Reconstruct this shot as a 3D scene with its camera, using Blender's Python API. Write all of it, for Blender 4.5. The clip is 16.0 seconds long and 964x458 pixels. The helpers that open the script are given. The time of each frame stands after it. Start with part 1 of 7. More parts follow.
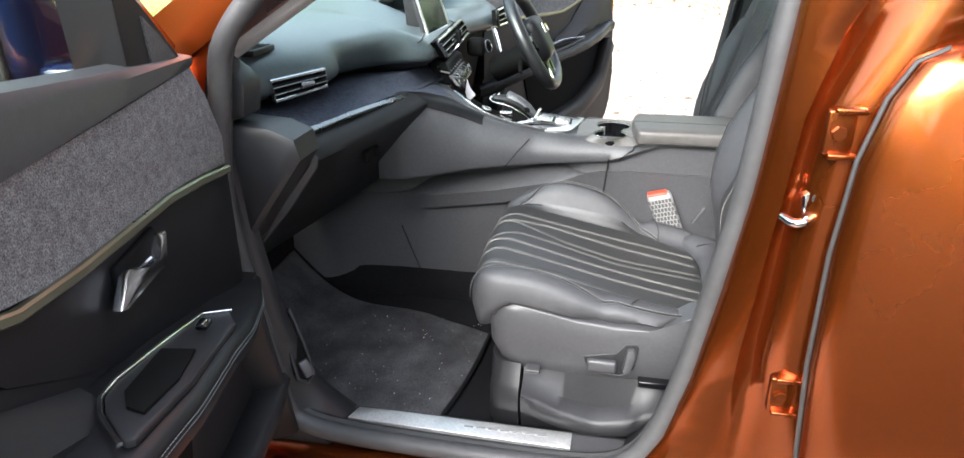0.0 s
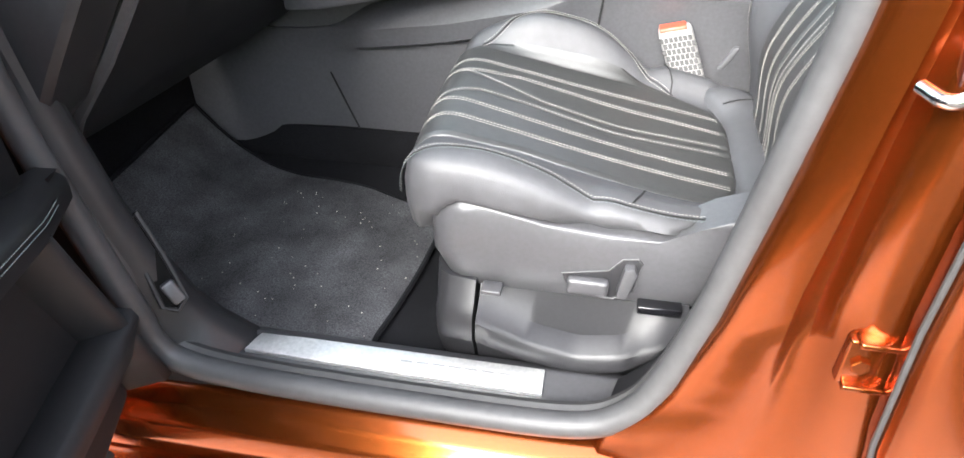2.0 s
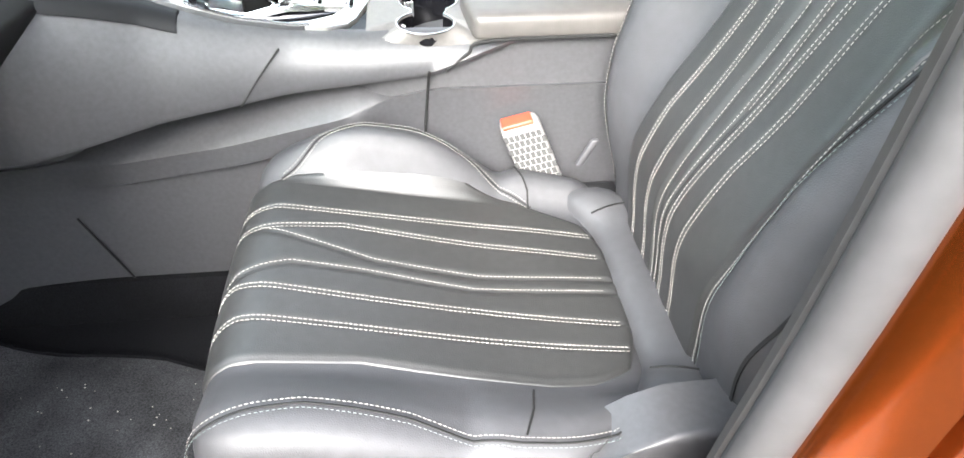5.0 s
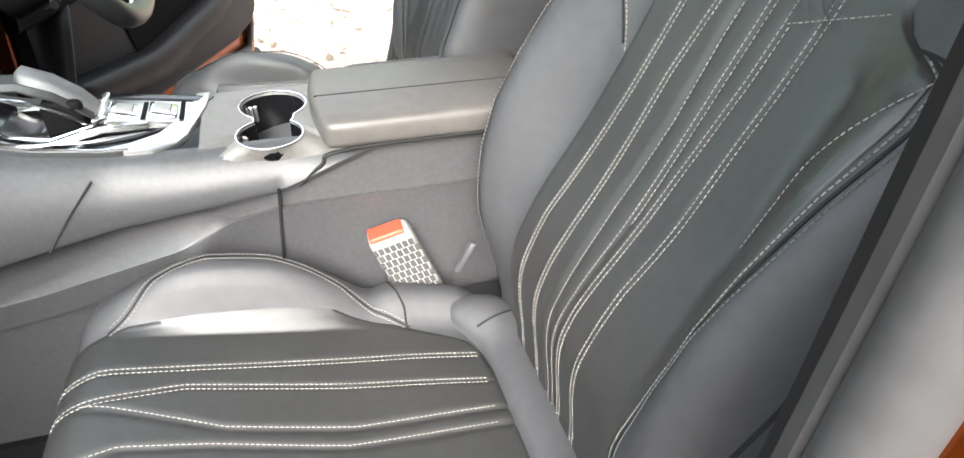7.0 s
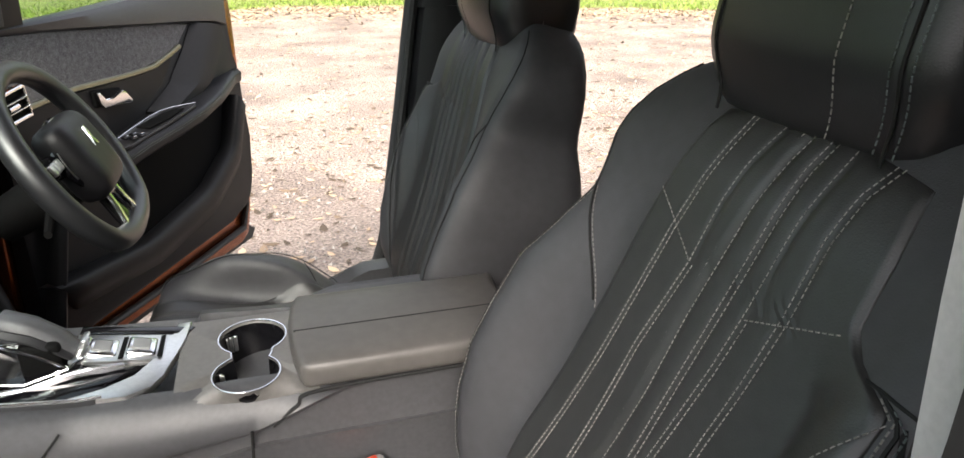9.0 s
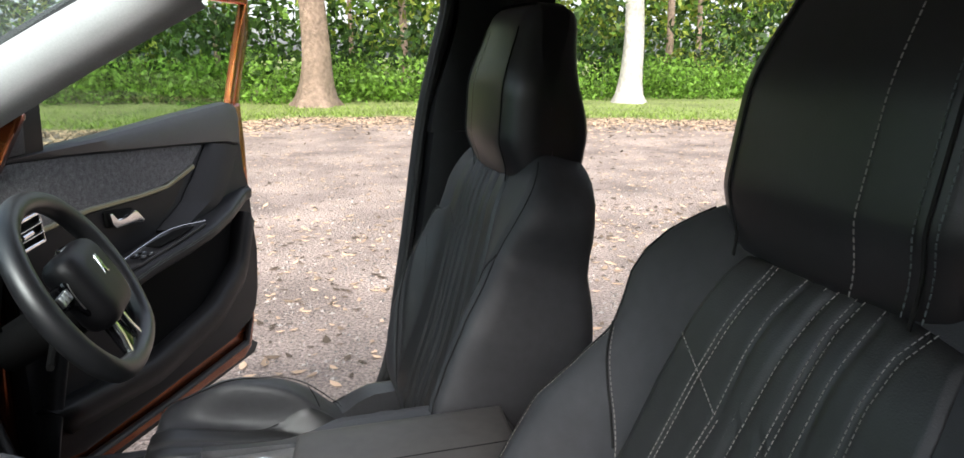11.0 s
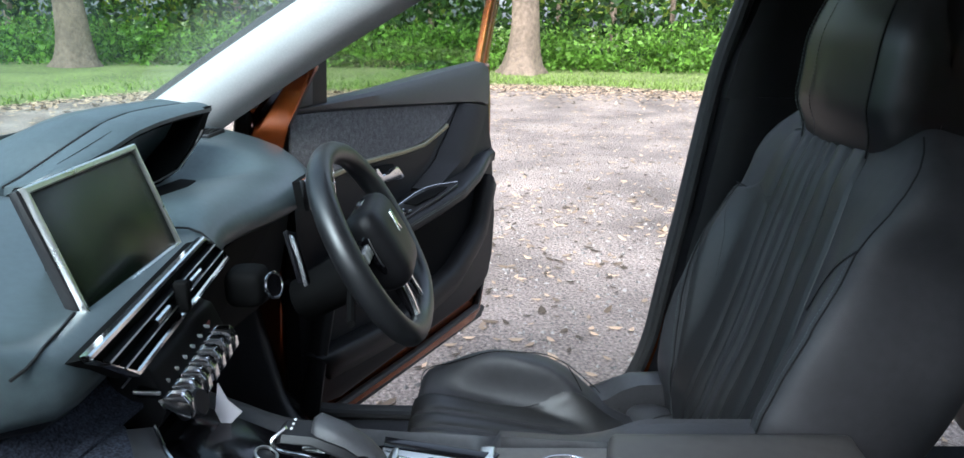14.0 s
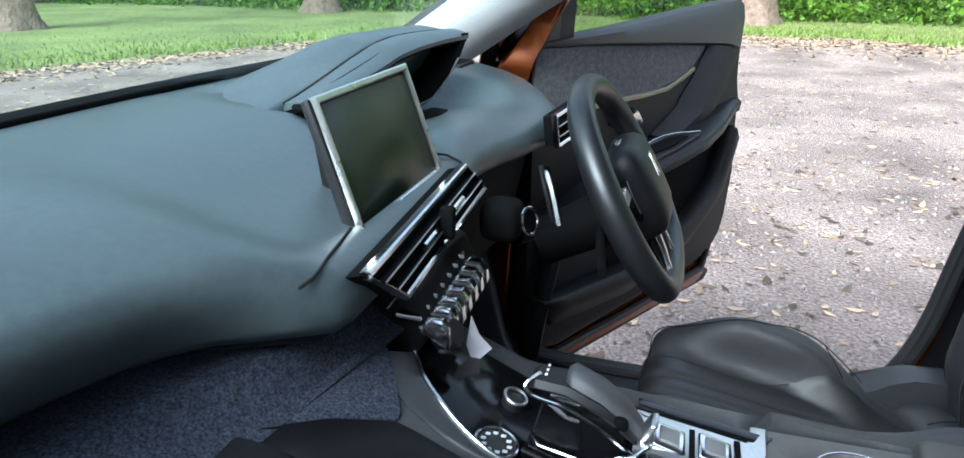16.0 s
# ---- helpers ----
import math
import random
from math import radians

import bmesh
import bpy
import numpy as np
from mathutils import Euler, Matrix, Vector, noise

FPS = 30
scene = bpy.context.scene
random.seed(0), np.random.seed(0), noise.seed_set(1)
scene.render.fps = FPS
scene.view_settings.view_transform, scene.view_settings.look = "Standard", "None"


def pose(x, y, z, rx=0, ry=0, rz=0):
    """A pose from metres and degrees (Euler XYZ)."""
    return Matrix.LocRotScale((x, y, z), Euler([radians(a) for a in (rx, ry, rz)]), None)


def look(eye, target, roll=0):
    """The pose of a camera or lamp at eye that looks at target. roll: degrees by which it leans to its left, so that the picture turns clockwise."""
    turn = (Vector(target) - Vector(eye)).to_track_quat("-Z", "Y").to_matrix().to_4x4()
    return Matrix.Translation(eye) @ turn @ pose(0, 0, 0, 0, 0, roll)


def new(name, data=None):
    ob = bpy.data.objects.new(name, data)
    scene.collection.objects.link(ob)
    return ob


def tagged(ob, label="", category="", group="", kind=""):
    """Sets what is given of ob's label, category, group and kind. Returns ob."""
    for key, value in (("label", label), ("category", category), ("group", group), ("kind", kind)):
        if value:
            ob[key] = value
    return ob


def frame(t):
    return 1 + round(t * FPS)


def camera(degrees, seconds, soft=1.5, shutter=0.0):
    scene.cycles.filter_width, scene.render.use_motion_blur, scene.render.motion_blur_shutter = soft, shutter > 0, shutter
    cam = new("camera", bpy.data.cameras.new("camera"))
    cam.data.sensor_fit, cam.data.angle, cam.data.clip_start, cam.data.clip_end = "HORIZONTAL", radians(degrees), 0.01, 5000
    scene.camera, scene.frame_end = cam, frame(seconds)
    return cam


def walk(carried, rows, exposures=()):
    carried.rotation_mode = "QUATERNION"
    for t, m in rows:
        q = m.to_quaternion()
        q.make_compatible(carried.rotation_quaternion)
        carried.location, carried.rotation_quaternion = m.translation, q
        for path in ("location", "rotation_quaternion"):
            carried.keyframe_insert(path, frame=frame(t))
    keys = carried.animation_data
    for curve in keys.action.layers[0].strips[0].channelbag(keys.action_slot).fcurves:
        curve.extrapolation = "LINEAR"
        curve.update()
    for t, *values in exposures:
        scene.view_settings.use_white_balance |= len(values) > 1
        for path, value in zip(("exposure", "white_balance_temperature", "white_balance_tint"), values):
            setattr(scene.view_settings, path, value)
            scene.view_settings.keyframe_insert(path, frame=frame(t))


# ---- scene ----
cam = camera(69.8, 16.0)
PATH = [
    (0, (0.0000, 0.0000, 1.3450), (-0.3508, 1.8044, 0.5572), -0.00),
    (0.5, (-0.0061, 0.0786, 1.3054), (-0.3435, 1.8474, 0.4352), -0.14),
    (1, (-0.0071, 0.2088, 1.2641), (-0.3183, 1.9204, 0.2775), -0.11),
    (1.5, (-0.0050, 0.3220, 1.2271), (-0.3054, 1.9608, 0.1207), -0.21),
    (2, (-0.0036, 0.4201, 1.2171), (-0.2876, 1.9827, 0.0015), -0.22),
    (2.5, (-0.0125, 0.4855, 1.2151), (-0.2837, 2.0059, -0.0557), -0.09),
    (3, (-0.0266, 0.5737, 1.2185), (-0.3100, 2.0737, -0.0737), -0.51),
    (3.5, (-0.0289, 0.6779, 1.2198), (-0.2729, 2.1807, -0.0772), -0.28),
    (4, (-0.0323, 0.7369, 1.2358), (-0.1841, 2.2603, -0.0510), -0.13),
    (4.5, (-0.0352, 0.7605, 1.2497), (-0.0136, 2.3123, -0.0119), 0.42),
    (7, (0.0229, 0.9149, 1.2751), (0.5043, 2.4875, 0.1371), 1.08),
    (7.5, (0.0329, 0.9375, 1.3059), (0.5435, 2.5521, 0.2417), 1.02),
    (8, (0.0412, 0.9531, 1.3334), (0.5674, 2.6163, 0.3554), 0.95),
    (8.5, (0.0494, 0.9563, 1.3593), (0.5884, 2.6731, 0.4865), 0.80),
    (9, (0.0571, 0.9576, 1.3796), (0.6049, 2.7188, 0.6060), 0.75),
    (9.5, (0.0670, 0.9595, 1.3980), (0.6184, 2.7553, 0.7118), 0.60),
    (11.8, (0.006, 1.002, 1.417), (0.553, 2.872, 0.967), 1.3),
    (12, (-0.011, 1.009, 1.409), (0.459, 2.899, 0.951), 1.1),
    (12.5, (-0.035, 1.036, 1.394), (0.291, 2.95, 0.914), 1.1),
    (13, (-0.054, 1.076, 1.386), (0.174, 2.996, 0.874), 0.9),
    (13.5, (-0.084, 1.113, 1.387), (0.052, 3.032, 0.839), 1.0),
    (14, (-0.115, 1.148, 1.381), (-0.078, 3.062, 0.802), 0.9),
    (14.5, (-0.146, 1.169, 1.379), (-0.21, 3.073, 0.769), 0.8),
    (15, (-0.185, 1.184, 1.368), (-0.352, 3.072, 0.731), 0.7),
    (15.5, (-0.208, 1.198, 1.35), (-0.575, 3.045, 0.675), 0.4),
    (16, (-0.203, 1.211, 1.34), (-0.722, 3.006, 0.626), 0.3),
]
walk(cam, [(t, look(eye, target, roll)) for t, eye, target, roll in PATH],
     exposures=[(0.0, 2.85, 6250, 10), (0.5, 3.1, 6300, 10), (1.0, 3.65, 6300, 10), (1.5, 3.65, 6300, 10), (3.0, 3.6, 6350, 10), (3.5, 3.7, 6350, 10), (4.0, 3.85, 6400, 10), (4.6, 3.85, 6400, 10), (7.0, 3.35, 6550, 10), (8.0, 2.7, 6700, 12), (8.5, 2.4, 6750, 12), (9.7, 1.8, 6900, 14), (12.0, 1.55, 5780, 10), (16.0, 1.75, 5480, 8)])

# ---- world, sun ----
world = bpy.data.worlds.new("world")
scene.world = world
world.use_nodes = True
_wt = world.node_tree
_sky = _wt.nodes.new("ShaderNodeTexSky")
_sky.sky_type = "NISHITA"
_sky.sun_disc = False
_sky.sun_elevation = radians(39)
_sky.sun_rotation = radians(200)
_sky.air_density, _sky.dust_density, _sky.ozone_density = 1.0, 3.0, 1.0
_haze = _wt.nodes.new("ShaderNodeHueSaturation")
_haze.inputs["Saturation"].default_value = 0.4  # thin white cloud
_wt.links.new(_sky.outputs[0], _haze.inputs["Color"])
_wt.links.new(_haze.outputs[0], _wt.nodes["Background"].inputs[0])
_wt.nodes["Background"].inputs[1].default_value = 0.15
sun = new("sun", bpy.data.lights.new("sun", "SUN"))
sun.data.energy, sun.data.angle, sun.data.color = 1.1, radians(32), (1.0, 0.96, 0.9)
sun.matrix_world = look((-4, -12, 11), (0, 1.5, 0))

# ---- materials ----
def mat(name, base, rough=0.5, metal=0.0, grain=None, bump=None, spread=0.0, coat=0.0, spec=0.5, stain=None, per=0.0):
    """A surface: base colour varied by fine grain and wide stains, with fine relief."""
    m = bpy.data.materials.new(name)
    m.use_nodes = True
    t = m.node_tree
    b = t.nodes["Principled BSDF"]
    b.inputs["Roughness"].default_value, b.inputs["Metallic"].default_value = rough, metal
    b.inputs["Specular IOR Level"].default_value = spec
    b.inputs["Coat Weight"].default_value, b.inputs["Coat Roughness"].default_value = coat, 0.04
    pos = t.nodes.new("ShaderNodeTexCoord").outputs["Object"]
    col = t.nodes.new("ShaderNodeRGB")
    col.outputs[0].default_value = (*base, 1)
    out = col.outputs[0]
    def vary(source, lo, hi, current):
        r = t.nodes.new("ShaderNodeMapRange")
        r.inputs[1].default_value, r.inputs[2].default_value = 0.25, 0.75
        r.inputs[3].default_value, r.inputs[4].default_value = lo, hi
        t.links.new(source, r.inputs[0])
        x = t.nodes.new("ShaderNodeMix")
        x.data_type, x.blend_type = "RGBA", "MULTIPLY"
        x.inputs["Factor"].default_value = 1
        t.links.new(current, x.inputs["A"])
        t.links.new(r.outputs[0], x.inputs["B"])
        return x.outputs["Result"]
    if grain:
        n = t.nodes.new("ShaderNodeTexNoise")
        n.inputs["Scale"].default_value, n.inputs["Detail"].default_value = grain[0], 4
        t.links.new(pos, n.inputs["Vector"])
        out = vary(n.outputs["Fac"], 1 - grain[1], 1 + grain[1], out)
    if stain:
        n = t.nodes.new("ShaderNodeTexNoise")
        n.inputs["Scale"].default_value, n.inputs["Detail"].default_value = stain[0], 5
        t.links.new(pos, n.inputs["Vector"])
        out = vary(n.outputs["Fac"], 1 - stain[1], 1 + stain[1], out)
        r = t.nodes.new("ShaderNodeMapRange")
        r.inputs[3].default_value, r.inputs[4].default_value = max(0.02, rough - 0.1), min(1, rough + 0.1)
        t.links.new(n.outputs["Fac"], r.inputs[0])
        t.links.new(r.outputs[0], b.inputs["Roughness"])
    if per:
        o = t.nodes.new("ShaderNodeNewGeometry")
        out = vary(o.outputs["Random Per Island"], 1 - per, 1 + per, out)
    t.links.new(out, b.inputs["Base Color"])
    if bump:
        if bump[0] == "cells":
            n = t.nodes.new("ShaderNodeTexVoronoi")
            n.feature = "DISTANCE_TO_EDGE"
            n.inputs["Scale"].default_value = bump[1]
            src = n.outputs["Distance"]
        else:
            n = t.nodes.new("ShaderNodeTexNoise")
            n.inputs["Scale"].default_value, n.inputs["Detail"].default_value = bump[1], 3
            src = n.outputs["Fac"]
        t.links.new(pos, n.inputs["Vector"])
        u = t.nodes.new("ShaderNodeBump")
        u.inputs["Strength"].default_value, u.inputs["Distance"].default_value = bump[2], bump[3]
        t.links.new(src, u.inputs["Height"])
        t.links.new(u.outputs[0], b.inputs["Normal"])
    return m


LEATHER = mat("black_leather", (0.015, 0.015, 0.017), 0.38, grain=(60, 0.15), bump=("cells", 420, 0.25, 0.0006), stain=(4, 0.12), spec=0.8)
LEATHER_SIDE = mat("black_leatherette", (0.041, 0.0412, 0.0445), 0.60, grain=(60, 0.14), bump=("cells", 420, 0.3, 0.0007), stain=(5, 0.14), spec=0.6, coat=0.08)
LEATHER_SIDE.node_tree.nodes["Principled BSDF"].inputs["Coat Roughness"].default_value = 0.42
INSERT = mat("matt_leather_insert", (0.020, 0.0202, 0.0199), 0.50, grain=(90, 0.2), bump=("cells", 380, 0.3, 0.0006), stain=(4, 0.12), spec=0.85)
ARMREST = mat("armrest_leather", (0.085, 0.079, 0.074), 0.45, grain=(60, 0.12), bump=("cells", 420, 0.2, 0.0005), stain=(5, 0.1), spec=0.5)
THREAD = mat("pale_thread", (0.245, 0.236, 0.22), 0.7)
# pale thread again, darkened for the driver's seat, which lies in shade
THREAD_FAINT = mat("shaded_pale_thread", (0.055, 0.052, 0.05), 0.7)
DOT = mat("dark_perforation", (0.05, 0.05, 0.05), 0.7)
CRUMB = mat("pale_dust_crumb", (0.3, 0.28, 0.24), 0.9, per=0.4)
THREAD_DARK = mat("dark_thread", (0.10, 0.12, 0.12), 0.7)
SEAM = mat("seam_shadow_line", (0.006, 0.006, 0.006), 0.8)
PLASTIC = mat("grained_grey_plastic", (0.015, 0.015, 0.0165), 0.45, grain=(150, 0.15), bump=("cells", 700, 0.3, 0.0004), stain=(3, 0.12), spec=0.4)
CONSOLE = mat("console_grey_plastic", (0.054, 0.054, 0.058), 0.50, grain=(150, 0.15), bump=("cells", 700, 0.3, 0.0004), stain=(3, 0.12), spec=0.6)
PLASTIC_MID = mat("mid_grey_plastic", (0.045, 0.045, 0.048), 0.42, grain=(150, 0.15), bump=("cells", 700, 0.3, 0.0004), stain=(3, 0.12), spec=0.6)
SOFT = mat("soft_dash_skin", (0.03, 0.031, 0.034), 0.42, grain=(120, 0.15), bump=("cells", 600, 0.3, 0.0005), stain=(3, 0.12), spec=0.6)
# pale teal base holds the sky sheen that falls through the windscreen
DASH = mat("dash_skin_sky_sheen", (0.056, 0.077, 0.082), 0.38, grain=(120, 0.15), bump=("cells", 600, 0.3, 0.0005), stain=(3, 0.12), spec=1.0)
RIM_LEATHER = mat("smooth_black_rim_leather", (0.009, 0.010, 0.011), 0.40, grain=(60, 0.15), bump=("cells", 420, 0.25, 0.0006), stain=(4, 0.12), spec=0.8)
GLOSS = mat("piano_black", (0.005, 0.005, 0.006), 0.14, coat=0.1, stain=(25, 0.1), spec=0.35)
CHROME = mat("satin_chrome", (0.75, 0.75, 0.76), 0.16, metal=1.0, stain=(20, 0.06))
SCUFF = mat("bright_brushed_aluminium", (0.72, 0.72, 0.71), 0.45, metal=0.85, grain=(160, 0.12), stain=(7, 0.22))
CUP = mat("warm_grey_plate", (0.11, 0.105, 0.10), 0.45, grain=(150, 0.12), bump=("cells", 700, 0.25, 0.0004), stain=(4, 0.12))
SATIN = mat("satin_aluminium", (0.72, 0.72, 0.71), 0.30, metal=1.0, grain=(200, 0.08), stain=(12, 0.08))
SATIN_DARK = mat("dark_satin_metal", (0.30, 0.30, 0.31), 0.28, metal=1.0, stain=(12, 0.1))
TRIM_OLIVE = mat("brushed_trim_strip", (0.2, 0.2, 0.14), 0.3, metal=0.8, stain=(8, 0.15))
DARK_METAL = mat("dark_steel", (0.12, 0.12, 0.12), 0.35, metal=0.9, stain=(14, 0.2))
# darker, bluer copy of the door fabric: the dash's shade in its colour
SHELF_FABRIC = mat("shaded_melange_fabric", (0.040, 0.046, 0.064), 0.95, grain=(420, 0.85), bump=("noise", 700, 0.5, 0.001), stain=(160, 0.35), spec=0.2)
MELANGE = mat("melange_fabric", (0.125, 0.125, 0.128), 0.95, grain=(520, 0.8), bump=("noise", 700, 0.5, 0.001), stain=(90, 0.3), spec=0.2)
PAINT = mat("metallic_orange_paint", (0.27, 0.060, 0.009), 0.25, metal=0.94, grain=(900, 0.12), coat=0.6, stain=(2, 0.06))
PAINT.node_tree.nodes["Principled BSDF"].inputs["Coat Roughness"].default_value = 0.1
RUBBER = mat("black_rubber_seal", (0.022, 0.022, 0.022), 0.6, grain=(80, 0.2), stain=(6, 0.2))
RUBBER_GREY = mat("grey_rubber_seal", (0.040, 0.040, 0.041), 0.55, grain=(80, 0.15), stain=(6, 0.2))
CARPET = mat("black_carpet", (0.008, 0.008, 0.009), 1.0, grain=(500, 0.6), bump=("noise", 600, 0.8, 0.002), stain=(7, 0.35), spec=0.1)
MAT_PILE = mat("grey_carpet_mat", (0.05, 0.05, 0.052), 1.0, grain=(420, 0.6), bump=("noise", 700, 0.8, 0.002), stain=(11, 0.55), spec=0.1)
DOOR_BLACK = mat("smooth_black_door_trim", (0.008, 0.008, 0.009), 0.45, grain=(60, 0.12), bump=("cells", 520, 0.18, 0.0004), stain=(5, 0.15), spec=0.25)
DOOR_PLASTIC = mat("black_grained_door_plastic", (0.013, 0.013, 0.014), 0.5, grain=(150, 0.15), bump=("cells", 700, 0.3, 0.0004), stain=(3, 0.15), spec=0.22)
MESH_GREY = mat("perforated_grey_plastic", (0.05, 0.05, 0.052), 0.6, grain=(420, 0.7), bump=("cells", 520, 0.8, 0.001))
# tree shade is in this brown
EARTH = mat("shaded_leafy_earth", (0.036, 0.027, 0.019), 0.95, grain=(30, 0.4), bump=("noise", 40, 0.8, 0.03), stain=(1.2, 0.4))
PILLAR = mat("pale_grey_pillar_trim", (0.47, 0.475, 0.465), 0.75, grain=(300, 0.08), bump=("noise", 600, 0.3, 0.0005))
NAVY = mat("dark_blue_mirror_shell", (0.012, 0.02, 0.075), 0.15, coat=0.8, stain=(3, 0.1))
# green in the base stands for foliage mirrored in the dark glass
SCREEN = mat("screen_glass", (0.006, 0.013, 0.005), 0.26, grain=(40, 0.1), spec=0.7)
PAPER = mat("white_card", (0.72, 0.68, 0.72), 0.7, grain=(30, 0.05))
RED = mat("red_plastic", (0.55, 0.06, 0.03), 0.4, grain=(60, 0.1))
RED_GREY = mat("faded_red_plastic", (0.35, 0.1, 0.09), 0.4, grain=(60, 0.1))
GREYTEXT = mat("grey_marking", (0.2, 0.2, 0.2), 0.5)
WHITETEXT = mat("white_marking", (0.75, 0.75, 0.75), 0.5)
PERF = mat("white_speckled_plastic", (0.27, 0.265, 0.26), 0.5, grain=(40, 0.06))
# black plastic parts; also painted shade inside pockets, wells, vents and recesses
BLACK = mat("black_plastic_and_shade", (0.004, 0.004, 0.004), 0.75, spec=0.08)
GRAVEL = mat("gravel_yard", (0.385, 0.305, 0.252), 0.95, grain=(60, 0.6), bump=("noise", 45, 1.0, 0.04), stain=(1.1, 0.5))
PEBBLE = mat("pale_gravel_stone", (0.34, 0.30, 0.26), 0.9, per=0.5)
GRASS_GROUND = mat("grassy_earth", (0.24, 0.28, 0.085), 1.0, grain=(12, 0.4), bump=("noise", 30, 0.6, 0.03), stain=(0.6, 0.35))
GRASS = mat("grass_blades", (0.27, 0.37, 0.08), 0.7, per=0.4)
LEAF = mat("green_leaves", (0.15, 0.27, 0.04), 0.55, per=0.55)
LEAF_YELLOW = mat("yellow_green_leaves", (0.30, 0.36, 0.05), 0.55, per=0.45)
LEAF_DEEP = mat("deep_green_leaves", (0.05, 0.10, 0.02), 0.5, per=0.5)
FERN = mat("bright_fern_leaves", (0.20, 0.36, 0.05), 0.55, per=0.5)
LITTER = mat("dry_fallen_leaves", (0.44, 0.31, 0.20), 0.8, per=0.75)
BARK = mat("pale_brown_bark", (0.27, 0.195, 0.14), 0.95, grain=(9, 0.35), bump=("noise", 14, 0.9, 0.05), stain=(1.5, 0.25))
BARK_PALE = mat("whitish_bark", (0.55, 0.51, 0.46), 0.95, grain=(9, 0.25), bump=("noise", 14, 0.9, 0.04), stain=(1.6, 0.3))


def leafy(m):
    """Lets some of the light through a leaf."""
    t = m.node_tree
    b = t.nodes["Principled BSDF"]
    tr, x = t.nodes.new("ShaderNodeBsdfTranslucent"), t.nodes.new("ShaderNodeMixShader")
    t.links.new(b.inputs["Base Color"].links[0].from_socket, tr.inputs[0])
    x.inputs[0].default_value = 0.45
    t.links.new(b.outputs[0], x.inputs[1])
    t.links.new(tr.outputs[0], x.inputs[2])
    t.links.new(x.outputs[0], t.nodes["Material Output"].inputs[0])


for _m in (LEAF, FERN, LEAF_YELLOW, LEAF_DEEP, GRASS):
    leafy(_m)


def glass(name, tint, gloss=0.06):
    m = bpy.data.materials.new(name)
    m.use_nodes = True
    t = m.node_tree
    t.nodes.remove(t.nodes["Principled BSDF"])
    a, g, x, f, p, q = (t.nodes.new("ShaderNode" + k) for k in ("BsdfTransparent", "BsdfGlossy", "MixShader", "LayerWeight", "Math", "Math"))
    a.inputs[0].default_value = (*tint, 1)
    g.inputs["Roughness"].default_value = gloss
    f.inputs[0].default_value = 0.5
    p.operation, p.inputs[1].default_value = "POWER", 4.0
    q.operation, q.inputs[1].default_value, q.inputs[2].default_value = "MULTIPLY_ADD", 0.5, 0.04
    t.links.new(f.outputs["Facing"], p.inputs[0])
    t.links.new(p.outputs[0], q.inputs[0])
    t.links.new(q.outputs[0], x.inputs[0])
    t.links.new(a.outputs[0], x.inputs[1])
    t.links.new(g.outputs[0], x.inputs[2])
    t.links.new(x.outputs[0], t.nodes["Material Output"].inputs[0])
    return m


GLASS = glass("clear_car_glass", (0.74, 0.88, 0.86), 0.03)
GLASS_SIDE = glass("green_tinted_side_glass", (0.68, 0.74, 0.70), 0.03)

# ---- geometry helpers: a shape is (points, faces) ----
def rbox(cx, cy, cz, hx, hy, hz, r=0.01, n=(2, 2, 2), warp=None):
    """A box with half sizes h, rounded edges of radius r and n inner cells along each axis, bent by warp."""
    h = (hx, hy, hz)
    r = min(r, min(h) * 0.98)
    lines = []
    for a in range(3):
        inner = h[a] - r
        k = n[a]
        mids = [-inner + 2 * inner * i / k for i in range(k + 1)]
        lines.append([-h[a], -h[a] + 0.42 * r] + mids + [h[a] - 0.42 * r, h[a]])
    ids, pts, faces = {}, [], []
    def vid(i, j, k):
        key = (i, j, k)
        if key not in ids:
            p = [lines[0][i], lines[1][j], lines[2][k]]
            q = [max(-(h[a] - r), min(h[a] - r, p[a])) for a in range(3)]
            d = [p[a] - q[a] for a in range(3)]
            l = math.sqrt(sum(v * v for v in d))
            if l > 0:
                p = [q[a] + d[a] / l * r for a in range(3)]
            p = (p[0] + cx, p[1] + cy, p[2] + cz)
            ids[key] = len(pts)
            pts.append(tuple(warp(*p)) if warp else p)
        return ids[key]
    m = [len(l) - 1 for l in lines]
    for i in range(m[0]):
        for j in range(m[1]):
            for k, s in ((0, 1), (m[2], -1)):
                f = [vid(i, j, k), vid(i, j + 1, k), vid(i + 1, j + 1, k), vid(i + 1, j, k)]
                faces.append(f[::s])
    for i in range(m[0]):
        for k in range(m[2]):
            for j, s in ((0, 1), (m[1], -1)):
                f = [vid(i, j, k), vid(i + 1, j, k), vid(i + 1, j, k + 1), vid(i, j, k + 1)]
                faces.append(f[::s])
    for j in range(m[1]):
        for k in range(m[2]):
            for i, s in ((0, 1), (m[0], -1)):
                f = [vid(i, j, k), vid(i, j, k + 1), vid(i, j + 1, k + 1), vid(i, j + 1, k)]
                faces.append(f[::s])
    return pts, faces


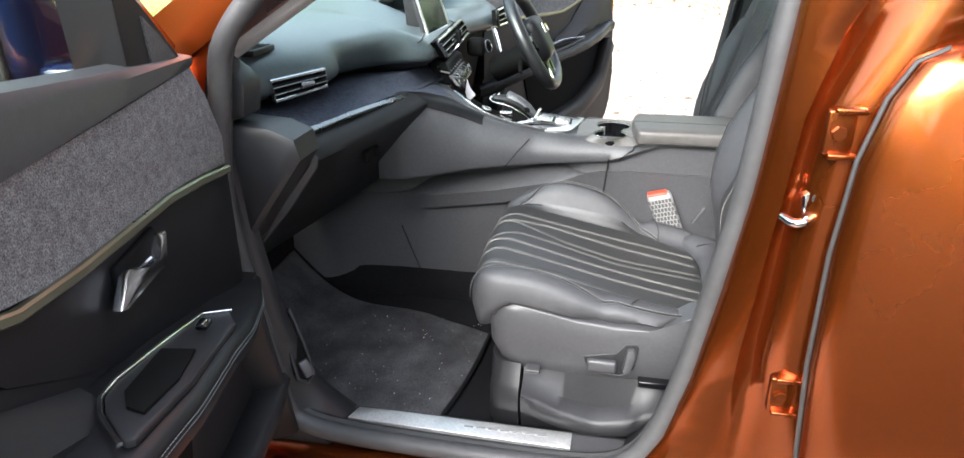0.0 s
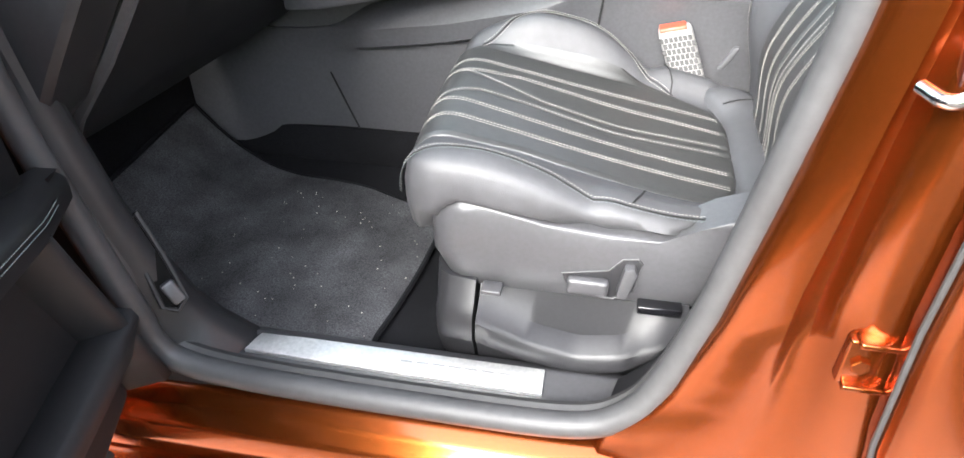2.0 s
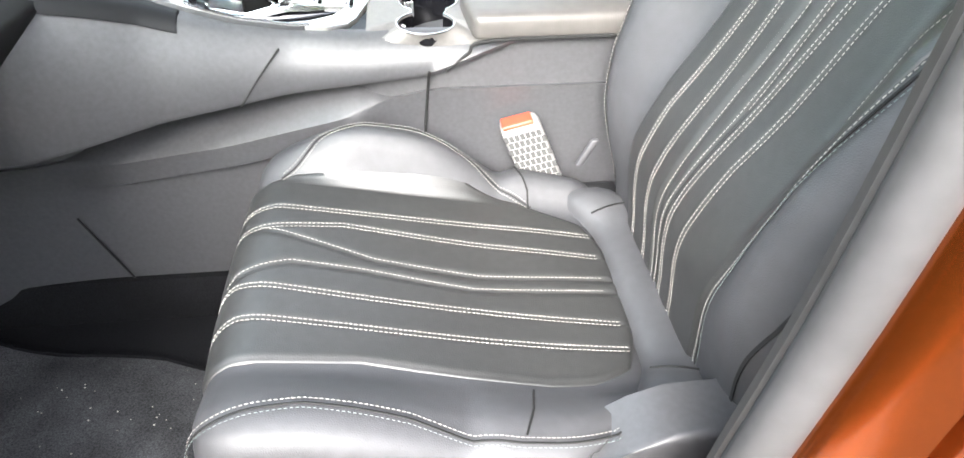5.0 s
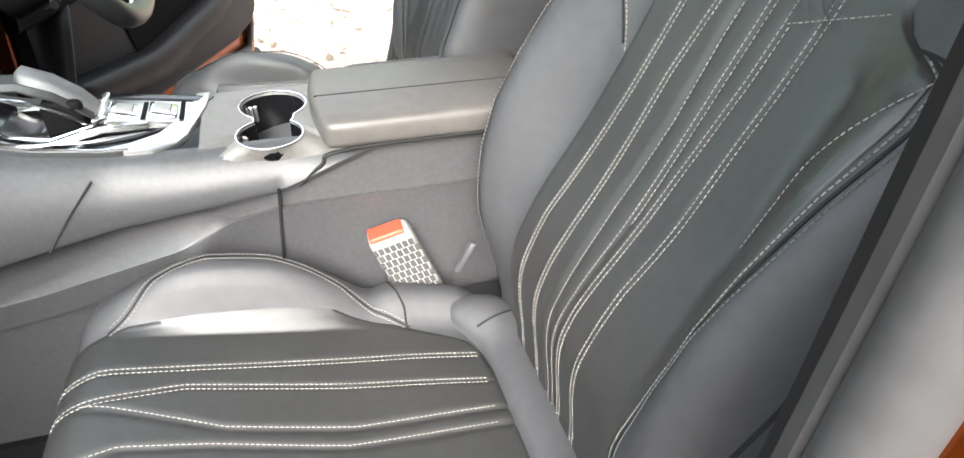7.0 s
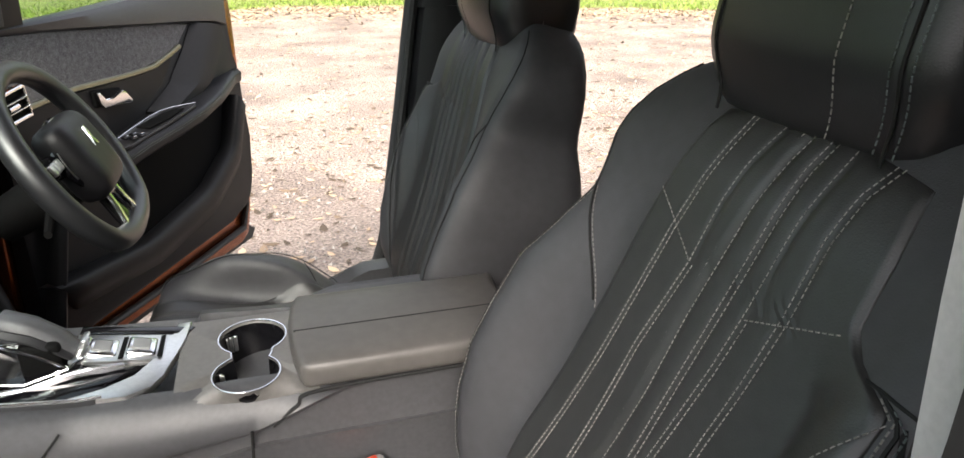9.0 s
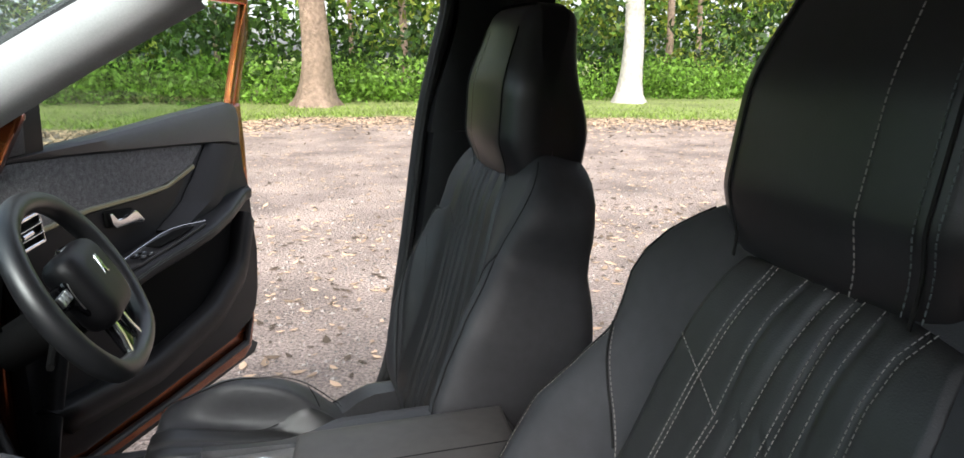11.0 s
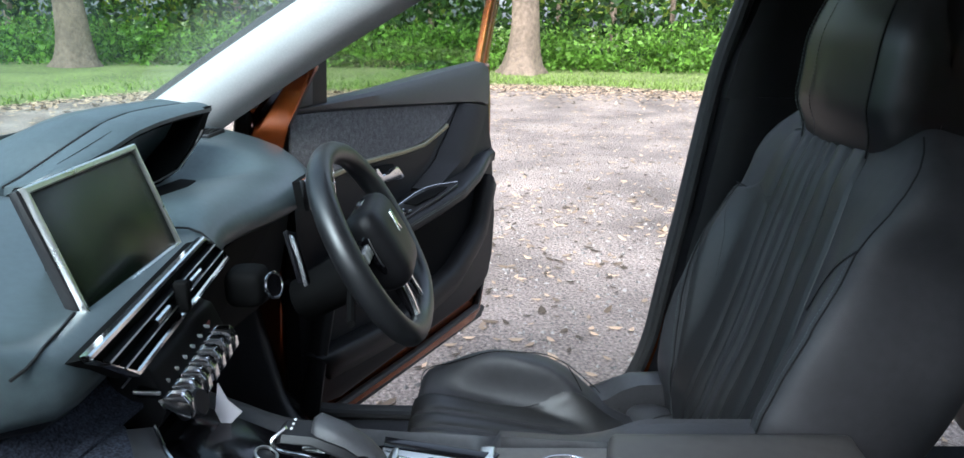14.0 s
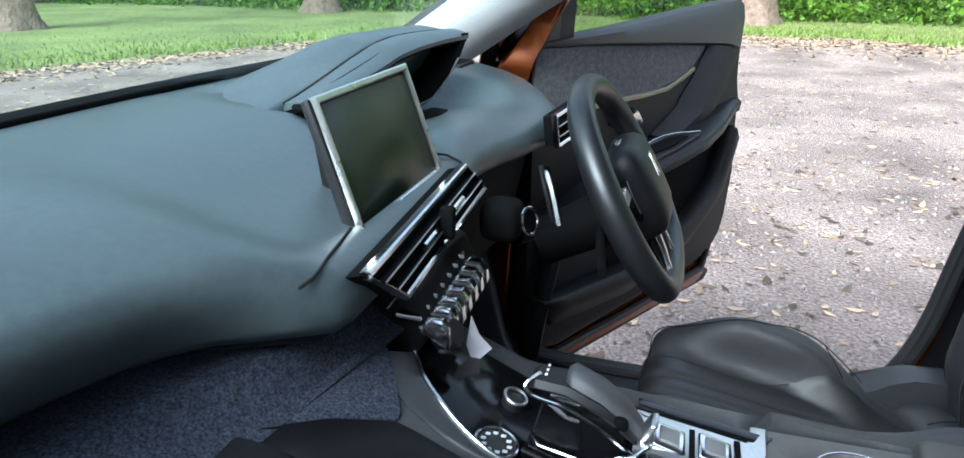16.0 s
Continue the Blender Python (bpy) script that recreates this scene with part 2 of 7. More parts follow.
def loft(rings, cap=True, closed=False):
    n = len(rings[0])
    pts = [tuple(p) for r in rings for p in r]
    faces = []
    m = len(rings)
    for a in range(m if closed else m - 1):
        b = (a + 1) % m
        for i in range(n):
            j = (i + 1) % n
            faces.append([a * n + i, a * n + j, b * n + j, b * n + i])
    if cap and not closed:
        faces.append(list(range(n))[::-1])
        faces.append([(m - 1) * n + i for i in range(n)])
    return pts, faces


def frames_along(path, closed=False):
    path = [Vector(p) for p in path]
    m = len(path)
    out, up = [], None
    for i, p in enumerate(path):
        a = path[i - 1] if (i or closed) else path[0]
        b = path[(i + 1) % m] if (i < m - 1 or closed) else path[-1]
        t = (b - a).normalized()
        if up is None:
            up = Vector((0, 0, 1)) if abs(t.z) < 0.9 else Vector((1, 0, 0))
        side = t.cross(up).normalized()
        up = side.cross(t).normalized()
        out.append((p, t, side, up.copy()))
    return out


def tube(path, r, n=10, closed=False, squash=1.0):
    rings = []
    for k, (p, t, s, u) in enumerate(frames_along(path, closed)):
        rr = r[k] if isinstance(r, (list, tuple)) else r
        rings.append([p + s * (rr * math.cos(6.28319 * i / n)) + u * (rr * squash * math.sin(6.28319 * i / n)) for i in range(n)])
    return loft(rings, closed=closed)


def strip(path, width, height, normal, closed=False):
    """A flat bar along a path, lying on a surface with that normal (a vector, or one for each point)."""
    rings = []
    for k, (p, t, s, u) in enumerate(frames_along(path, closed)):
        nn = Vector(normal[k] if isinstance(normal, list) else normal).normalized()
        side = t.cross(nn).normalized()
        e = min(width, height) * 0.25
        w, h = width / 2, height / 2
        pr = [(-w, -h), (w, -h), (w, h - e), (w - e, h), (e - w, h), (-w, h - e)]
        rings.append([p + side * a + nn * b for a, b in pr])
    return loft(rings, closed=closed)


def prism(poly, axis, a, b, bevel=0.0):
    """A polygon in the plane across an axis, drawn out from a to b. y: poly is (x, z); x: (y, z); z: (x, y)."""
    bm = bmesh.new()
    def put(u, v, w):
        return {"y": (u, w, v), "x": (w, u, v), "z": (u, v, w)}[axis]
    lo = [bm.verts.new(put(u, v, a)) for u, v in poly]
    hi = [bm.verts.new(put(u, v, b)) for u, v in poly]
    bm.faces.new(lo)
    bm.faces.new(hi[::-1])
    for i in range(len(poly)):
        j = (i + 1) % len(poly)
        bm.faces.new([lo[j], lo[i], hi[i], hi[j]])
    if bevel:
        bmesh.ops.bevel(bm, geom=list(bm.edges), offset=bevel, segments=2, affect="EDGES", profile=0.6, clamp_overlap=True)
    bm.verts.index_update()
    out = [tuple(v.co) for v in bm.verts], [[v.index for v in f.verts] for f in bm.faces]
    bm.free()
    return out


def disc(center, axis, r, h, n=24, bevel=0.0):
    """A short cylinder along an axis, with softened rims."""
    c, t = Vector(center), Vector(axis).normalized()
    e = bevel or min(r, h) * 0.15
    prof = [(r - e, 0), (r, e), (r, h - e), (r - e, h)]
    u = t.orthogonal().normalized()
    v = t.cross(u)
    return loft([[c + t * z + (u * math.cos(6.28319 * i / n) + v * math.sin(6.28319 * i / n)) * q for i in range(n)] for q, z in prof])


def ring(center, axis, r, w, n=32, tube_n=8):
    c, t = Vector(center), Vector(axis).normalized()
    u = t.orthogonal().normalized()
    v = t.cross(u)
    return tube([c + (u * math.cos(6.28319 * i / n) + v * math.sin(6.28319 * i / n)) * r for i in range(n)], w, tube_n, closed=True)


def join(*shapes):
    pts, faces = [], []
    for p, f in shapes:
        o = len(pts)
        pts += list(p)
        faces += [[i + o for i in g] for g in f]
    return pts, faces


def moved(shape, fn):
    return [tuple(fn(*p)) for p in shape[0]], shape[1]


def smooth_line(ctrl, n=8, closed=False):
    """A Catmull-Rom line through control points."""
    c = [Vector(p) for p in ctrl]
    m = len(c)
    out = []
    for i in range(m if closed else m - 1):
        p0 = c[i - 1] if (i or closed) else c[0] * 2 - c[1]
        p1, p2 = c[i], c[(i + 1) % m]
        p3 = c[(i + 2) % m] if (i + 2 < m or closed) else c[-1] * 2 - c[-2]
        for k in range(n):
            t = k / n
            out.append(0.5 * ((2 * p1) + (p2 - p0) * t + (2 * p0 - 5 * p1 + 4 * p2 - p3) * t * t + (3 * p1 - p0 - 3 * p2 + p3) * t ** 3))
    if not closed:
        out.append(c[-1])
    return out


def lerp(x, xs, ys):
    return float(np.interp(x, xs, ys))


def ease(x):
    x = max(0.0, min(1.0, x))
    return x * x * (3 - 2 * x)


def stitches(path, step=0.0054, length=0.0038, w=0.0012, normal=(0, 0, 1)):
    """Short thread stitches laid along a line; normal is a vector or one for each point."""
    pts, faces = [], []
    path = [Vector(p) for p in path]
    left = 0.0
    for i in range(len(path) - 1):
        a, b = path[i], path[i + 1]
        seg = (b - a).length
        if seg < 1e-6:
            continue
        t = (b - a) / seg
        nn = Vector(normal[i] if isinstance(normal, list) else normal).normalized()
        s = t.cross(nn).normalized() * (w / 2)
        u = s.cross(t).normalized() * (w * 0.55)
        if u.dot(nn) < 0:
            u = -u
        d = left
        while d < seg:
            p, q = a + t * d, a + t * (d + length)
            o = len(pts)
            pts += [p - s, p + s, q + s, q - s, p + u + t * 0.0006, q + u - t * 0.0006]
            faces += [[o, o + 1, o + 4], [o + 1, o + 2, o + 5, o + 4], [o + 2, o + 3, o + 5], [o + 3, o, o + 4, o + 5]]
            d += step
        left = d - seg
    return [tuple(p) for p in pts], faces


BASE = {}


def thing(name, at, label, category, group="", kind=""):
    ob = new(name)
    ob.empty_display_size = 0.05
    ob.location = at
    BASE[ob] = Vector(at)
    return tagged(ob, label, category, group, kind)


def part(name, shape, material, parent=None, label="", kind="", sharp=38, flip=False):
    """One mesh object, its points in world metres, under a thing or a part."""
    base = BASE[parent] if parent else Vector((0, 0, 0))
    me = bpy.data.meshes.new(name)
    me.from_pydata([tuple(Vector(p) - base) for p in shape[0]], [], shape[1])
    if len(shape[1]) < 60000 and not flip:
        bm = bmesh.new()
        bm.from_mesh(me)
        bmesh.ops.recalc_face_normals(bm, faces=bm.faces)
        bm.to_mesh(me)
        bm.free()
    me.polygons.foreach_set("use_smooth", [True] * len(me.polygons))
    me.set_sharp_from_angle(angle=radians(sharp))
    me.materials.append(material)
    ob = new(name, me)
    if parent:
        ob.parent = parent
    BASE[ob] = base
    return tagged(ob, label, "", "", kind)


def single(name, shape, material, label, category, kind="", sharp=38, group=""):
    """A thing of one mesh, its origin at its base."""
    p = np.array(shape[0])
    at = ((p[:, 0].min() + p[:, 0].max()) / 2, (p[:, 1].min() + p[:, 1].max()) / 2, p[:, 2].min())
    me_parent = new(name + "_temporary")
    me_parent.location = at
    BASE[me_parent] = Vector(at)
    ob = part(name, shape, material, me_parent, label, kind, sharp)
    ob.parent = None
    ob.location = at
    bpy.data.objects.remove(me_parent)
    return tagged(ob, label, category, group, kind)


# ---- the car's shell ----
MID = 1.83  # the car's middle line, across
GROUP_SEAT, GROUP_DOOR = "front seats", "doors of the car"

ground = part("ground", rbox(0, 0, -0.25, 150, 150, 0.25, 0.01, (2, 2, 1)), GRAVEL)
# unseen near-side earth, added dark to dim door reflections and footwell bounce
rings = []
for k in range(241):
    x = -60 + 0.5 * k
    e = 0.25 + 0.35 * math.sin(x * 0.37) + 0.18 * math.sin(x * 1.3 + 1) + 0.08 * math.sin(x * 3.1)
    rings.append([(x, e, -0.012), (x, e - 0.35, 0.005), (x, -8, 0.008), (x, -28, 0.010), (x, -28, -0.06), (x, e, -0.06)])
near_earth = part("earth", loft(rings), EARTH)
tagged(near_earth, "unseen leafy earth, darkened to dim reflections and bounce", "ground", "", "structure")
tagged(ground, "gravel yard strewn with dry leaves", "ground", "", "structure")

body = thing("car_body", (0.3, MID, 0.3), "metallic orange car body with black interior trim, standing on gravel", "car body", "", "structure")
# floor and firewall
part("floor_pan", prism([(-1.0, 0.36), (1.9, 0.36), (1.9, 0.39), (-0.78, 0.39), (-0.98, 0.62), (-0.98, 1.0), (-1.02, 1.0)], "y", 1.05, 2.61, 0.004), CARPET, body, "black carpeted floor and toe board")


def FAR_SHIFT(z):
    return lerp(z, (0.4, 0.53, 0.9, 1.22, 1.5), (0.16, 0.175, 0.155, 0.175, 0.205))


def seal_path(far):
    """The weather seal round a front door opening."""
    pts = [(-0.62, 0.995, 1.10), (-0.64, 0.998, 0.90), (-0.605, 1.0, 0.66), (-0.588, 1.003, 0.56), (-0.578, 1.003, 0.505), (-0.545, 1.003, 0.470), (-0.44, 1.003, 0.452), (-0.2, 1.003, 0.446), (0.0, 1.004, 0.449), (0.075, 1.008, 0.480), (0.115, 1.015, 0.545), (0.15, 1.025, 0.66), (0.178, 1.03, 0.82), (0.203, 1.03, 1.0), (0.222, 1.03, 1.26), (0.235, 1.05, 1.40), (0.25, 1.07, 1.54), (0.20, 1.08, 1.585), (0.0, 1.09, 1.60), (-0.18, 1.085, 1.545), (-0.40, 1.05, 1.40), (-0.58, 1.0, 1.22)]
    if far:
        pts = [(x + FAR_SHIFT(z) * ease((x + 0.3) / 0.5), 2 * MID - y, z) for x, y, z in pts]
    return smooth_line(pts, 6, True)


for far in (False, True):
    part("door_seal", tube(seal_path(far), 0.0185, 10, True), RUBBER_GREY, body, "grey rubber door seal")
    part("seal_lip", tube([p + Vector((0, 0.02 if not far else -0.02, 0.004)) for p in seal_path(far)], 0.012, 8, True), RUBBER, body)


def across(y, far):
    return 2 * MID - y if far else y


# sills: painted outer sill, inner plastic trim
for far in (False, True):
    prof = [(1.03, 0.424), (1.0, 0.421), (0.972, 0.407), (0.952, 0.388), (0.942, 0.36), (0.942, 0.33), (1.06, 0.33), (1.06, 0.42)]
    part("sill", prism([(across(y, far), z) for y, z in prof], "x", -0.75, 0.5 if far else 1.4, 0.006), PAINT, body, "orange painted door sill")
    lower = [(0.955, 0.325), (0.90, 0.315), (0.885, 0.29), (0.89, 0.22), (1.02, 0.20), (1.05, 0.325)]
    part("lower_sill", prism([(across(y, far), z) for y, z in lower], "x", -0.78, 0.55 if far else 1.42, 0.008), PAINT, body, "orange lower sill with a dark joint above it")
    inner = [(1.020, 0.435), (1.028, 0.447), (1.045, 0.4435), (1.098, 0.4455), (1.122, 0.43), (1.15, 0.382), (1.05, 0.37), (1.022, 0.40)]
    part("sill_trim", prism([(across(y, far), z) for y, z in inner], "x", -0.74, 0.34, 0.006), PLASTIC_MID, body, "dark grey plastic sill trim")
    # kick panel ahead of the sill, rising into the front pillar
    kick = []
    for z, xr, y in ((0.385, -0.43, 1.10), (0.44, -0.47, 1.10), (0.485, -0.515, 1.09), (0.53, -0.54, 1.08), (0.62, -0.565, 1.065), (0.70, -0.585, 1.055), (0.85, -0.605, 1.045), (1.0, -0.62, 1.04)):
        kick.append([(-0.68, across(1.0, far), z), (xr - 0.045, across(1.005, far), z), (xr - 0.008, across(y - 0.035, far), z), (xr, across(y - 0.01, far), z), (xr - 0.015, across(y + 0.012, far), z), (-0.78, across(1.13, far), z + 0.02), (-0.95, across(1.13, far), z + 0.02), (-0.95, across(1.0, far), z)])
    part("kick_panel", loft(kick), PLASTIC, body, "dark plastic kick panel", sharp=60)
scuff = part("scuff_plate", prism([(-0.480, 1.055), (-0.468, 1.091), (-0.40, 1.092), (-0.034, 1.093), (-0.034, 1.048), (-0.25, 1.050)], "z", 0.441, 0.4515, 0.002), SCUFF, body, "brushed aluminium scuff plate")
for k in range(7):
    part("plate_mark", rbox(-0.235 + k * 0.024, 1.072, 0.4520, 0.009, 0.0022, 0.0006, 0.0004, (1, 1, 1)), GREYTEXT, scuff)
kn, ka = Vector((0.70, -0.62, 0.35)).normalized(), Vector((-0.33, -0.06, 0.94))
ka = (ka - kn * ka.dot(kn)).normalized()
kb = kn.cross(ka)
def on_kick(a, b, c):
    return Vector((-0.566, 1.040, 0.585)) + ka * a + kb * b + kn * c
slot = [(-0.085, -0.014), (-0.095, 0.004), (-0.075, 0.020), (0.0, 0.018), (0.075, 0.006), (0.085, -0.006), (0.0, -0.012)]
slot = [(0.80 * a + 0.030, b - 0.20 * (0.80 * a + 0.065)) for a, b in slot]
# black plate in place of the shade inside the latch recess
rec = part("latch_recess", moved(prism(slot, "z", 0.0, 0.006, 0.001), lambda a, b, c: on_kick(a, b, c)), BLACK, body, "bonnet release recess, a black plate for its shade")
part("recess_rim", strip([on_kick(a, b, 0.007) for a, b in slot], 0.007, 0.008, tuple(kn), True), PLASTIC, rec)
part("release_lever", moved(rbox(-0.020, -0.004, 0.010, 0.018, 0.010, 0.006, 0.005), lambda a, b, c: on_kick(a, b, c)), PLASTIC_MID, rec, "grey release lever")

# near pillar between the doors, painted, with its striker and hinges
def pillar_front(z):
    return lerp(z, (0.44, 0.50, 0.545, 0.66, 0.82, 1.0, 1.26, 1.5), (0.03, 0.085, 0.115, 0.15, 0.178, 0.203, 0.222, 0.24))


def pillar_back(z):
    return lerp(z, (0.44, 0.58, 0.74, 0.94, 1.12, 1.2, 1.3, 1.5), (0.36, 0.325, 0.295, 0.293, 0.306, 0.35, 0.40, 0.44))


for far in (False, True):
    rings = []
    for k in range(32):
        z = 0.34 + k * 1.26 / 31
        a, b = pillar_front(z), pillar_back(z)
        if far:
            a, b = a + FAR_SHIFT(z), b + FAR_SHIFT(z)
        w = max(0.05, b - a)
        sink = 0.020 * ease((z - 0.45) / 0.3) * (1 - ease((z - 1.15) / 0.2))
        row = [(a + 0.004, 1.045), (a + 0.008, 1.005), (a + 0.018, 0.99), (a + w * 0.42, 0.975), (a + w * 0.5, 0.975 + sink), (a + w * 0.62, 0.975 + sink), (a + w * 0.70, 0.955), (b - 0.01, 0.94), (b + 0.02, 0.935), (b + 0.07, 0.95), (b + 0.07, 1.03), (a + 0.05, 1.085)]
        rings.append([(x, across(y, far), z) for x, y in row])
    part("centre_pillar", loft(rings), PAINT, body, "orange painted centre pillar", sharp=70)
    # inner trims
    low, high = [], []
    for k in range(17):
        z = 0.46 + k * 0.78 / 16
        a = pillar_front(z) + (FAR_SHIFT(z) if far else 0)
        low.append([(a + 0.01, across(1.05, far), z), (a + 0.02, across(1.085, far), z), (a + 0.07, across(1.115, far), z), (a + 0.24, across(1.11, far), z), (a + 0.25, across(1.05, far), z)])
    part("lower_pillar_trim", loft(low), DOOR_BLACK, body, "black plastic pillar trim")
    for k in range(8):
        z = 1.235 + k * 0.36 / 7
        a = pillar_front(z) + (FAR_SHIFT(z) if far else 0) + 0.02 * ease((z - 1.3) / 0.2)
        w = 0.0 if far else 0.16 * (z - 1.257) - 0.003
        high.append([(a + 0.004, across(1.048 + w * 0.6, far), z), (a + 0.012, across(1.085 + w, far), z), (a + 0.06, across(1.11 + w, far), z), (a + 0.24, across(1.105 + w, far), z), (a + 0.26, across(1.05, far), z)])
    # the far trim is the pale one's twin, its shade painted as black
    part("upper_pillar_trim", loft(high), DOOR_BLACK if far else PILLAR, body, "upper pillar trim, darkened for shade" if far else "pale grey upper pillar trim")
    if far:
        part("pillar_edge", strip([(r[0][0] + 0.004, r[0][1] - 0.004, r[0][2]) for r in high], 0.022, 0.012, (-0.3, -1, 0)), PILLAR, body, "pale grey pillar edge")
striker = part("striker", prism([(0.262, 1.015), (0.292, 1.03), (0.300, 0.995), (0.292, 0.935), (0.278, 0.925), (0.270, 0.96)], "y", 0.955, 0.972, 0.004), CHROME, body, "zinc door striker")
part("striker_bar", tube(smooth_line([(0.278, 0.958, 0.985), (0.268, 0.938, 0.983), (0.252, 0.938, 0.980), (0.243, 0.962, 0.979)], 6), 0.0065, 10), CHROME, striker)
for z in (1.012, 0.942):
    part("bolt", disc((0.282, 0.956, z), (0, -1, 0), 0.009, 0.006, 12), DARK_METAL, striker)
for z, x in ((1.108, 0.283), (0.698, 0.277)):
    h = part("hinge", join(rbox(x + 0.004, 0.944, z, 0.018, 0.008, 0.030, 0.004), rbox(x + 0.012, 0.938, z + 0.030, 0.020, 0.010, 0.004, 0.003), rbox(x + 0.012, 0.938, z - 0.030, 0.020, 0.010, 0.004, 0.003)), PAINT, body, "orange painted door hinge")
    part("bolt", disc((x + 0.002, 0.938, z), (0, -1, 0), 0.010, 0.008, 6), PAINT, h)

# front pillars, windscreen, roof
for far in (False, True):
    outer, rings = [], []
    for k in range(14):
        t = k / 13
        x, z = -0.80 + 0.68 * t, 1.135 + 0.47 * t - 0.05 * t * t
        y = 1.095 + 0.05 * t
        rings.append([(x, across(y - 0.03, far), z - 0.005), (x + 0.05, across(y - 0.035, far), z - 0.05), (x + 0.062, across(y - 0.005, far), z - 0.055), (x + 0.03, across(y + 0.045, far), z - 0.01), (x - 0.015, across(y + 0.04, far), z + 0.03), (x - 0.03, across(y - 0.01, far), z + 0.03)])
        outer.append([(x + 0.04, across(y - 0.04, far), z - 0.048), (x + 0.03, across(y - 0.10, far), z - 0.04), (x - 0.02, across(y - 0.10, far), z + 0.02), (x - 0.035, across(y - 0.03, far), z + 0.035)])
    part("front_pillar_trim", loft(rings), PILLAR, body, "pale grey front pillar trim", sharp=88)
    part("pillar_seal", strip([(r[5][0] + 0.004, r[5][1] + (0.012 if not far else -0.012), r[5][2] + 0.004) for r in rings], 0.030, 0.014, (-0.5, 0, 0.85)), RUBBER, body, "black edge beside the windscreen")
    jamb = [(-0.66, 0.52), (-0.60, 1.10), (-0.573, 1.157), (-0.499, 1.248), (-0.452, 1.292), (-0.430, 1.286), (-0.456, 1.243), (-0.500, 1.16), (-0.53, 1.10), (-0.55, 0.52)]
    part("door_jamb", prism([(x - (0.0 if far else 0.14), z) for x, z in jamb], "y", across(1.012, far), across(1.045, far), 0.012), PAINT, body, "orange painted door jamb")
    part("front_pillar", loft(outer), PAINT, body, "orange front pillar")
    wing = [(-0.66, 0.50), (-0.66, 1.10), (-0.76, 1.17), (-1.0, 1.14), (-1.0, 0.50)]
    part("wing_panel", prism(wing, "y", across(0.93, far), across(0.99, far), 0.008), PAINT, body, "orange front wing")
rows = []
for j in range(15):
    v = j / 14
    y = 1.10 + v * (2 * MID - 2.20)
    bow = 0.16 * (1 - (2 * v - 1) ** 2)
    rows.append([(-0.83 - bow + 0.70 * u, y, 1.13 + 0.455 * u + 0.02 * math.sin(3.14 * u)) for u in (i / 8 for i in range(9))])
top = [p for r in rows for p in r]
n9 = 9
faces = [[j * n9 + i, j * n9 + i + 1, (j + 1) * n9 + i + 1, (j + 1) * n9 + i] for j in range(14) for i in range(8)]
pane = part("windscreen", (top, faces), GLASS, body, "clear laminated windscreen")
pane.visible_shadow = False
part("screen_header", rbox(-0.02, MID, 1.635, 0.09, 0.70, 0.025, 0.02, (2, 12, 1), lambda x, y, z: (x - 0.13 * (1 - ((y - MID) / 0.7) ** 2), y, z)), BLACK, body, "black windscreen header band")
part("headliner", rbox(0.95, MID, 1.655, 0.98, 0.74, 0.02, 0.015, (4, 6, 1), lambda x, y, z: (x, y, z - 0.05 * abs((y - MID) / 0.74) ** 4)), PILLAR, body, "pale grey roof lining")
part("roof", rbox(0.9, MID, 1.70, 1.05, 0.78, 0.02, 0.015, (4, 6, 1), lambda x, y, z: (x, y, z - 0.07 * abs((y - MID) / 0.78) ** 4)), PAINT, body, "orange roof")
for far in (False,):
    part("quarter_panel", prism([(1.40, 0.45), (1.40, 1.60), (1.93, 1.60), (1.93, 0.45)], "y", across(0.90, far), across(0.96, far), 0.01), PAINT, body, "orange rear quarter panel")
part("tail_wall", rbox(1.93, MID, 1.0, 0.03, 0.80, 0.62, 0.02), PLASTIC, body, "dark load bay wall")
mirror_in = thing("rear_view_mirror", (-0.375, MID - 0.05, 1.41), "black rear-view mirror hung below the windscreen header", "mirror")
part("housing", rbox(-0.378, MID - 0.05, 1.446, 0.022, 0.124, 0.040, 0.016, (2, 4, 2)), BLACK, mirror_in)
part("mirror_glass", rbox(-0.357, MID - 0.05, 1.447, 0.003, 0.112, 0.030, 0.002, (1, 2, 1)), CHROME, mirror_in, "silvered mirror glass")
part("stalk", tube([(-0.38, MID, 1.47), (-0.40, MID, 1.50), (-0.42, MID, 1.52)], 0.014, 8), BLACK, mirror_in)

# ---- rear door, closed ----
rear = thing("hinged_door", (0.85, 0.93, 0.33), "closed metallic orange rear door with a chrome window strip", "car door", GROUP_DOOR)
edge = [(0.36, 0.36), (0.335, 0.50), (0.312, 0.62), (0.30, 0.78), (0.299, 0.95), (0.309, 1.08), (0.328, 1.16), (0.352, 1.205), (0.385, 1.222), (0.42, 1.228), (1.42, 1.26), (1.42, 0.75), (1.25, 0.36)]
def bulge(x, y, z):
    return (x, y - 0.075 * math.sin(max(0, min(1, (z - 0.36) / 0.86)) ** 1.5 * 3.14159) * ease((x - 0.27) / 0.35) - 0.02 * math.sin(max(0, min(1, (z - 0.36) / 0.86)) * 3.14159) + 0.008 * ease((0.34 - x) / 0.05), z)
rings = []
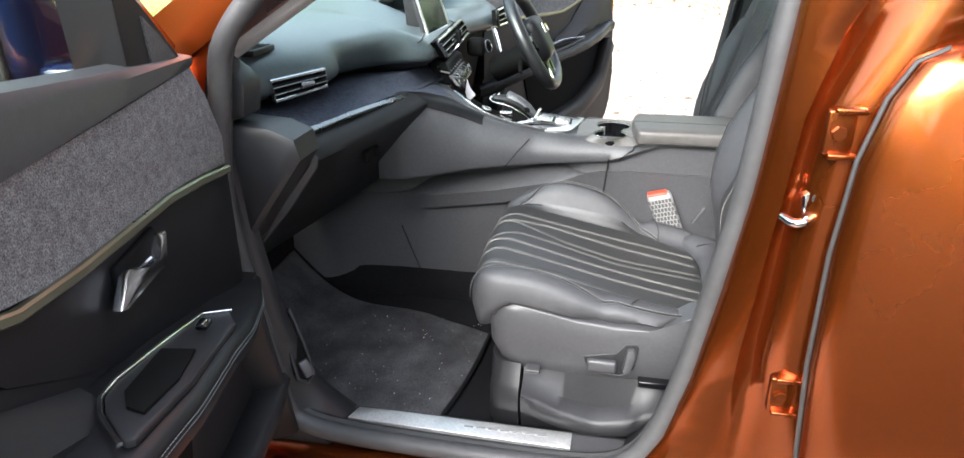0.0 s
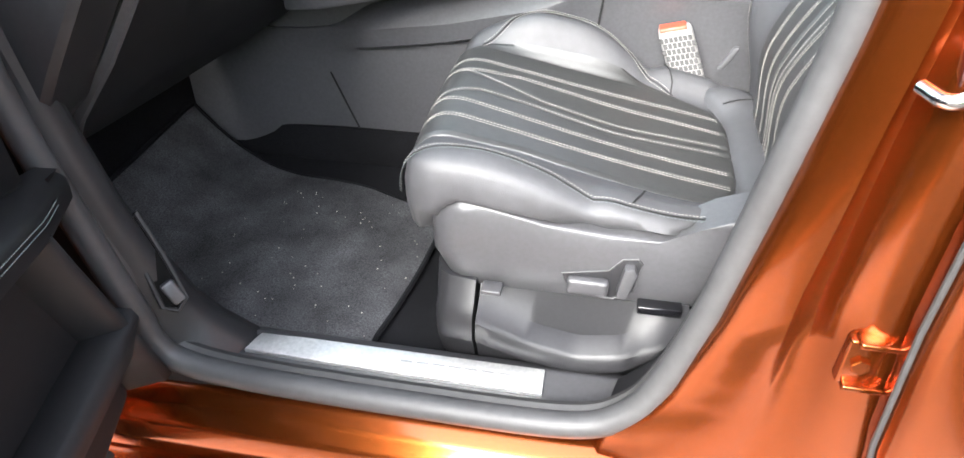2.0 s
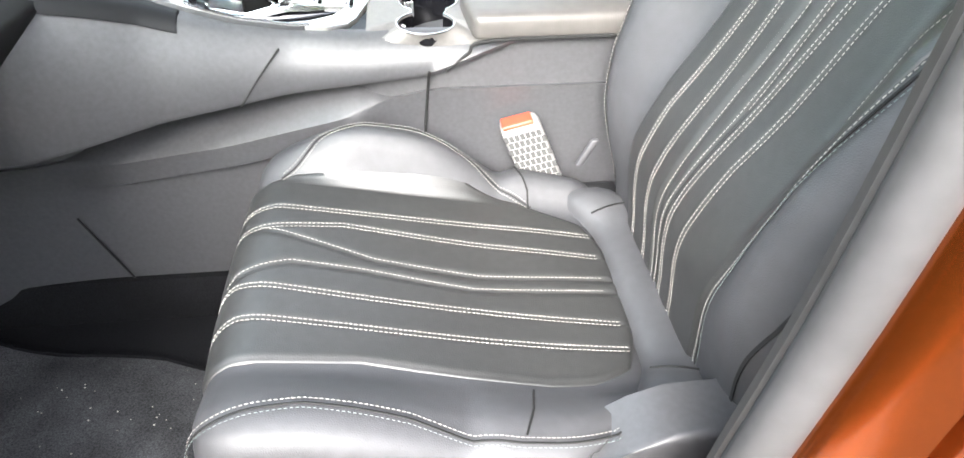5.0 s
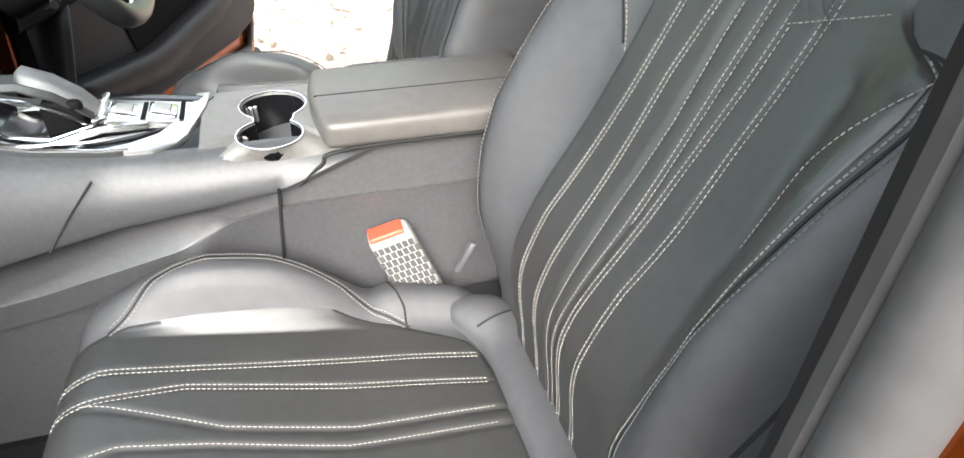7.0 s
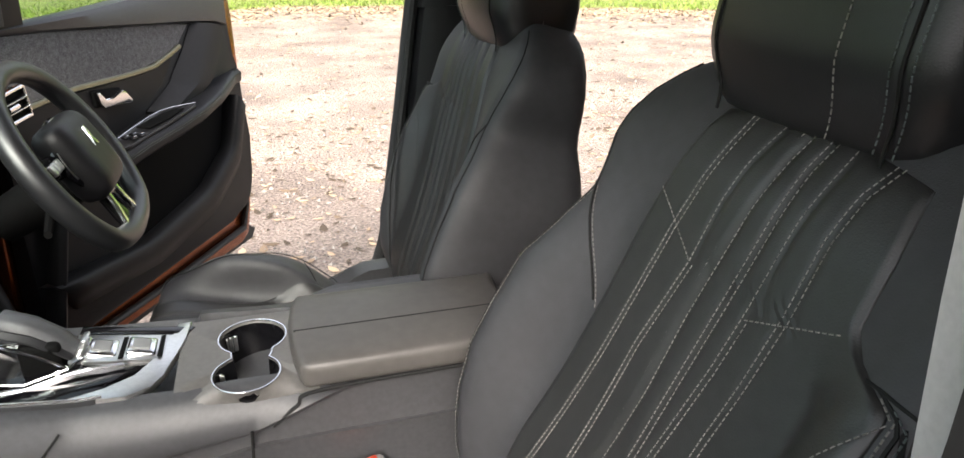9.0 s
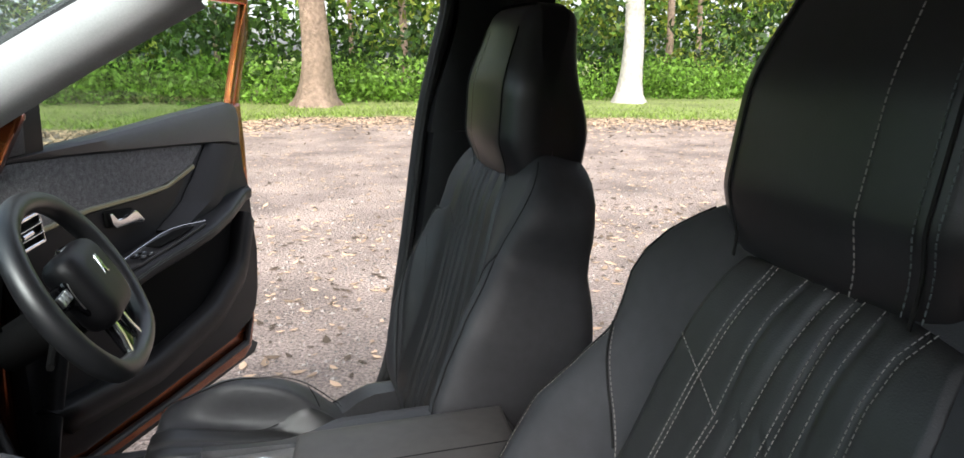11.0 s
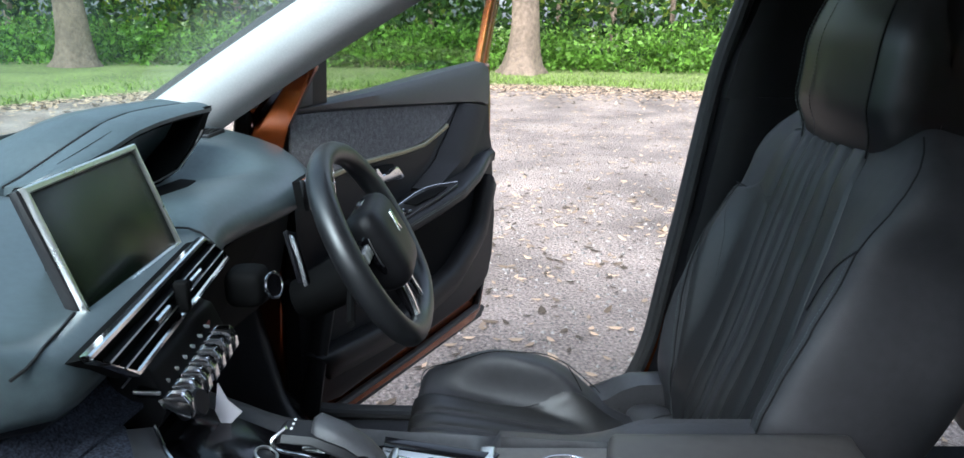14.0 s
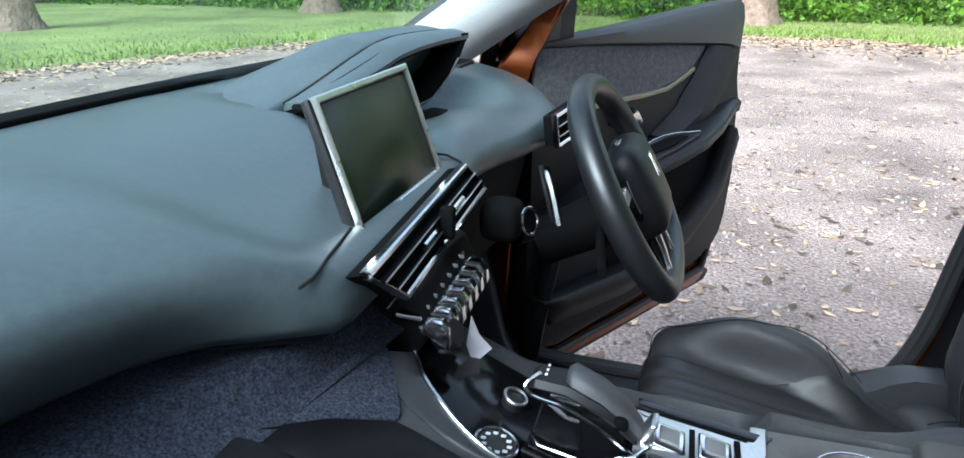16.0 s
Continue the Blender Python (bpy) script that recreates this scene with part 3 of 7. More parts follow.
for s, yy in ((0.0, 0.945), (0.0, 0.905), (0.012, 0.897)):
    rings.append([bulge(x + (s if x < 0.5 else -s), yy, z) for x, z in edge])
def sheet(poly_points, cx, cz, fn, inner):
    """Concentric shrinking rings of an outline, to bend a panel softly."""
    return [[fn(cx + (x - cx) * k, z_y, cz + (z - cz) * k) for x, z in poly_points] for k, z_y in inner]
rings += sheet([(x + 0.012 if x < 0.5 else x - 0.012, z) for x, z in edge], 0.85, 0.85, bulge, [(0.93, 0.892), (0.8, 0.89), (0.6, 0.89), (0.4, 0.89), (0.2, 0.89), (0.02, 0.89)])
part("skin", loft(rings), PAINT, rear, "glossy metallic orange door skin", sharp=50)
part("edge_seal", strip([bulge(x - 0.004, 0.915, z) for x, z in edge[:9]], 0.006, 0.006, (-0.5, -1, 0)), RUBBER, rear, "dark rubber edge strip")
part("belt_strip", strip([(0.385, 0.888, 1.238), (0.7, 0.888, 1.246), (1.42, 0.89, 1.262)], 0.022, 0.014, (0, -1, 0.2)), CHROME, rear, "chrome belt strip")
part("window_frame", prism([(0.40, 1.245), (0.43, 1.53), (0.52, 1.545), (1.40, 1.50), (1.40, 1.47), (0.54, 1.50), (0.47, 1.49), (0.445, 1.245)], "y", 0.935, 0.97, 0.006), BLACK, rear, "black window frame")
part("window_pane", rbox(0.92, 0.955, 1.38, 0.475, 0.002, 0.135, 0.002, (1, 1, 1)), GLASS_SIDE, rear, "dark side glass")


# ---- front doors, standing open ----
def front_door(origin, way, face, label):
    """A front door: s runs from the hinge edge to the lock edge, n towards the cabin, z up."""
    o, d, f = Vector(origin), Vector(way).normalized(), Vector(face).normalized()
    def D(s, n, z):
        return o + d * s + f * n + Vector((0, 0, z))
    def at(shape):
        return moved(shape, lambda s, n, z: D(s, n, z))
    t = thing("hinged_door", D(0.45, -0.07, 0.30), label, "car door", GROUP_DOOR)
    near = "passenger" in label
    # painted shell and its hem
    shell = [(-0.06, 0.42), (-0.06, 1.14), (0.0, 1.17), (0.45, 1.19), (0.90, 1.215), (1.03, 1.24), (1.035, 1.10), (1.035, 0.9), (1.02, 0.6), (1.01, 0.44), (0.985, 0.335), (0.93, 0.31), (0.05, 0.33)]
    part("outer_skin", at(prism(shell, "y", -0.125, -0.055, 0.010)), PAINT, t, "metallic orange outer skin", sharp=50)
    part("lower_hem", at(join(prism([(0.0, 0.30), (1.03, 0.285), (1.06, 0.315), (1.01, 0.35), (0.96, 0.37), (0.0, 0.36)], "y", -0.14, -0.075, 0.006), tube([(0.02, -0.045, 0.375), (0.5, -0.045, 0.365), (0.93, -0.045, 0.37), (0.965, -0.045, 0.45), (0.97, -0.045, 0.9), (0.955, -0.045, 1.2)], 0.011, 8))), RUBBER, t, "black door seal and lower hem")
    # window frame and glass
    frame_line = [(-0.05, -0.085, 1.17), (0.10, -0.085, 1.30), (0.24, -0.09, 1.41), (0.42, -0.10, 1.50), (0.66, -0.11, 1.565), (0.90, -0.115, 1.61), (1.20, -0.115, 1.605), (1.165, -0.11, 1.487), (1.095, -0.10, 1.368), (1.038, -0.095, 1.242), (1.028, -0.09, 1.14)]
    part("window_frame", at(strip(frame_line, 0.056, 0.028, (0, 1, 0))), PAINT, t, "orange window frame", sharp=50)
    part("frame_seal", at(strip([(p[0] + 0.006, p[1] + 0.012, p[2] - 0.026) for p in frame_line[:6]], 0.02, 0.02, (0, 1, 0))), RUBBER, t)
    gl = [(-0.03, 1.16), (0.11, 1.285), (0.25, 1.395), (0.42, 1.482), (0.66, 1.547), (1.15, 1.575), (1.14, 1.48), (1.07, 1.36), (1.01, 1.22), (0.4, 1.19)]
    g = part("window_pane", at(prism(gl, "y", -0.082, -0.0785)), GLASS_SIDE, t, "lightly tinted side window")
    g.visible_shadow = False
    # inner trim
    inner = ([(-0.02, 0.46), (-0.006, 0.9), (0.0, 1.02), (-0.004, 1.06), (0.036, 1.136), (0.076, 1.192)] if near else [(-0.035, 0.46), (-0.035, 1.15), (0.0, 1.19)]) + [(0.3, 1.205), (0.55, 1.222), (0.78, 1.243), (0.865, 1.250), (0.895, 1.238), (0.914, 1.205), (0.922, 1.02), (0.932, 0.957), (0.955, 0.93), (0.972, 0.72), (0.966, 0.58), (0.94, 0.51), (0.895, 0.475), (0.80, 0.455), (0.1, 0.43)]
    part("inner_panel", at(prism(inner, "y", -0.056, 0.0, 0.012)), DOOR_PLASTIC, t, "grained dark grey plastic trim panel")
    roll = []
    for k in range(25):
        s = (0.07 + 0.815 * k / 24) if near else (-0.01 + 0.895 * k / 24)
        zt = lerp(s, (0, 0.3, 0.6, 0.84, 0.872, 0.89), (1.192, 1.214, 1.240, 1.256, 1.252, 1.235))
        zb = lerp(s, (0, 0.25, 0.36, 0.66, 0.81, 0.89), (1.180, 1.167, 1.160, 1.140, 1.127, 1.110))
        b = lerp(s, (0, 0.3, 0.8, 0.89), (0.008, 0.018, 0.024, 0.016))
        roll.append([(s, -0.04, zt - 0.01), (s, -0.02, zt), (s, b * 0.6, zt - 0.004), (s, b, (zt * 0.7 + zb * 0.3)), (s, b * 0.9, zb + 0.006), (s, b * 0.4, zb), (s, -0.02, zb)])
    part("top_roll", at(loft(roll)), SOFT, t, "soft black upper trim roll")
    def trim_z(s):
        return lerp(s, (0, 0.17, 0.33, 0.43, 0.51, 0.62, 0.72), (1.016, 1.041, 1.040, 1.040, 1.046, 1.08, 1.12))
    fab = ([(0.002, 1.018), (-0.002, 1.06), (0.036, 1.132), (0.072, 1.178)] if near else [(-0.03, 1.012), (-0.03, 1.17), (0.0, 1.178)]) + [(0.15, 1.172), (0.30, 1.162), (0.42, 1.155), (0.55, 1.147), (0.69, 1.136)] + [(s, trim_z(s)) for s in (0.63, 0.55, 0.45, 0.3, 0.15)]
    part("fabric_inlay", at(prism(fab, "y", -0.005, 0.006, 0.003)), MELANGE, t, "grey melange fabric inlay")
    part("trim_strip", at(strip([(s, 0.008, trim_z(s) - 0.006) for s in ((0.002 if near else -0.03), 0.1, 0.2, 0.3, 0.4, 0.5, 0.58, 0.63)], 0.013, 0.010, (0, 1, 0))), TRIM_OLIVE, t, "brushed metal trim strip")
    dark = [(-0.004 if near else -0.03, 0.82), (-0.004 if near else -0.03, 1.000)] + [(s, trim_z(s) - 0.016) for s in (0.15, 0.3, 0.45, 0.6)] + [(0.60, 1.06), (0.53, 0.985), (0.44, 0.935), (0.3, 0.875), (0.12, 0.83)]
    panel = part("handle_panel", at(prism(dark, "y", -0.004, 0.004, 0.003)), DOOR_BLACK, t, "smooth black handle panel")
    # black block painted as the shade behind the pull handle
    part("pull_recess", at(rbox(0.300, 0.006, 0.996, 0.050, 0.006, 0.022, 0.005, (3, 1, 2), lambda s, n, z: (s, n, z - 0.1 * (s - 0.272)))), BLACK, panel)
    part("door_handle", at(prism([(0.250, 1.014), (0.262, 1.014), (0.276, 0.988), (0.305, 0.988), (0.340, 1.006), (0.350, 1.002), (0.376, 0.972), (0.362, 0.967), (0.300, 0.974), (0.270, 0.973), (0.258, 0.985)], "y", 0.012, 0.024, 0.003)), CHROME, panel, "chrome pull handle")
    # spear that sweeps down from the top roll to the armrest
    sweep = []
    for k in range(13):
        q = k / 12
        s, z = lerp(q, (0, 0.3, 0.6, 1), (0.775, 0.705, 0.63, 0.47)), lerp(q, (0, 0.3, 0.6, 1), (1.135, 1.05, 0.98, 0.922))
        w = lerp(q, (0, 0.5, 1), (0.075, 0.08, 0.03))
        sweep.append([(s - w * 0.9, 0.004, z + 0.002), (s - w * 0.6, 0.022, z), (s + w * 0.3, 0.034 + 0.02 * q, z - 0.01), (s + w, 0.03 + 0.02 * q, z - 0.03), (s + w, -0.01, z - 0.035), (s - w * 0.9, -0.01, z - 0.01)])
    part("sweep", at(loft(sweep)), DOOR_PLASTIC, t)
    # armrest
    def arm_z(s):
        return lerp(s, (-0.06, 0.02, 0.12, 0.3, 0.5, 0.7, 0.91), (0.795, 0.812, 0.842, 0.886, 0.918, 0.938, 0.958))
    def arm_n(s):
        return lerp(s, (-0.06, 0.02, 0.055, 0.12, 0.22, 0.44, 0.54, 0.7, 0.91), (0.012, 0.040, 0.055, 0.074, 0.098, 0.122, 0.122, 0.088, 0.018))
    arm = []
    for k in range(31):
        s = -0.06 + 0.995 * k / 30
        z, n = arm_z(s), arm_n(s)
        c = 0.010
        arm.append([(s, -0.02, z + 0.006), (s, n * 0.45, z + 0.004), (s, n - c, z), (s, n - 0.003, z - 0.004), (s, n, z - c), (s, n - 0.003, z - 0.035), (s, n - 0.015, z - 0.044), (s, -0.02, z - 0.05)])
    ar = part("armrest", at(loft(arm)), DOOR_BLACK, t, "black leather door armrest with pale stitching")
    for off in (0.010, 0.016):
        part("stitching", at(stitches([(s, arm_n(s) + 0.0008, arm_z(s) - off) for s in (i * 0.03 for i in range(0, 30))], normal=(0, 1, 0.3))), THREAD_DARK, ar)
    grip = [(0.200, 0.062), (0.220, 0.034), (0.322, 0.034), (0.422, 0.030), (0.456, 0.036), (0.488, 0.055), (0.532, 0.095), (0.528, 0.104), (0.417, 0.106), (0.252, 0.090)]
    part("grip_bezel", at(moved(prism(grip, "z", 0.0, 0.009, 0.003), lambda s, n, z: (s, n, arm_z(s) + z + 0.002))), PLASTIC, ar, "dark switch bezel")
    well = [(0.345, 0.040), (0.345, 0.080), (0.418, 0.094), (0.488, 0.092), (0.478, 0.070), (0.448, 0.052)]
    # flat black plate stands for the shaded grip well
    part("grip_well", at(moved(prism(well, "z", 0.0, 0.004, 0.001), lambda s, n, z: (s, n, arm_z(s) + z + 0.0105))), BLACK, ar, "grip well, a black plate for its shade")
    part("bezel_rim", at(strip([(s, n, arm_z(s) + 0.0125) for s, n in ((0.198, 0.064), (0.218, 0.032), (0.322, 0.032), (0.422, 0.028), (0.460, 0.034), (0.492, 0.053), (0.538, 0.096))], 0.005, 0.004, (0, 0, 1))), CHROME, ar, "thin chrome rim")
    for k in range(4 if "driver" in label else 1):
        part("window_switch", at(rbox(0.275 + 0.03 * (k % 2) + 0.0 * (k // 2), 0.060 + 0.022 * (k // 2), arm_z(0.29) + 0.014, 0.010, 0.008, 0.004, 0.003)), GLOSS, ar)
        part("switch_mark", at(rbox(0.278 + 0.03 * (k % 2) + 0.0 * (k // 2), 0.062 + 0.022 * (k // 2), arm_z(0.29) + 0.0186, 0.006, 0.002, 0.0008, 0.0006)), CHROME, ar)
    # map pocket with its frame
    # thin black sheet painted as the pocket's inner shade
    part("pocket_shade", at(prism([(0.30, 0.56), (0.22, 0.82), (0.60, 0.862), (0.80, 0.885), (0.815, 0.86), (0.77, 0.70), (0.68, 0.58), (0.55, 0.52)], "y", 0.0, 0.006, 0.002)), BLACK, t, "map pocket opening, a black sheet for its shade")
    lip = []
    for k in range(22):
        q = k / 21
        s = lerp(q, (0, 0.25, 0.5, 0.75, 1), (-0.02, 0.32, 0.62, 0.785, 0.85))
        zt = lerp(q, (0, 0.25, 0.5, 0.75, 1), (0.60, 0.575, 0.625, 0.72, 0.88))
        lip.append([(s - 0.012, 0.0, zt + 0.012), (s - 0.006, 0.045, zt + 0.014), (s, 0.055, zt + 0.006), (s + 0.035, 0.05, zt - 0.03), (s + 0.07, 0.012, zt - 0.09), (s + 0.07, -0.01, zt - 0.09), (s - 0.01, -0.01, zt)])
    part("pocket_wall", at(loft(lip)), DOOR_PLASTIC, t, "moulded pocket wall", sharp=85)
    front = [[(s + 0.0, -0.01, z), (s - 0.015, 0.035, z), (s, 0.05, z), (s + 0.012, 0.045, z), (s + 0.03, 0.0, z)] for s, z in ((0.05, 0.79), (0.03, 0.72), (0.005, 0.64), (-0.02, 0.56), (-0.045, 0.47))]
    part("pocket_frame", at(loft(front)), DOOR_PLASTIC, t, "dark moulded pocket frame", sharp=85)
    # sail panel with a tweeter
    u = 0.13 if near else 0.0
    sail = [(u - 0.048, 1.172), (u + 0.098, 1.192), (u + 0.106, 1.322), (u + 0.090, 1.312), (u + 0.02, 1.246), (u - 0.048, 1.186)]
    sp = part("sail_panel", at(prism(sail, "y", -0.060, 0.004, 0.004)), DOOR_BLACK, t, "dark triangular corner panel")
    part("tweeter_mesh", at(prism([(u - 0.028, 1.190), (u + 0.045, 1.196), (u + 0.050, 1.256), (u + 0.018, 1.232)], "y", 0.0, 0.007, 0.002)), MESH_GREY, sp, "perforated tweeter grille")
    # outer mirror
    if "driver" in label:
        return D
    mi = part("outer_mirror", at(rbox(0.0, -0.315, 1.225, 0.10, 0.115, 0.09, 0.045, (6, 8, 6))), NAVY, t, "dark blue glossy mirror housing")
    part("mirror_rim", at(rbox(0.100, -0.325, 1.215, 0.006, 0.098, 0.077, 0.005)), RUBBER_GREY, mi)
    part("mirror_glass", at(rbox(0.107, -0.325, 1.215, 0.003, 0.088, 0.067, 0.002)), CHROME, mi, "silvered mirror glass")
    part("mirror_foot", at(rbox(0.03, -0.17, 1.155, 0.04, 0.07, 0.022, 0.012)), NAVY, mi)
    return D


NEAR_DOOR = front_door((-0.588, 0.925, 0), (0.17, -0.985, 0), (0.985, 0.17, 0), "open orange front passenger door with grey fabric trim")
FAR_DOOR = front_door((-0.493, 2.667, 0), (0.48, 0.877, 0), (0.877, -0.48, 0), "open orange driver's door with grey fabric trim")

# ---- front seats ----
def seat(cy, sg, dx, dz, THREAD, label, lean_deg=21.8, rise=0.665, slip=0.0, tall=False):
    """A front seat; o runs from its middle towards the outer side of the car."""
    t = thing("leather_seat", (dx, cy, 0.40), label, "car seat", GROUP_SEAT)
    def W(x, o, z):
        return (x + dx, cy + sg * (o + slip * (1 - ease((z - 0.70) / 0.12))), z + dz)
    def at(shape):
        return moved(shape, W)
    def span(a, b, k):
        return [a + (b - a) * i / k for i in range(k + 1)]
    # cushion: a sloping pad with an inner and an outer bolster and a rounded nose
    def cush(x, o, z):
        tf = 0.30 + 0.70 * ease((z - 0.60) / 0.09)
        zt = 0.648 + (0.19 - max(x, -0.235)) * 0.195
        a = abs(o)
        if o < 0:
            bol = 0.074 * max(math.exp(-(abs(x + 0.065) / 0.135) ** 3), 0.42 * ease((x - 0.05) / 0.07)) * ease((a - 0.165) / 0.045)
        elif tall:
            foot = lerp(x, (-0.2, -0.09, 0.005, 0.1), (0.155, 0.150, 0.130, 0.095))
            bol = 0.092 * math.exp(-(abs(x + 0.045) / 0.140) ** 3) * ease((a - foot) / 0.060)
        else:
            bol = 0.044 * max(math.exp(-((x + 0.12) / 0.16) ** 2), 0.72 * ease((x + 0.06) / 0.10)) * ease((a - 0.140) / 0.085)
        sag = -0.008 * math.exp(-(o / 0.12) ** 2) * math.exp(-((x - 0.03) / 0.15) ** 2)
        nose = 0.014 * ease((-0.2 - x) / 0.08) * (1 - ease((0.64 - z) / 0.05))
        wid = 1.0 - 0.05 * ease((x - 0.10) / 0.15)
        zf = z + tf * (zt - 0.70 + bol + sag)
        joint = lerp(x, (-0.22, -0.196, -0.168, -0.058, 0.032, 0.113, 0.15), (0.625, 0.672, 0.694, 0.677, 0.669, 0.667, 0.683))
        o = o + ease((o - 0.17) / 0.06) * (0.012 * (1 - ease((x - 0.08) / 0.12)) - 0.034 * ease((joint + 0.008 - zf) / 0.022))
        return (x - nose * 0.5 - 0.016 * (1 - (o / 0.26) ** 2) * ease((-0.19 - x) / 0.07), o * wid, zf)
    cu = part("cushion", at(rbox(-0.001, 0, 0.649, 0.241, 0.255, 0.051, 0.042, (34, 44, 4), cush)), LEATHER_SIDE, t, "smooth black leather seat cushion with raised bolsters", sharp=80)
    flat, r0, xr = 0.427, 0.042, 0.185
    def cush_at(u, o):
        """Along the cushion from the back edge over the nose."""
        if u < flat - r0:
            p = (xr - u, o, 0.70)
        elif u < flat - r0 + r0 * 1.5708:
            a = (u - flat + r0) / r0
            p = (xr - flat + r0 - r0 * math.sin(a), o, 0.70 - r0 + r0 * math.cos(a))
        else:
            p = (xr - flat, o, 0.70 - r0 - (u - flat + r0 - r0 * 1.5708))
        return Vector(cush(*p))
    # back: a flat middle between two bolsters, waisted below the shoulders
    ang = radians(lean_deg)
    U, N = Vector((math.sin(ang), 0, math.cos(ang))), Vector((-math.cos(ang), 0, math.sin(ang)))
    B0 = Vector((0.205, 0, 0.635))
    def half(h):
        return lerp(h, (0.0, 0.1, 0.2, 0.3, 0.42, 0.49, 0.53, 0.56, 0.59, 0.62, 0.65, 0.675, 0.70, 0.72), (0.21, 0.235, 0.252, 0.258, 0.254, 0.232, 0.212, 0.216, 0.226, 0.226, 0.214, 0.19, 0.155, 0.12))
    def wide(h):
        return half(h) + (0.0 if tall else 0.022 * ease((h - 0.44) / 0.18))
    def inner_edge(h):
        return lerp(h, (0.0, 0.10, 0.17, 0.26, 0.35, 0.44, 0.515, 0.57, 0.634, 0.67), (-0.120, -0.132, -0.143, -0.142, -0.130, -0.120, -0.115, -0.107, -0.095, -0.078))
    def outer_edge(h):
        return lerp(h, (0.0, 0.08, 0.13, 0.2, 0.29, 0.37, 0.43, 0.49, 0.52, 0.535, 0.55, 0.60, 0.652, 0.67), (0.130, 0.135, 0.140, 0.155, 0.172, 0.188, 0.197, 0.205, 0.203, 0.165, 0.149, 0.146, 0.135, 0.12))
    def back(h, o, n):
        """h up the back, o as a share of 0.25 across, n forward of its face."""
        ff = ease((n + 0.09) / 0.07)
        e = wide(h)
        o = o * e / 0.25 * (1.07 if o > 0 else 1.0)
        a = abs(o)
        ridge = lerp(h, (0, 0.08, 0.14, 0.24, 0.30, 0.36, 0.43, 0.48, 0.53, 0.58, 0.70), (0.0, 0.004, 0.018, 0.050, 0.062, 0.060, 0.050, 0.032, 0.016, 0.008, -0.006))
        start = -inner_edge(h) if o < 0 else 0.140
        bol = ridge * ease((a - start) / max(0.02, 0.90 * e - start)) if o < 0 else 0.75 * ridge * (ease((a - 0.135) / 0.065) - 1.0 * ease((a - 0.20) / 0.07))
        foot = -0.055 * (1 - ease(h / 0.17)) + 0.010 * math.exp(-((h - 0.20) / 0.09) ** 2)
        top = -0.022 * ease((h - 0.58) / 0.14)
        rear = (1 - ff) * (0.02 * ease((h - 0.30) / 0.35) - 0.045 * math.exp(-((h - 0.42) / 0.16) ** 2))
        return B0 + U * h + N * (n + ff * (bol + foot + top) + rear) + Vector((0, o, 0))
    bk = part("backrest", at(rbox(0.3575, 0, -0.072, 0.3575, 0.25, 0.072, 0.036, (44, 48, 5), back)), LEATHER_SIDE, t, "smooth black leather backrest with side bolsters", sharp=80)
    def back_at(u, o):
        return back(u, o * 0.25 / wide(u) / (1.07 if o > 0 else 1.0), 0.0)
    def normal_of(fn, u, o):
        return (fn(u + 0.002, o) - fn(u - 0.002, o)).cross(fn(u, o + 0.002) - fn(u, o - 0.002)).normalized() * out_sign
    def patch(fn, u0, u1, o0, o1, nu, no, grooves, thick=0.0022):
        """A padded panel laid on a surface, with sewn grooves of given depth and width."""
        topv, low = [], []
        for i in range(nu + 1):
            for j in range(no + 1):
                v = j / no
                u = u0 + (u1(v) - u0) * i / nu
                lo, hi = o0(u), o1(u)
                o = lo + (hi - lo) * v
                p, nn = fn(u, o), normal_of(fn, u, o)
                e = ease(min(v, 1 - v) / 0.03) * ease(min(i, nu - i) / 1.5)
                dpt = max([d * math.exp(-((o - g(u)) / w) ** 2) for g, d, w in grooves])
                topv.append(tuple(p + nn * (0.0006 + (thick + 0.0015) * e - dpt * e)))
                low.append(tuple(p - nn * 0.012))
        k, m, c = no + 1, len(topv), []
        for i in range(nu):
            for j in range(no):
                q = [i * k + j, i * k + j + 1, (i + 1) * k + j + 1, (i + 1) * k + j]
                c += [q, [x + m for x in q[::-1]]]
        rim = [j for j in range(no)] + [i * k + no for i in range(nu)] + [nu * k + j for j in range(no, 0, -1)] + [i * k for i in range(nu, 0, -1)]
        for i in range(len(rim)):
            a, b = rim[i], rim[(i + 1) % len(rim)]
            c.append([a, b, b + m, a + m])
        return topv + low, c
    def thread(fn, us, ofn, lift=0.0042):
        line, nor = [], []
        for u in us:
            o = ofn(u)
            nn = normal_of(fn, u, o)
            line.append(W(*(fn(u, o) + nn * lift)))
            nor.append((nn.x, sg * nn.y, nn.z))
        return line, nor
    def sew(fn, us, ofn, parent, lift=0.0042, colour=THREAD, **kw):
        l, nn = thread(fn, us, ofn, lift)
        part("stitching", stitches(l, normal=nn, **kw), colour, parent)
    def crease_line(fn, us, ofn, parent, lift=0.0010, w=0.0022):
        l, nn = thread(fn, us, ofn, lift)
        part("seam", strip(l, w, 0.0014, nn), SEAM, parent)
    # cushion insert: six sewn lines, the middle two bending out of their neighbours at the nose
    out_sign = 1
    out_sign = 1 if normal_of(cush_at, 0.2, 0.0).z > 0 else -1
    at_x = lambda xs, os: (lambda u: lerp(xr - u, xs, os))
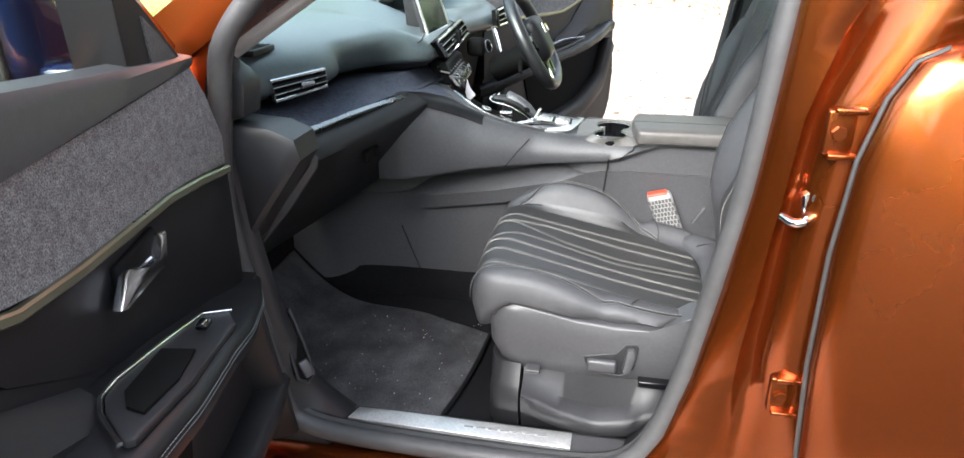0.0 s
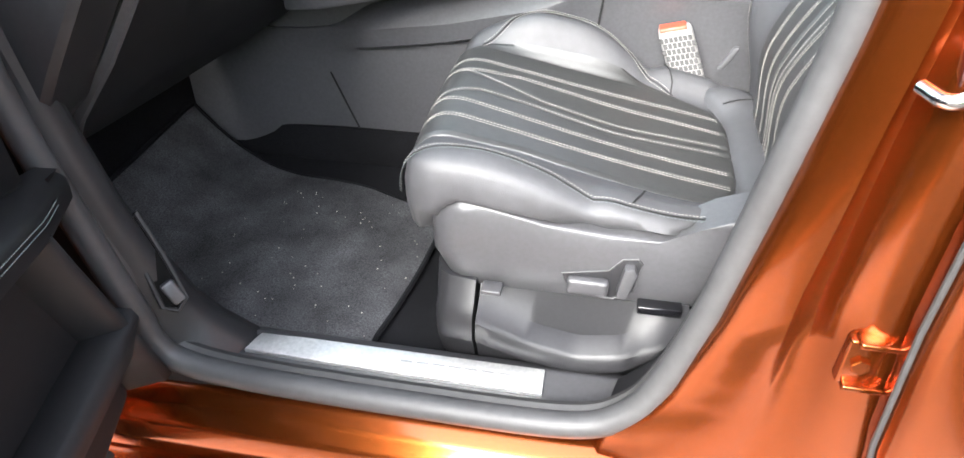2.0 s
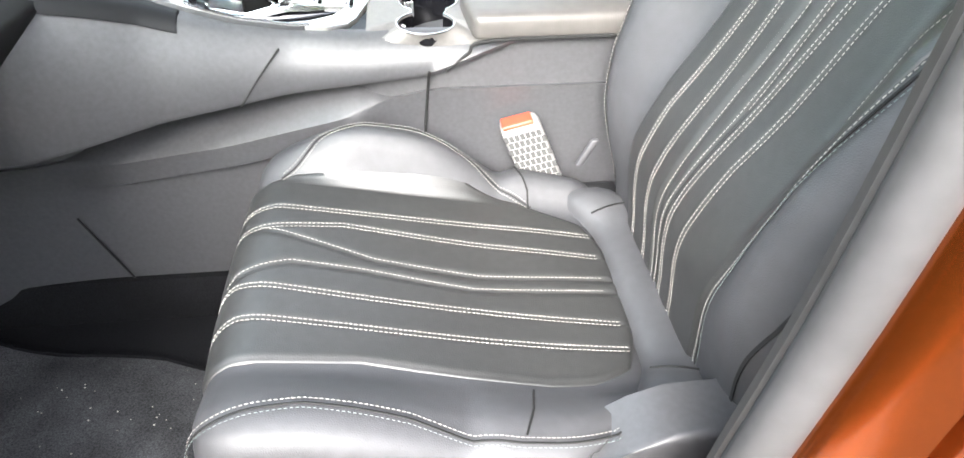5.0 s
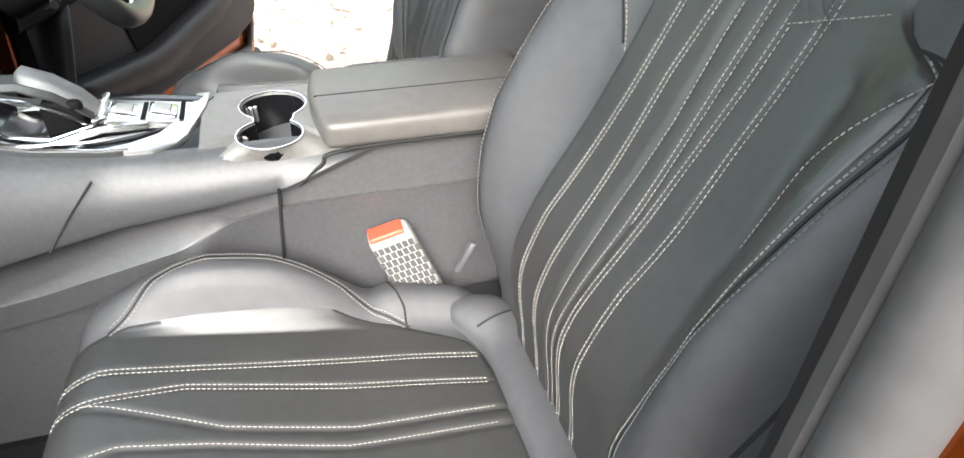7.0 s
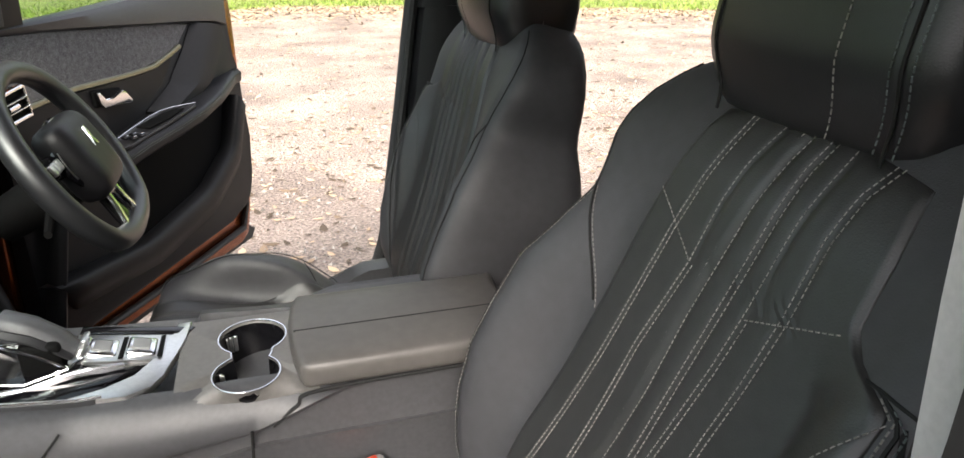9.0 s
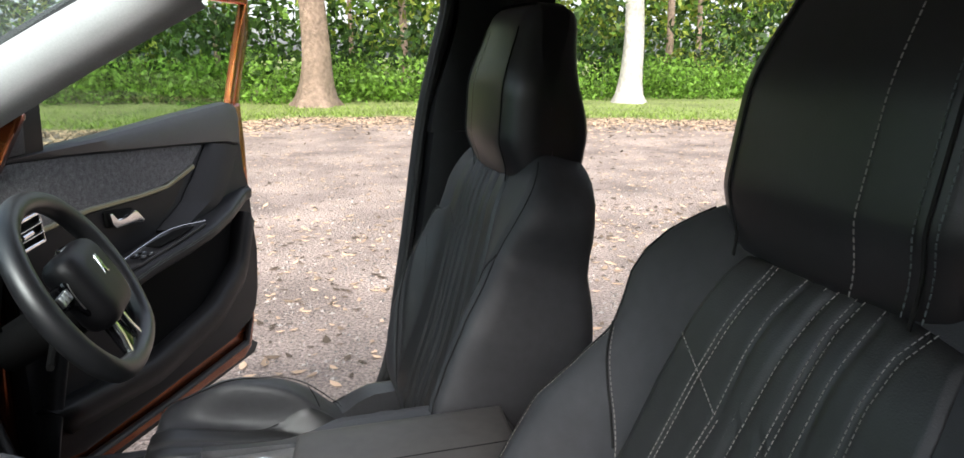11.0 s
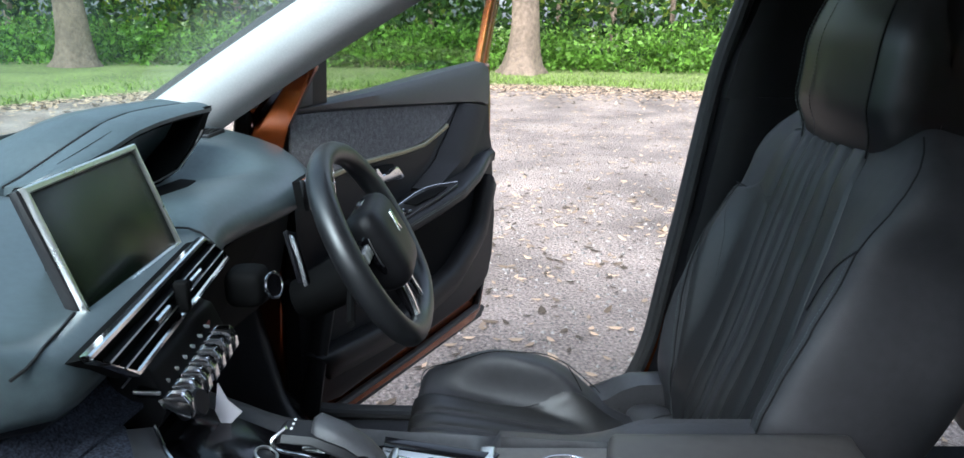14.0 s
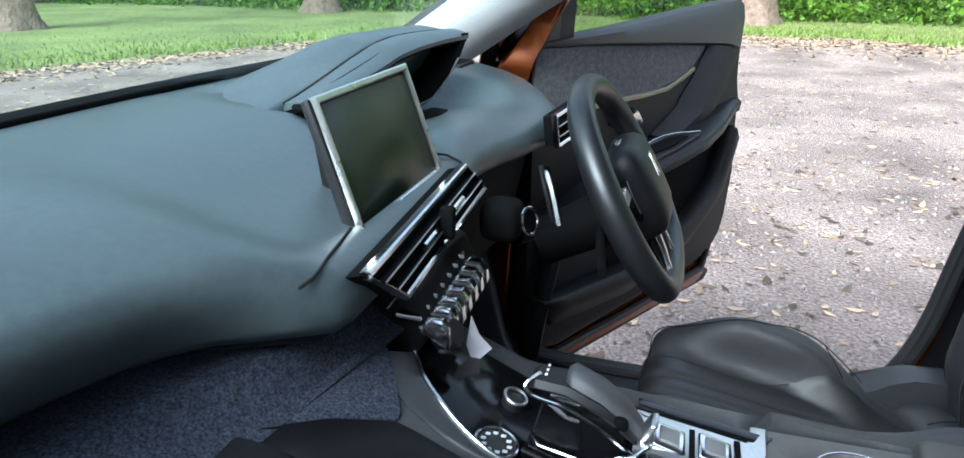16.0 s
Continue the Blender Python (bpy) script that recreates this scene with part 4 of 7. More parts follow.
    c1 = at_x((-0.25, -0.21, 0.21), (-0.104, -0.114, -0.116))
    c2 = at_x((-0.25, -0.235, -0.13, 0.04, 0.21), (-0.060, -0.070, -0.087, -0.076, -0.070))
    c3 = at_x((-0.235, -0.217, -0.16, -0.09, 0.04, 0.204), (-0.074, -0.067, -0.049, -0.026, -0.014, -0.024))
    c4 = at_x((-0.25, -0.245, -0.235, -0.185, -0.10, 0.03, 0.20), (0.050, 0.035, 0.012, -0.009, -0.005, 0.010, 0.001))
    c5 = at_x((-0.25, -0.232, -0.11, 0.03, 0.198), (0.045, 0.031, 0.040, 0.047, 0.058))
    c6 = at_x((-0.25, -0.225, -0.11, 0.03, 0.19), (0.098, 0.083, 0.088, 0.095, 0.101))
    cg = [(c1, 0.0024, 0.004), (c2, 0.0024, 0.004), (c3, 0.0036, 0.005), (c4, 0.0036, 0.005), (c5, 0.0024, 0.004), (c6, 0.0024, 0.004)]
    if tall:
        cg = [(g, 2.6 * d, 2.6 * w) for g, d, w in cg]
    ins_in = at_x((-0.25, -0.19, 0.04, 0.12, 0.18, 0.22), (-0.165, -0.180, -0.186, -0.172, -0.152, -0.135))
    ins_out = at_x((-0.25, -0.22, -0.10, 0.0, 0.10, 0.15, 0.19, 0.22), (0.158, 0.146, 0.138, 0.150, 0.160, 0.155, 0.135, 0.115))
    ins = part("insert", at(patch(cush_at, 0.49, lambda v: -0.035 + 0.022 * (2 * v - 1) ** 4, ins_in, ins_out, 70, 110, cg)), INSERT, cu, "quilted matt leather seat insert", sharp=80)
    for k, g in enumerate((c1, c2, c5, c6)):
        for off in (-0.0032, 0.0032):
            sew(cush_at, span(-0.018, 0.452, 64), lambda u: g(u) + off, ins, 0.0034)
    sew(cush_at, span(-0.015, 0.405, 60), lambda u: c3(u) - 0.004, ins, 0.0030)
    sew(cush_at, span(-0.012, 0.440, 60), lambda u: c4(u) - 0.004, ins, 0.0030)
    # outer bolster: a double-sewn line over a dark seam; inner bolster: a double-sewn arch
    outer_line = at_x((-0.25, -0.22, -0.19, -0.145, -0.05, 0.0, 0.05, 0.16), (0.232, 0.226, 0.217, 0.212, 0.220, 0.232, 0.238, 0.236))
    inner_line = at_x((-0.25, -0.21, -0.16, -0.10, -0.03, 0.05, 0.13), (-0.168, -0.172, -0.204, -0.222, -0.222, -0.206, -0.166))
    for off in (-0.0055, 0.0055):
        sew(cush_at, span(0.03, 0.455, 50), lambda u: outer_line(u) + off, cu, 0.0013, THREAD if off < 0 else THREAD_DARK, step=0.005, length=0.0034, w=0.0010)
    crease_line(cush_at, span(0.02, 0.458, 50), outer_line, cu)
    for off in (0.0, -0.008):
        sew(cush_at, span(0.062, 0.392, 46), lambda u: inner_line(u) + off, cu, 0.0013, step=0.005, length=0.0034, w=0.0010)
    crease_line(cush_at, span(0.055, 0.395, 46), lambda u: inner_line(u) - 0.004, cu)
    def short_seam(path, fn=cush_at, parent=cu):
        l, nn = [], []
        for (u0, o0), (u1, o1) in zip(path, path[1:]):
            for q in span(0, 1, 6)[:-1]:
                u, o = u0 + (u1 - u0) * q, o0 + (o1 - o0) * q
                e = normal_of(fn, u, o)
                l.append(W(*(fn(u, o) + e * 0.0012)))
                nn.append((e.x, sg * e.y, e.z))
        part("seam", strip(l, 0.0024, 0.0016, nn), SEAM, parent)
    short_seam([(0.060, -0.160), (0.058, -0.19), (0.075, -0.235)])
    short_seam([(0.108, 0.170), (0.115, 0.200), (0.130, 0.235)])
    # padded roll between cushion and back
    part("rear_roll", at(rbox(0.262, 0, 0.618, 0.052, 0.212, 0.044, 0.042, (3, 20, 2), lambda x, o, z: (x - 0.050 * ease((abs(o) - 0.11) / 0.11), o, z + 0.020 * ease((abs(o) - 0.10) / 0.10) * (1 if o < 0 else 0.9)))), LEATHER_SIDE, t, "padded roll behind the cushion", sharp=80)
    for o in (-0.15, 0.15):
        l = [W(0.262 - 0.050 * ease((abs(o) - 0.11) / 0.11) + q, o + 0.25 * q * (1 if o > 0 else -1), 0.664 + 0.020 * ease((abs(o) - 0.10) / 0.10) - 6 * q * q) for q in span(-0.035, 0.04, 8)]
        part("seam", strip(l, 0.0022, 0.0014, (0, 0, 1)), SEAM, t)
    # back insert, its sewn lines gathering towards the foot
    out_sign = 1
    out_sign = 1 if normal_of(back_at, 0.3, 0.0).dot(N) > 0 else -1
    on = lambda hs, os: (lambda u: lerp(u, hs, os))
    b1 = on((0.03, 0.12, 0.232, 0.325, 0.40, 0.54, 0.62, 0.665), (-0.096, -0.100, -0.103, -0.090, -0.079, -0.065, -0.051, -0.042))
    b2 = on((0.03, 0.10, 0.20, 0.315, 0.43, 0.52, 0.574, 0.62, 0.667), (-0.048, -0.050, -0.053, -0.046, -0.038, -0.022, -0.020, -0.015, 0.0))
    b3 = on((0.03, 0.165, 0.30, 0.40, 0.48, 0.585, 0.635, 0.666), (-0.014, -0.016, -0.013, -0.002, 0.0, 0.010, 0.017, 0.025))
    b4 = on((0.03, 0.17, 0.28, 0.41, 0.513, 0.585, 0.631, 0.666), (0.004, 0.008, 0.018, 0.027, 0.035, 0.040, 0.041, 0.048))
    b5 = on((0.03, 0.19, 0.36, 0.46, 0.515, 0.60, 0.66), (0.018, 0.022, 0.042, 0.057, 0.062, 0.065, 0.072))
    b6 = on((0.03, 0.10, 0.25, 0.33, 0.41, 0.464, 0.53, 0.59, 0.63, 0.657), (0.056, 0.058, 0.064, 0.076, 0.083, 0.090, 0.095, 0.094, 0.097, 0.108))
    soft_edge = lambda u: lerp(u, (0.0, 0.30, 0.34, 0.50, 0.54), (0.4, 0.4, 0.146, 0.149, 0.4))
    bg = [(b1, 0.0022, 0.004), (b2, 0.0022, 0.004), (b3, 0.0036, 0.005), (b4, 0.0036, 0.005), (b5, 0.0022, 0.004), (b6, 0.0022, 0.004), (soft_edge, 0.0030, 0.010)]
    if tall:
        bg = [(g, 2.0 * d, 2.0 * w) for g, d, w in bg[:6]]
    bi = part("insert", at(patch(back_at, 0.012, lambda v: 0.668 - 0.012 * (2 * v - 1) ** 2 - 0.006 * v, inner_edge, outer_edge, 84, 120, bg)), INSERT, bk, "quilted matt leather back insert", sharp=80)
    for g, top, dbl in ((b1, 0.662, 0.05), (b2, 0.664, None), (b3, 0.663, None), (b4, 0.662, None), (b5, 0.658, None), (b6, 0.654, 0.05)):
        side = 1 if g in (b2, b4, b5) else -1
        sew(back_at, span(0.03, top, 80), lambda u: g(u) - 0.0032 * side, bi, 0.0034)
        if dbl:
            sew(back_at, span(0.03, top, 80), lambda u: g(u) + 0.0032 * side, bi, 0.0034)
    sew(back_at, span(0.03, 0.520, 64), lambda u: b2(u) + 0.0032, bi, 0.0034)
    sew(back_at, span(0.03, 0.510, 64), lambda u: b5(u) + 0.0032, bi, 0.0034)
    sew(back_at, span(0.30, 0.660, 50), lambda u: b3(u) - 0.0085, bi, 0.0034)
    sew(back_at, span(0.30, 0.660, 50), lambda u: b4(u) + 0.0040, bi, 0.0034)
    # cross stitching that marks the shoulder panel
    def sew_path(path, lift, parent, colour=THREAD, **kw):
        l, nn = [], []
        for (u0, o0), (u1, o1) in zip(path, path[1:]):
            for q in span(0, 1, 8)[:-1]:
                u, o = u0 + (u1 - u0) * q, o0 + (o1 - o0) * q
                e = normal_of(back_at, u, o)
                l.append(W(*(back_at(u, o) + e * lift)))
                nn.append((e.x, sg * e.y, e.z))
        part("stitching", stitches(l, normal=nn, **kw), colour, parent)
    sew_path([(0.510, 0.062), (0.524, 0.096), (0.545, 0.147)], 0.0044, bi)
    sew_path([(0.566, -0.105), (0.545, -0.066), (0.521, -0.023)], 0.0044, bi)
    # edge sewing of the bolsters, the seam below the inner shoulder, the heavy seam of the outer bolster
    ridge_line = lambda u: -0.905 * wide(u) + 0.004 * ease((u - 0.40) / 0.12)
    sew(back_at, span(0.07, 0.53, 64), ridge_line, bk, -0.0008, THREAD_DARK if THREAD is THREAD_FAINT else THREAD, step=0.0056, length=0.0034, w=0.0009)
    crease_line(back_at, span(0.06, 0.69, 70), lambda u: ridge_line(u) - 0.005, bk, -0.0030)
    shoulder = [(0.536, -0.200), (0.50, -0.178), (0.46, -0.152), (0.418, -0.128)]
    short_seam(shoulder, back_at, bk)
    sew_path([(u - 0.004, o + 0.007) for u, o in shoulder], 0.0014, bk)
    for off, col in ((0.004, THREAD), (0.013, THREAD_DARK)):
        sew(back_at, span(0.05, 0.525, 64), lambda u: outer_edge(u) + off, bk, 0.0016, col, w=0.0014)
    crease_line(back_at, span(0.05, 0.53, 60), lambda u: outer_edge(u) + 0.0085, bk, 0.0012, 0.0026)
    sew(back_at, span(0.36, 0.515, 24), lambda u: lerp(u, (0.36, 0.44, 0.515), (0.150, 0.166, 0.205)), bi, 0.0046)
    short_seam([(0.528, 0.150), (0.530, 0.19), (0.528, 0.222)], back_at, bk)
    crease_line(back_at, span(0.02, 0.52, 50), lambda u: 0.975 * half(u), bk, -0.002, 0.004)
    part("back_shell", at(rbox(0.32, 0, -0.145, 0.26, 0.17, 0.014, 0.013, (8, 8, 1), back)), PLASTIC, t, "dark plastic seat back shell")
    # head restraint: a padded front cushion set in a deeper shell
    ha = radians(lean_deg - 13)
    HU, HN = Vector((math.sin(ha), 0, math.cos(ha))), Vector((-math.cos(ha), 0, math.sin(ha)))
    H0 = B0 + U * rise + N * -0.010
    def head(h, o, n):
        w = 1.0 - 0.16 * ease((h - 0.13) / 0.13) - 0.06 * ease((0.04 - h) / 0.04)
        lift = 0.012 * (1 - (o / 0.14) ** 2) - 0.018 * ease((0.06 - h) / 0.06) - 0.030 * ease((h - 0.13) / 0.14)
        rear = (0.055 * ease((h - 0.06) / 0.20) + 0.030 * ease((0.07 - h) / 0.09)) if n < -0.05 else 0
        return H0 + HU * h + HN * (n + lift + rear) + Vector((0, o * w, 0))
    hr = part("headrest", at(rbox(0.130, 0, -0.056, 0.150, 0.140, 0.076, 0.040, (16, 18, 8), head)), LEATHER, t, "padded black leather head restraint with pale stitching", sharp=80)
    for o, dark in ((0.048, False), (0.092, True), (0.108, True)):
        l = [W(*(head(h, o, 0.0208))) for h in span(-0.005, 0.235, 26)]
        part("stitching", stitches(l, normal=tuple(N), step=0.0062, length=0.0045, w=0.0016), THREAD_DARK if dark else THREAD, hr)
    for o in (0.100, -0.100):
        l = [W(*(head(h, o, 0.0206))) for h in span(-0.012, 0.240, 24)]
        part("seam", strip(l, 0.0030, 0.0018, tuple(N)), SEAM, hr)
    for o in (-0.06, 0.06):
        part("post", at(tube([tuple(B0 + U * 0.64 + N * -0.05 + Vector((0, o, 0))), tuple(B0 + U * 0.74 + N * -0.05 + Vector((0, o, 0)))], 0.006, 8)), CHROME, hr)
    # moulded side panel with its seat switches
    side_poly = [(-0.196, 0.684), (-0.209, 0.660), (-0.207, 0.611), (-0.187, 0.570), (-0.139, 0.540), (-0.036, 0.538), (0.103, 0.545), (0.20, 0.556), (0.30, 0.57), (0.34, 0.62), (0.335, 0.70), (0.27, 0.715), (0.20, 0.712), (0.165, 0.698), (0.140, 0.680), (0.113, 0.669), (0.032, 0.669), (-0.058, 0.677), (-0.137, 0.693), (-0.168, 0.697)]
    def flank(x, o, z):
        fold = lerp(x, (-0.20, -0.16, 0.0, 0.16, 0.3), (0.634, 0.655, 0.643, 0.639, 0.643))
        tuck = -0.009 * ease((z - fold) / 0.05) - 0.016 * ease((0.60 - z) / 0.06) - 0.010 * ease((-0.165 - x) / 0.045)
        return (x, o + (tuck if o > 0.24 else 0), z)
    def panel_side(poly, o0, o1, rows):
        """A side panel whose outer face is domed ring by ring."""
        cx, cz = sum(p[0] for p in poly) / len(poly), sum(p[1] for p in poly) / len(poly)
        rings = [[flank(x, o0, z) for x, z in poly]]
        for k, o in rows:
            rings.append([flank(cx + (x - cx) * k, o, cz + (z - cz) * k) for x, z in poly])
        return loft(rings)
    sp = part("side_panel", at(panel_side(side_poly, 0.20, 0.27, [(1.0, 0.252), (0.985, 0.264), (0.955, 0.270), (0.85, 0.271), (0.7, 0.271), (0.5, 0.271), (0.3, 0.271), (0.1, 0.271)])), PLASTIC_MID, t, "grey plastic seat side panel", sharp=55)
    part("side_panel", at(prism([(-0.20, 0.63), (-0.15, 0.54), (0.28, 0.55), (0.28, 0.64), (0.0, 0.63)], "y", -0.262, -0.215, 0.010)), PLASTIC, t, "dark plastic inner side panel")
    bezel = [(-0.024, 0.603), (-0.012, 0.572), (0.046, 0.567), (0.074, 0.584), (0.080, 0.632), (0.074, 0.640), (0.054, 0.637), (0.038, 0.616)]
    part("switch_bezel", at(prism(bezel, "y", 0.266, 0.2725, 0.0015)), PLASTIC, sp)
    part("bezel_edge", at(strip([(x, 0.2728, z) for x, z in bezel], 0.0022, 0.0016, (0, 1, 0), True)), PLASTIC_MID, sp)
    part("seat_switch", at(rbox(0.012, 0.278, 0.590, 0.028, 0.008, 0.0125, 0.006)), PLASTIC_MID, sp, "seat slide switch")
    part("seat_switch", at(prism([(0.050, 0.583), (0.064, 0.577), (0.075, 0.620), (0.070, 0.632), (0.057, 0.630)], "y", 0.270, 0.286, 0.004)), PLASTIC_MID, sp, "backrest switch")
    part("under_tray", at(rbox(0.03, 0, 0.575, 0.20, 0.20, 0.03, 0.02)), BLACK, t)
    # rails with their swept plastic covers
    for o, face in ((-0.20, -1), (0.215, 1)):
        part("rail", at(rbox(0.03, o, 0.425, 0.24, 0.022, 0.022, 0.006)), DARK_METAL, t, "steel seat rail")
        sweep = []
        for k in range(22):
            x = -0.138 + 0.290 * k / 21
            zl = lerp(x, (-0.14, -0.06, 0.01, 0.065, 0.112, 0.152), (0.478, 0.450, 0.440, 0.450, 0.480, 0.535)) - dz * 0
            zs = zl + lerp(x, (-0.14, 0.0, 0.10, 0.152), (0.046, 0.034, 0.034, 0.012))
            zu = 0.556
            f = o + face * 0.085
            sweep.append([(x, f - face * 0.004, zl - 0.006), (x, f + face * 0.004, zl + 0.004), (x, f + face * 0.003, zs - 0.006), (x, f - face * 0.004, zs), (x, f - face * 0.030, zs + 0.012), (x, f - face * 0.045, max(zs + 0.014, zu)), (x, o - face * 0.01, zu), (x, o - face * 0.01, 0.41), (x, f - face * 0.02, min(zl - 0.01, 0.425))])
        cov = part("rail_cover", at(loft(sweep)), PLASTIC, t, "swept grey plastic rail cover", sharp=50)
        cap = [[(x, f - face * 0.03, 0.405), (x, f - face * 0.006, zl), (x, f, zl + 0.012), (x, f - face * 0.002, zs), (x, f - face * 0.014, zs + 0.012), (x, f - face * 0.036, 0.566), (x, o - face * 0.01, 0.566), (x, o - face * 0.01, 0.405)] for x, f, zl, zs in ((-0.206, o + face * 0.045, 0.45, 0.50), (-0.198, o + face * 0.070, 0.455, 0.515), (-0.18, o + face * 0.083, 0.468, 0.525), (-0.143, o + face * 0.088, 0.470, 0.524))]
        part("rail_cap", at(loft(cap)), PLASTIC, cov, "grey rail end cap", sharp=50)
        for x in (-0.10, 0.16):
            part("strut", at(rbox(x, o, 0.52, 0.018, 0.008, 0.05, 0.004)), BLACK, t)
        part("rail_bracket", at(rbox(0.112, o + face * 0.052, 0.556, 0.030, 0.012, 0.007, 0.003)), GLOSS, t)
        part("rail_bracket", at(rbox(-0.118, o + face * 0.064, 0.566, 0.014, 0.012, 0.004, 0.002)), PLASTIC_MID, t)
    return W


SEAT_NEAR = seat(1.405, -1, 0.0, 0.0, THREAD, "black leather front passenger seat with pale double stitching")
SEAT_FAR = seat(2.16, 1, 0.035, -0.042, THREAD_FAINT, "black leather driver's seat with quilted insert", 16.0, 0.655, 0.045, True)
# belt buckle beside the passenger seat
buckle = thing("belt_buckle", (0.14, 1.655, 0.62), "white belt buckle with a red release button beside the passenger seat", "belt buckle")
lean = lambda x, y, z: (x - 0.42 * (z - 0.69) + 0.012, y + 0.012 + 0.10 * (z - 0.69), z + 0.25 * (x - 0.135))
part("buckle_body", moved(rbox(0.135, 1.655, 0.694, 0.029, 0.019, 0.056, 0.010, (3, 3, 4)), lean), PERF, buckle, "pale speckled plastic buckle shell")
part("release_button", moved(rbox(0.133, 1.652, 0.749, 0.023, 0.014, 0.004, 0.003), lean), RED, buckle, "red release button")
part("buckle_stalk", tube([(0.15, 1.655, 0.65), (0.19, 1.655, 0.56), (0.20, 1.65, 0.45)], 0.011, 8), BLACK, buckle)
for i in range(7):
    for j in range(9):
        part("buckle_dot", moved(rbox(0.135 + (i - 3) * 0.008 + (j % 2) * 0.004 - 0.002, 1.6352, 0.650 + j * 0.0105, 0.0032, 0.0010, 0.0043, 0.0005, (1, 1, 1)), lean), DOT, buckle)
part("belt_tongue_rest", moved(rbox(0.215, 1.635, 0.712, 0.006, 0.005, 0.022, 0.004), lambda x, y, z: (x + 0.5 * (z - 0.7), y, z)), CONSOLE, buckle)

# ---- dashboard ----
dash = thing("dashboard", (-0.7, MID, 0.95), "black soft-touch dashboard with chrome-rimmed air vents and fabric shelf", "dashboard")
def crease(y):
    return lerp(y, (1.02, 1.12, 1.2, 1.42, 1.46, 1.52, 1.57, 1.615, 1.66, 2.03, 2.09, 2.16, 2.24, 2.32, 2.42, 2.50, 2.56, 2.64), (-0.69, -0.66, -0.63, -0.562, -0.546, -0.528, -0.508, -0.474, -0.447, -0.447, -0.458, -0.448, -0.42, -0.40, -0.398, -0.43, -0.50, -0.62))


rings = []
for k in range(67):
    y = 1.035 + k * (2.625 - 1.035) / 66
    xc, bx = crease(y), -0.90 - 0.09 * (1 - ((y - MID) / 0.8) ** 2)
    end = 0.02 * ease((1.10 - y) / 0.06) + 0.02 * ease((y - 2.56) / 0.06)
    mid = 0.018 * ease((y - 1.60) / 0.12) * ease((2.12 - y) / 0.1)
    top = [(0.0, 1.155), (0.06, 1.166), (0.3, 1.176), (0.55, 1.173 - 0.5 * mid), (0.70, 1.164 - 1.6 * mid), (0.80, 1.153 - 2 * mid), (0.88, 1.138 - mid * 1.5), (0.935, 1.120 - mid * 0.8), (0.975, 1.099 - mid * 0.2), (0.994, 1.080)]
    bowl = 0.050 * ease((y - 1.985) / 0.07) * ease((2.375 - y) / 0.07)
    row = [(bx + t * (xc - bx), y, z - end - bowl * ease((t - 0.25) / 0.25) * ease((0.97 - t) / 0.30)) for t, z in top]
    und = 0.05 * (1 - ease((y - 1.60) / 0.06)) + 0.05 * ease((y - 2.03) / 0.06)
    row += [(xc - 0.002 - 0.12 * und, y, 1.066), (xc - 0.008 - und * 0.35, y, 1.054), (xc - 0.02 - und * 0.8, y, 1.044), (xc - 0.08 - und, y, 1.03), (bx, y, 1.0)]
    k_ = ease((y - 1.38) / 0.06) * ease((1.68 - y) / 0.08)
    back = {8: 0.028, 9: 0.045}
    row = [p if i < 8 else (p[0] - back.get(i, 0.050) * k_, p[1], p[2] - (0.006 * k_ if i == 8 else 0)) for i, p in enumerate(row)]
    rings.append(row)
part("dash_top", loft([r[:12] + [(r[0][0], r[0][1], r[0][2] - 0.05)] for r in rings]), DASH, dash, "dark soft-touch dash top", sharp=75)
# same skin as the top, coloured black where it turns from the light
part("dash_face", loft([[(r[11][0] - 0.003, r[11][1], r[11][2] - 0.0015)] + r[12:] + [(r[0][0], r[0][1], 1.05)] for r in rings]), DOOR_BLACK, dash, "lower face of the dashboard, shade put into its colour", sharp=70)
part("defroster_slot", moved(rbox(-0.90, MID, 1.171, 0.022, 0.62, 0.006, 0.004, (1, 24, 1)), lambda x, y, z: (x - 0.075 * (1 - ((y - MID) / 0.8) ** 2) + 0.035, y, z)), BLACK, dash, "black defroster slot")
# passenger side end cheek
part("end_cheek", loft([[(-0.557 - i, y, 1.046 - i), (-0.517 - i, y, 1.030 - i), (-0.508 - i, y, 0.996), (-0.576 - i, y, 0.902), (-0.627 - i, y, 0.827), (-0.72, y, 0.745), (-0.93, y, 0.72), (-0.93, y, 1.04), (-0.64, y, 1.052 - i)] for y, i in ((1.018, 0.010), (1.026, 0.0), (1.106, 0.0), (1.114, 0.008))]), PLASTIC, dash, "dark plastic end cheek")
part("end_cap", prism([(-0.668, 1.172), (-0.648, 1.170), (-0.604, 1.140), (-0.586, 1.120), (-0.594, 1.066), (-0.65, 1.05), (-0.93, 1.0), (-0.93, 1.160)], "y", 1.016, 1.078, 0.012), PLASTIC, dash, "dark dash end cap")
# fabric shelf, with its metal edge
def shelf_edge(y):
    return lerp(y, (1.10, 1.14, 1.30, 1.45, 1.55, 1.62), (-0.585, -0.572, -0.537, -0.508, -0.492, -0.482))
rings = []
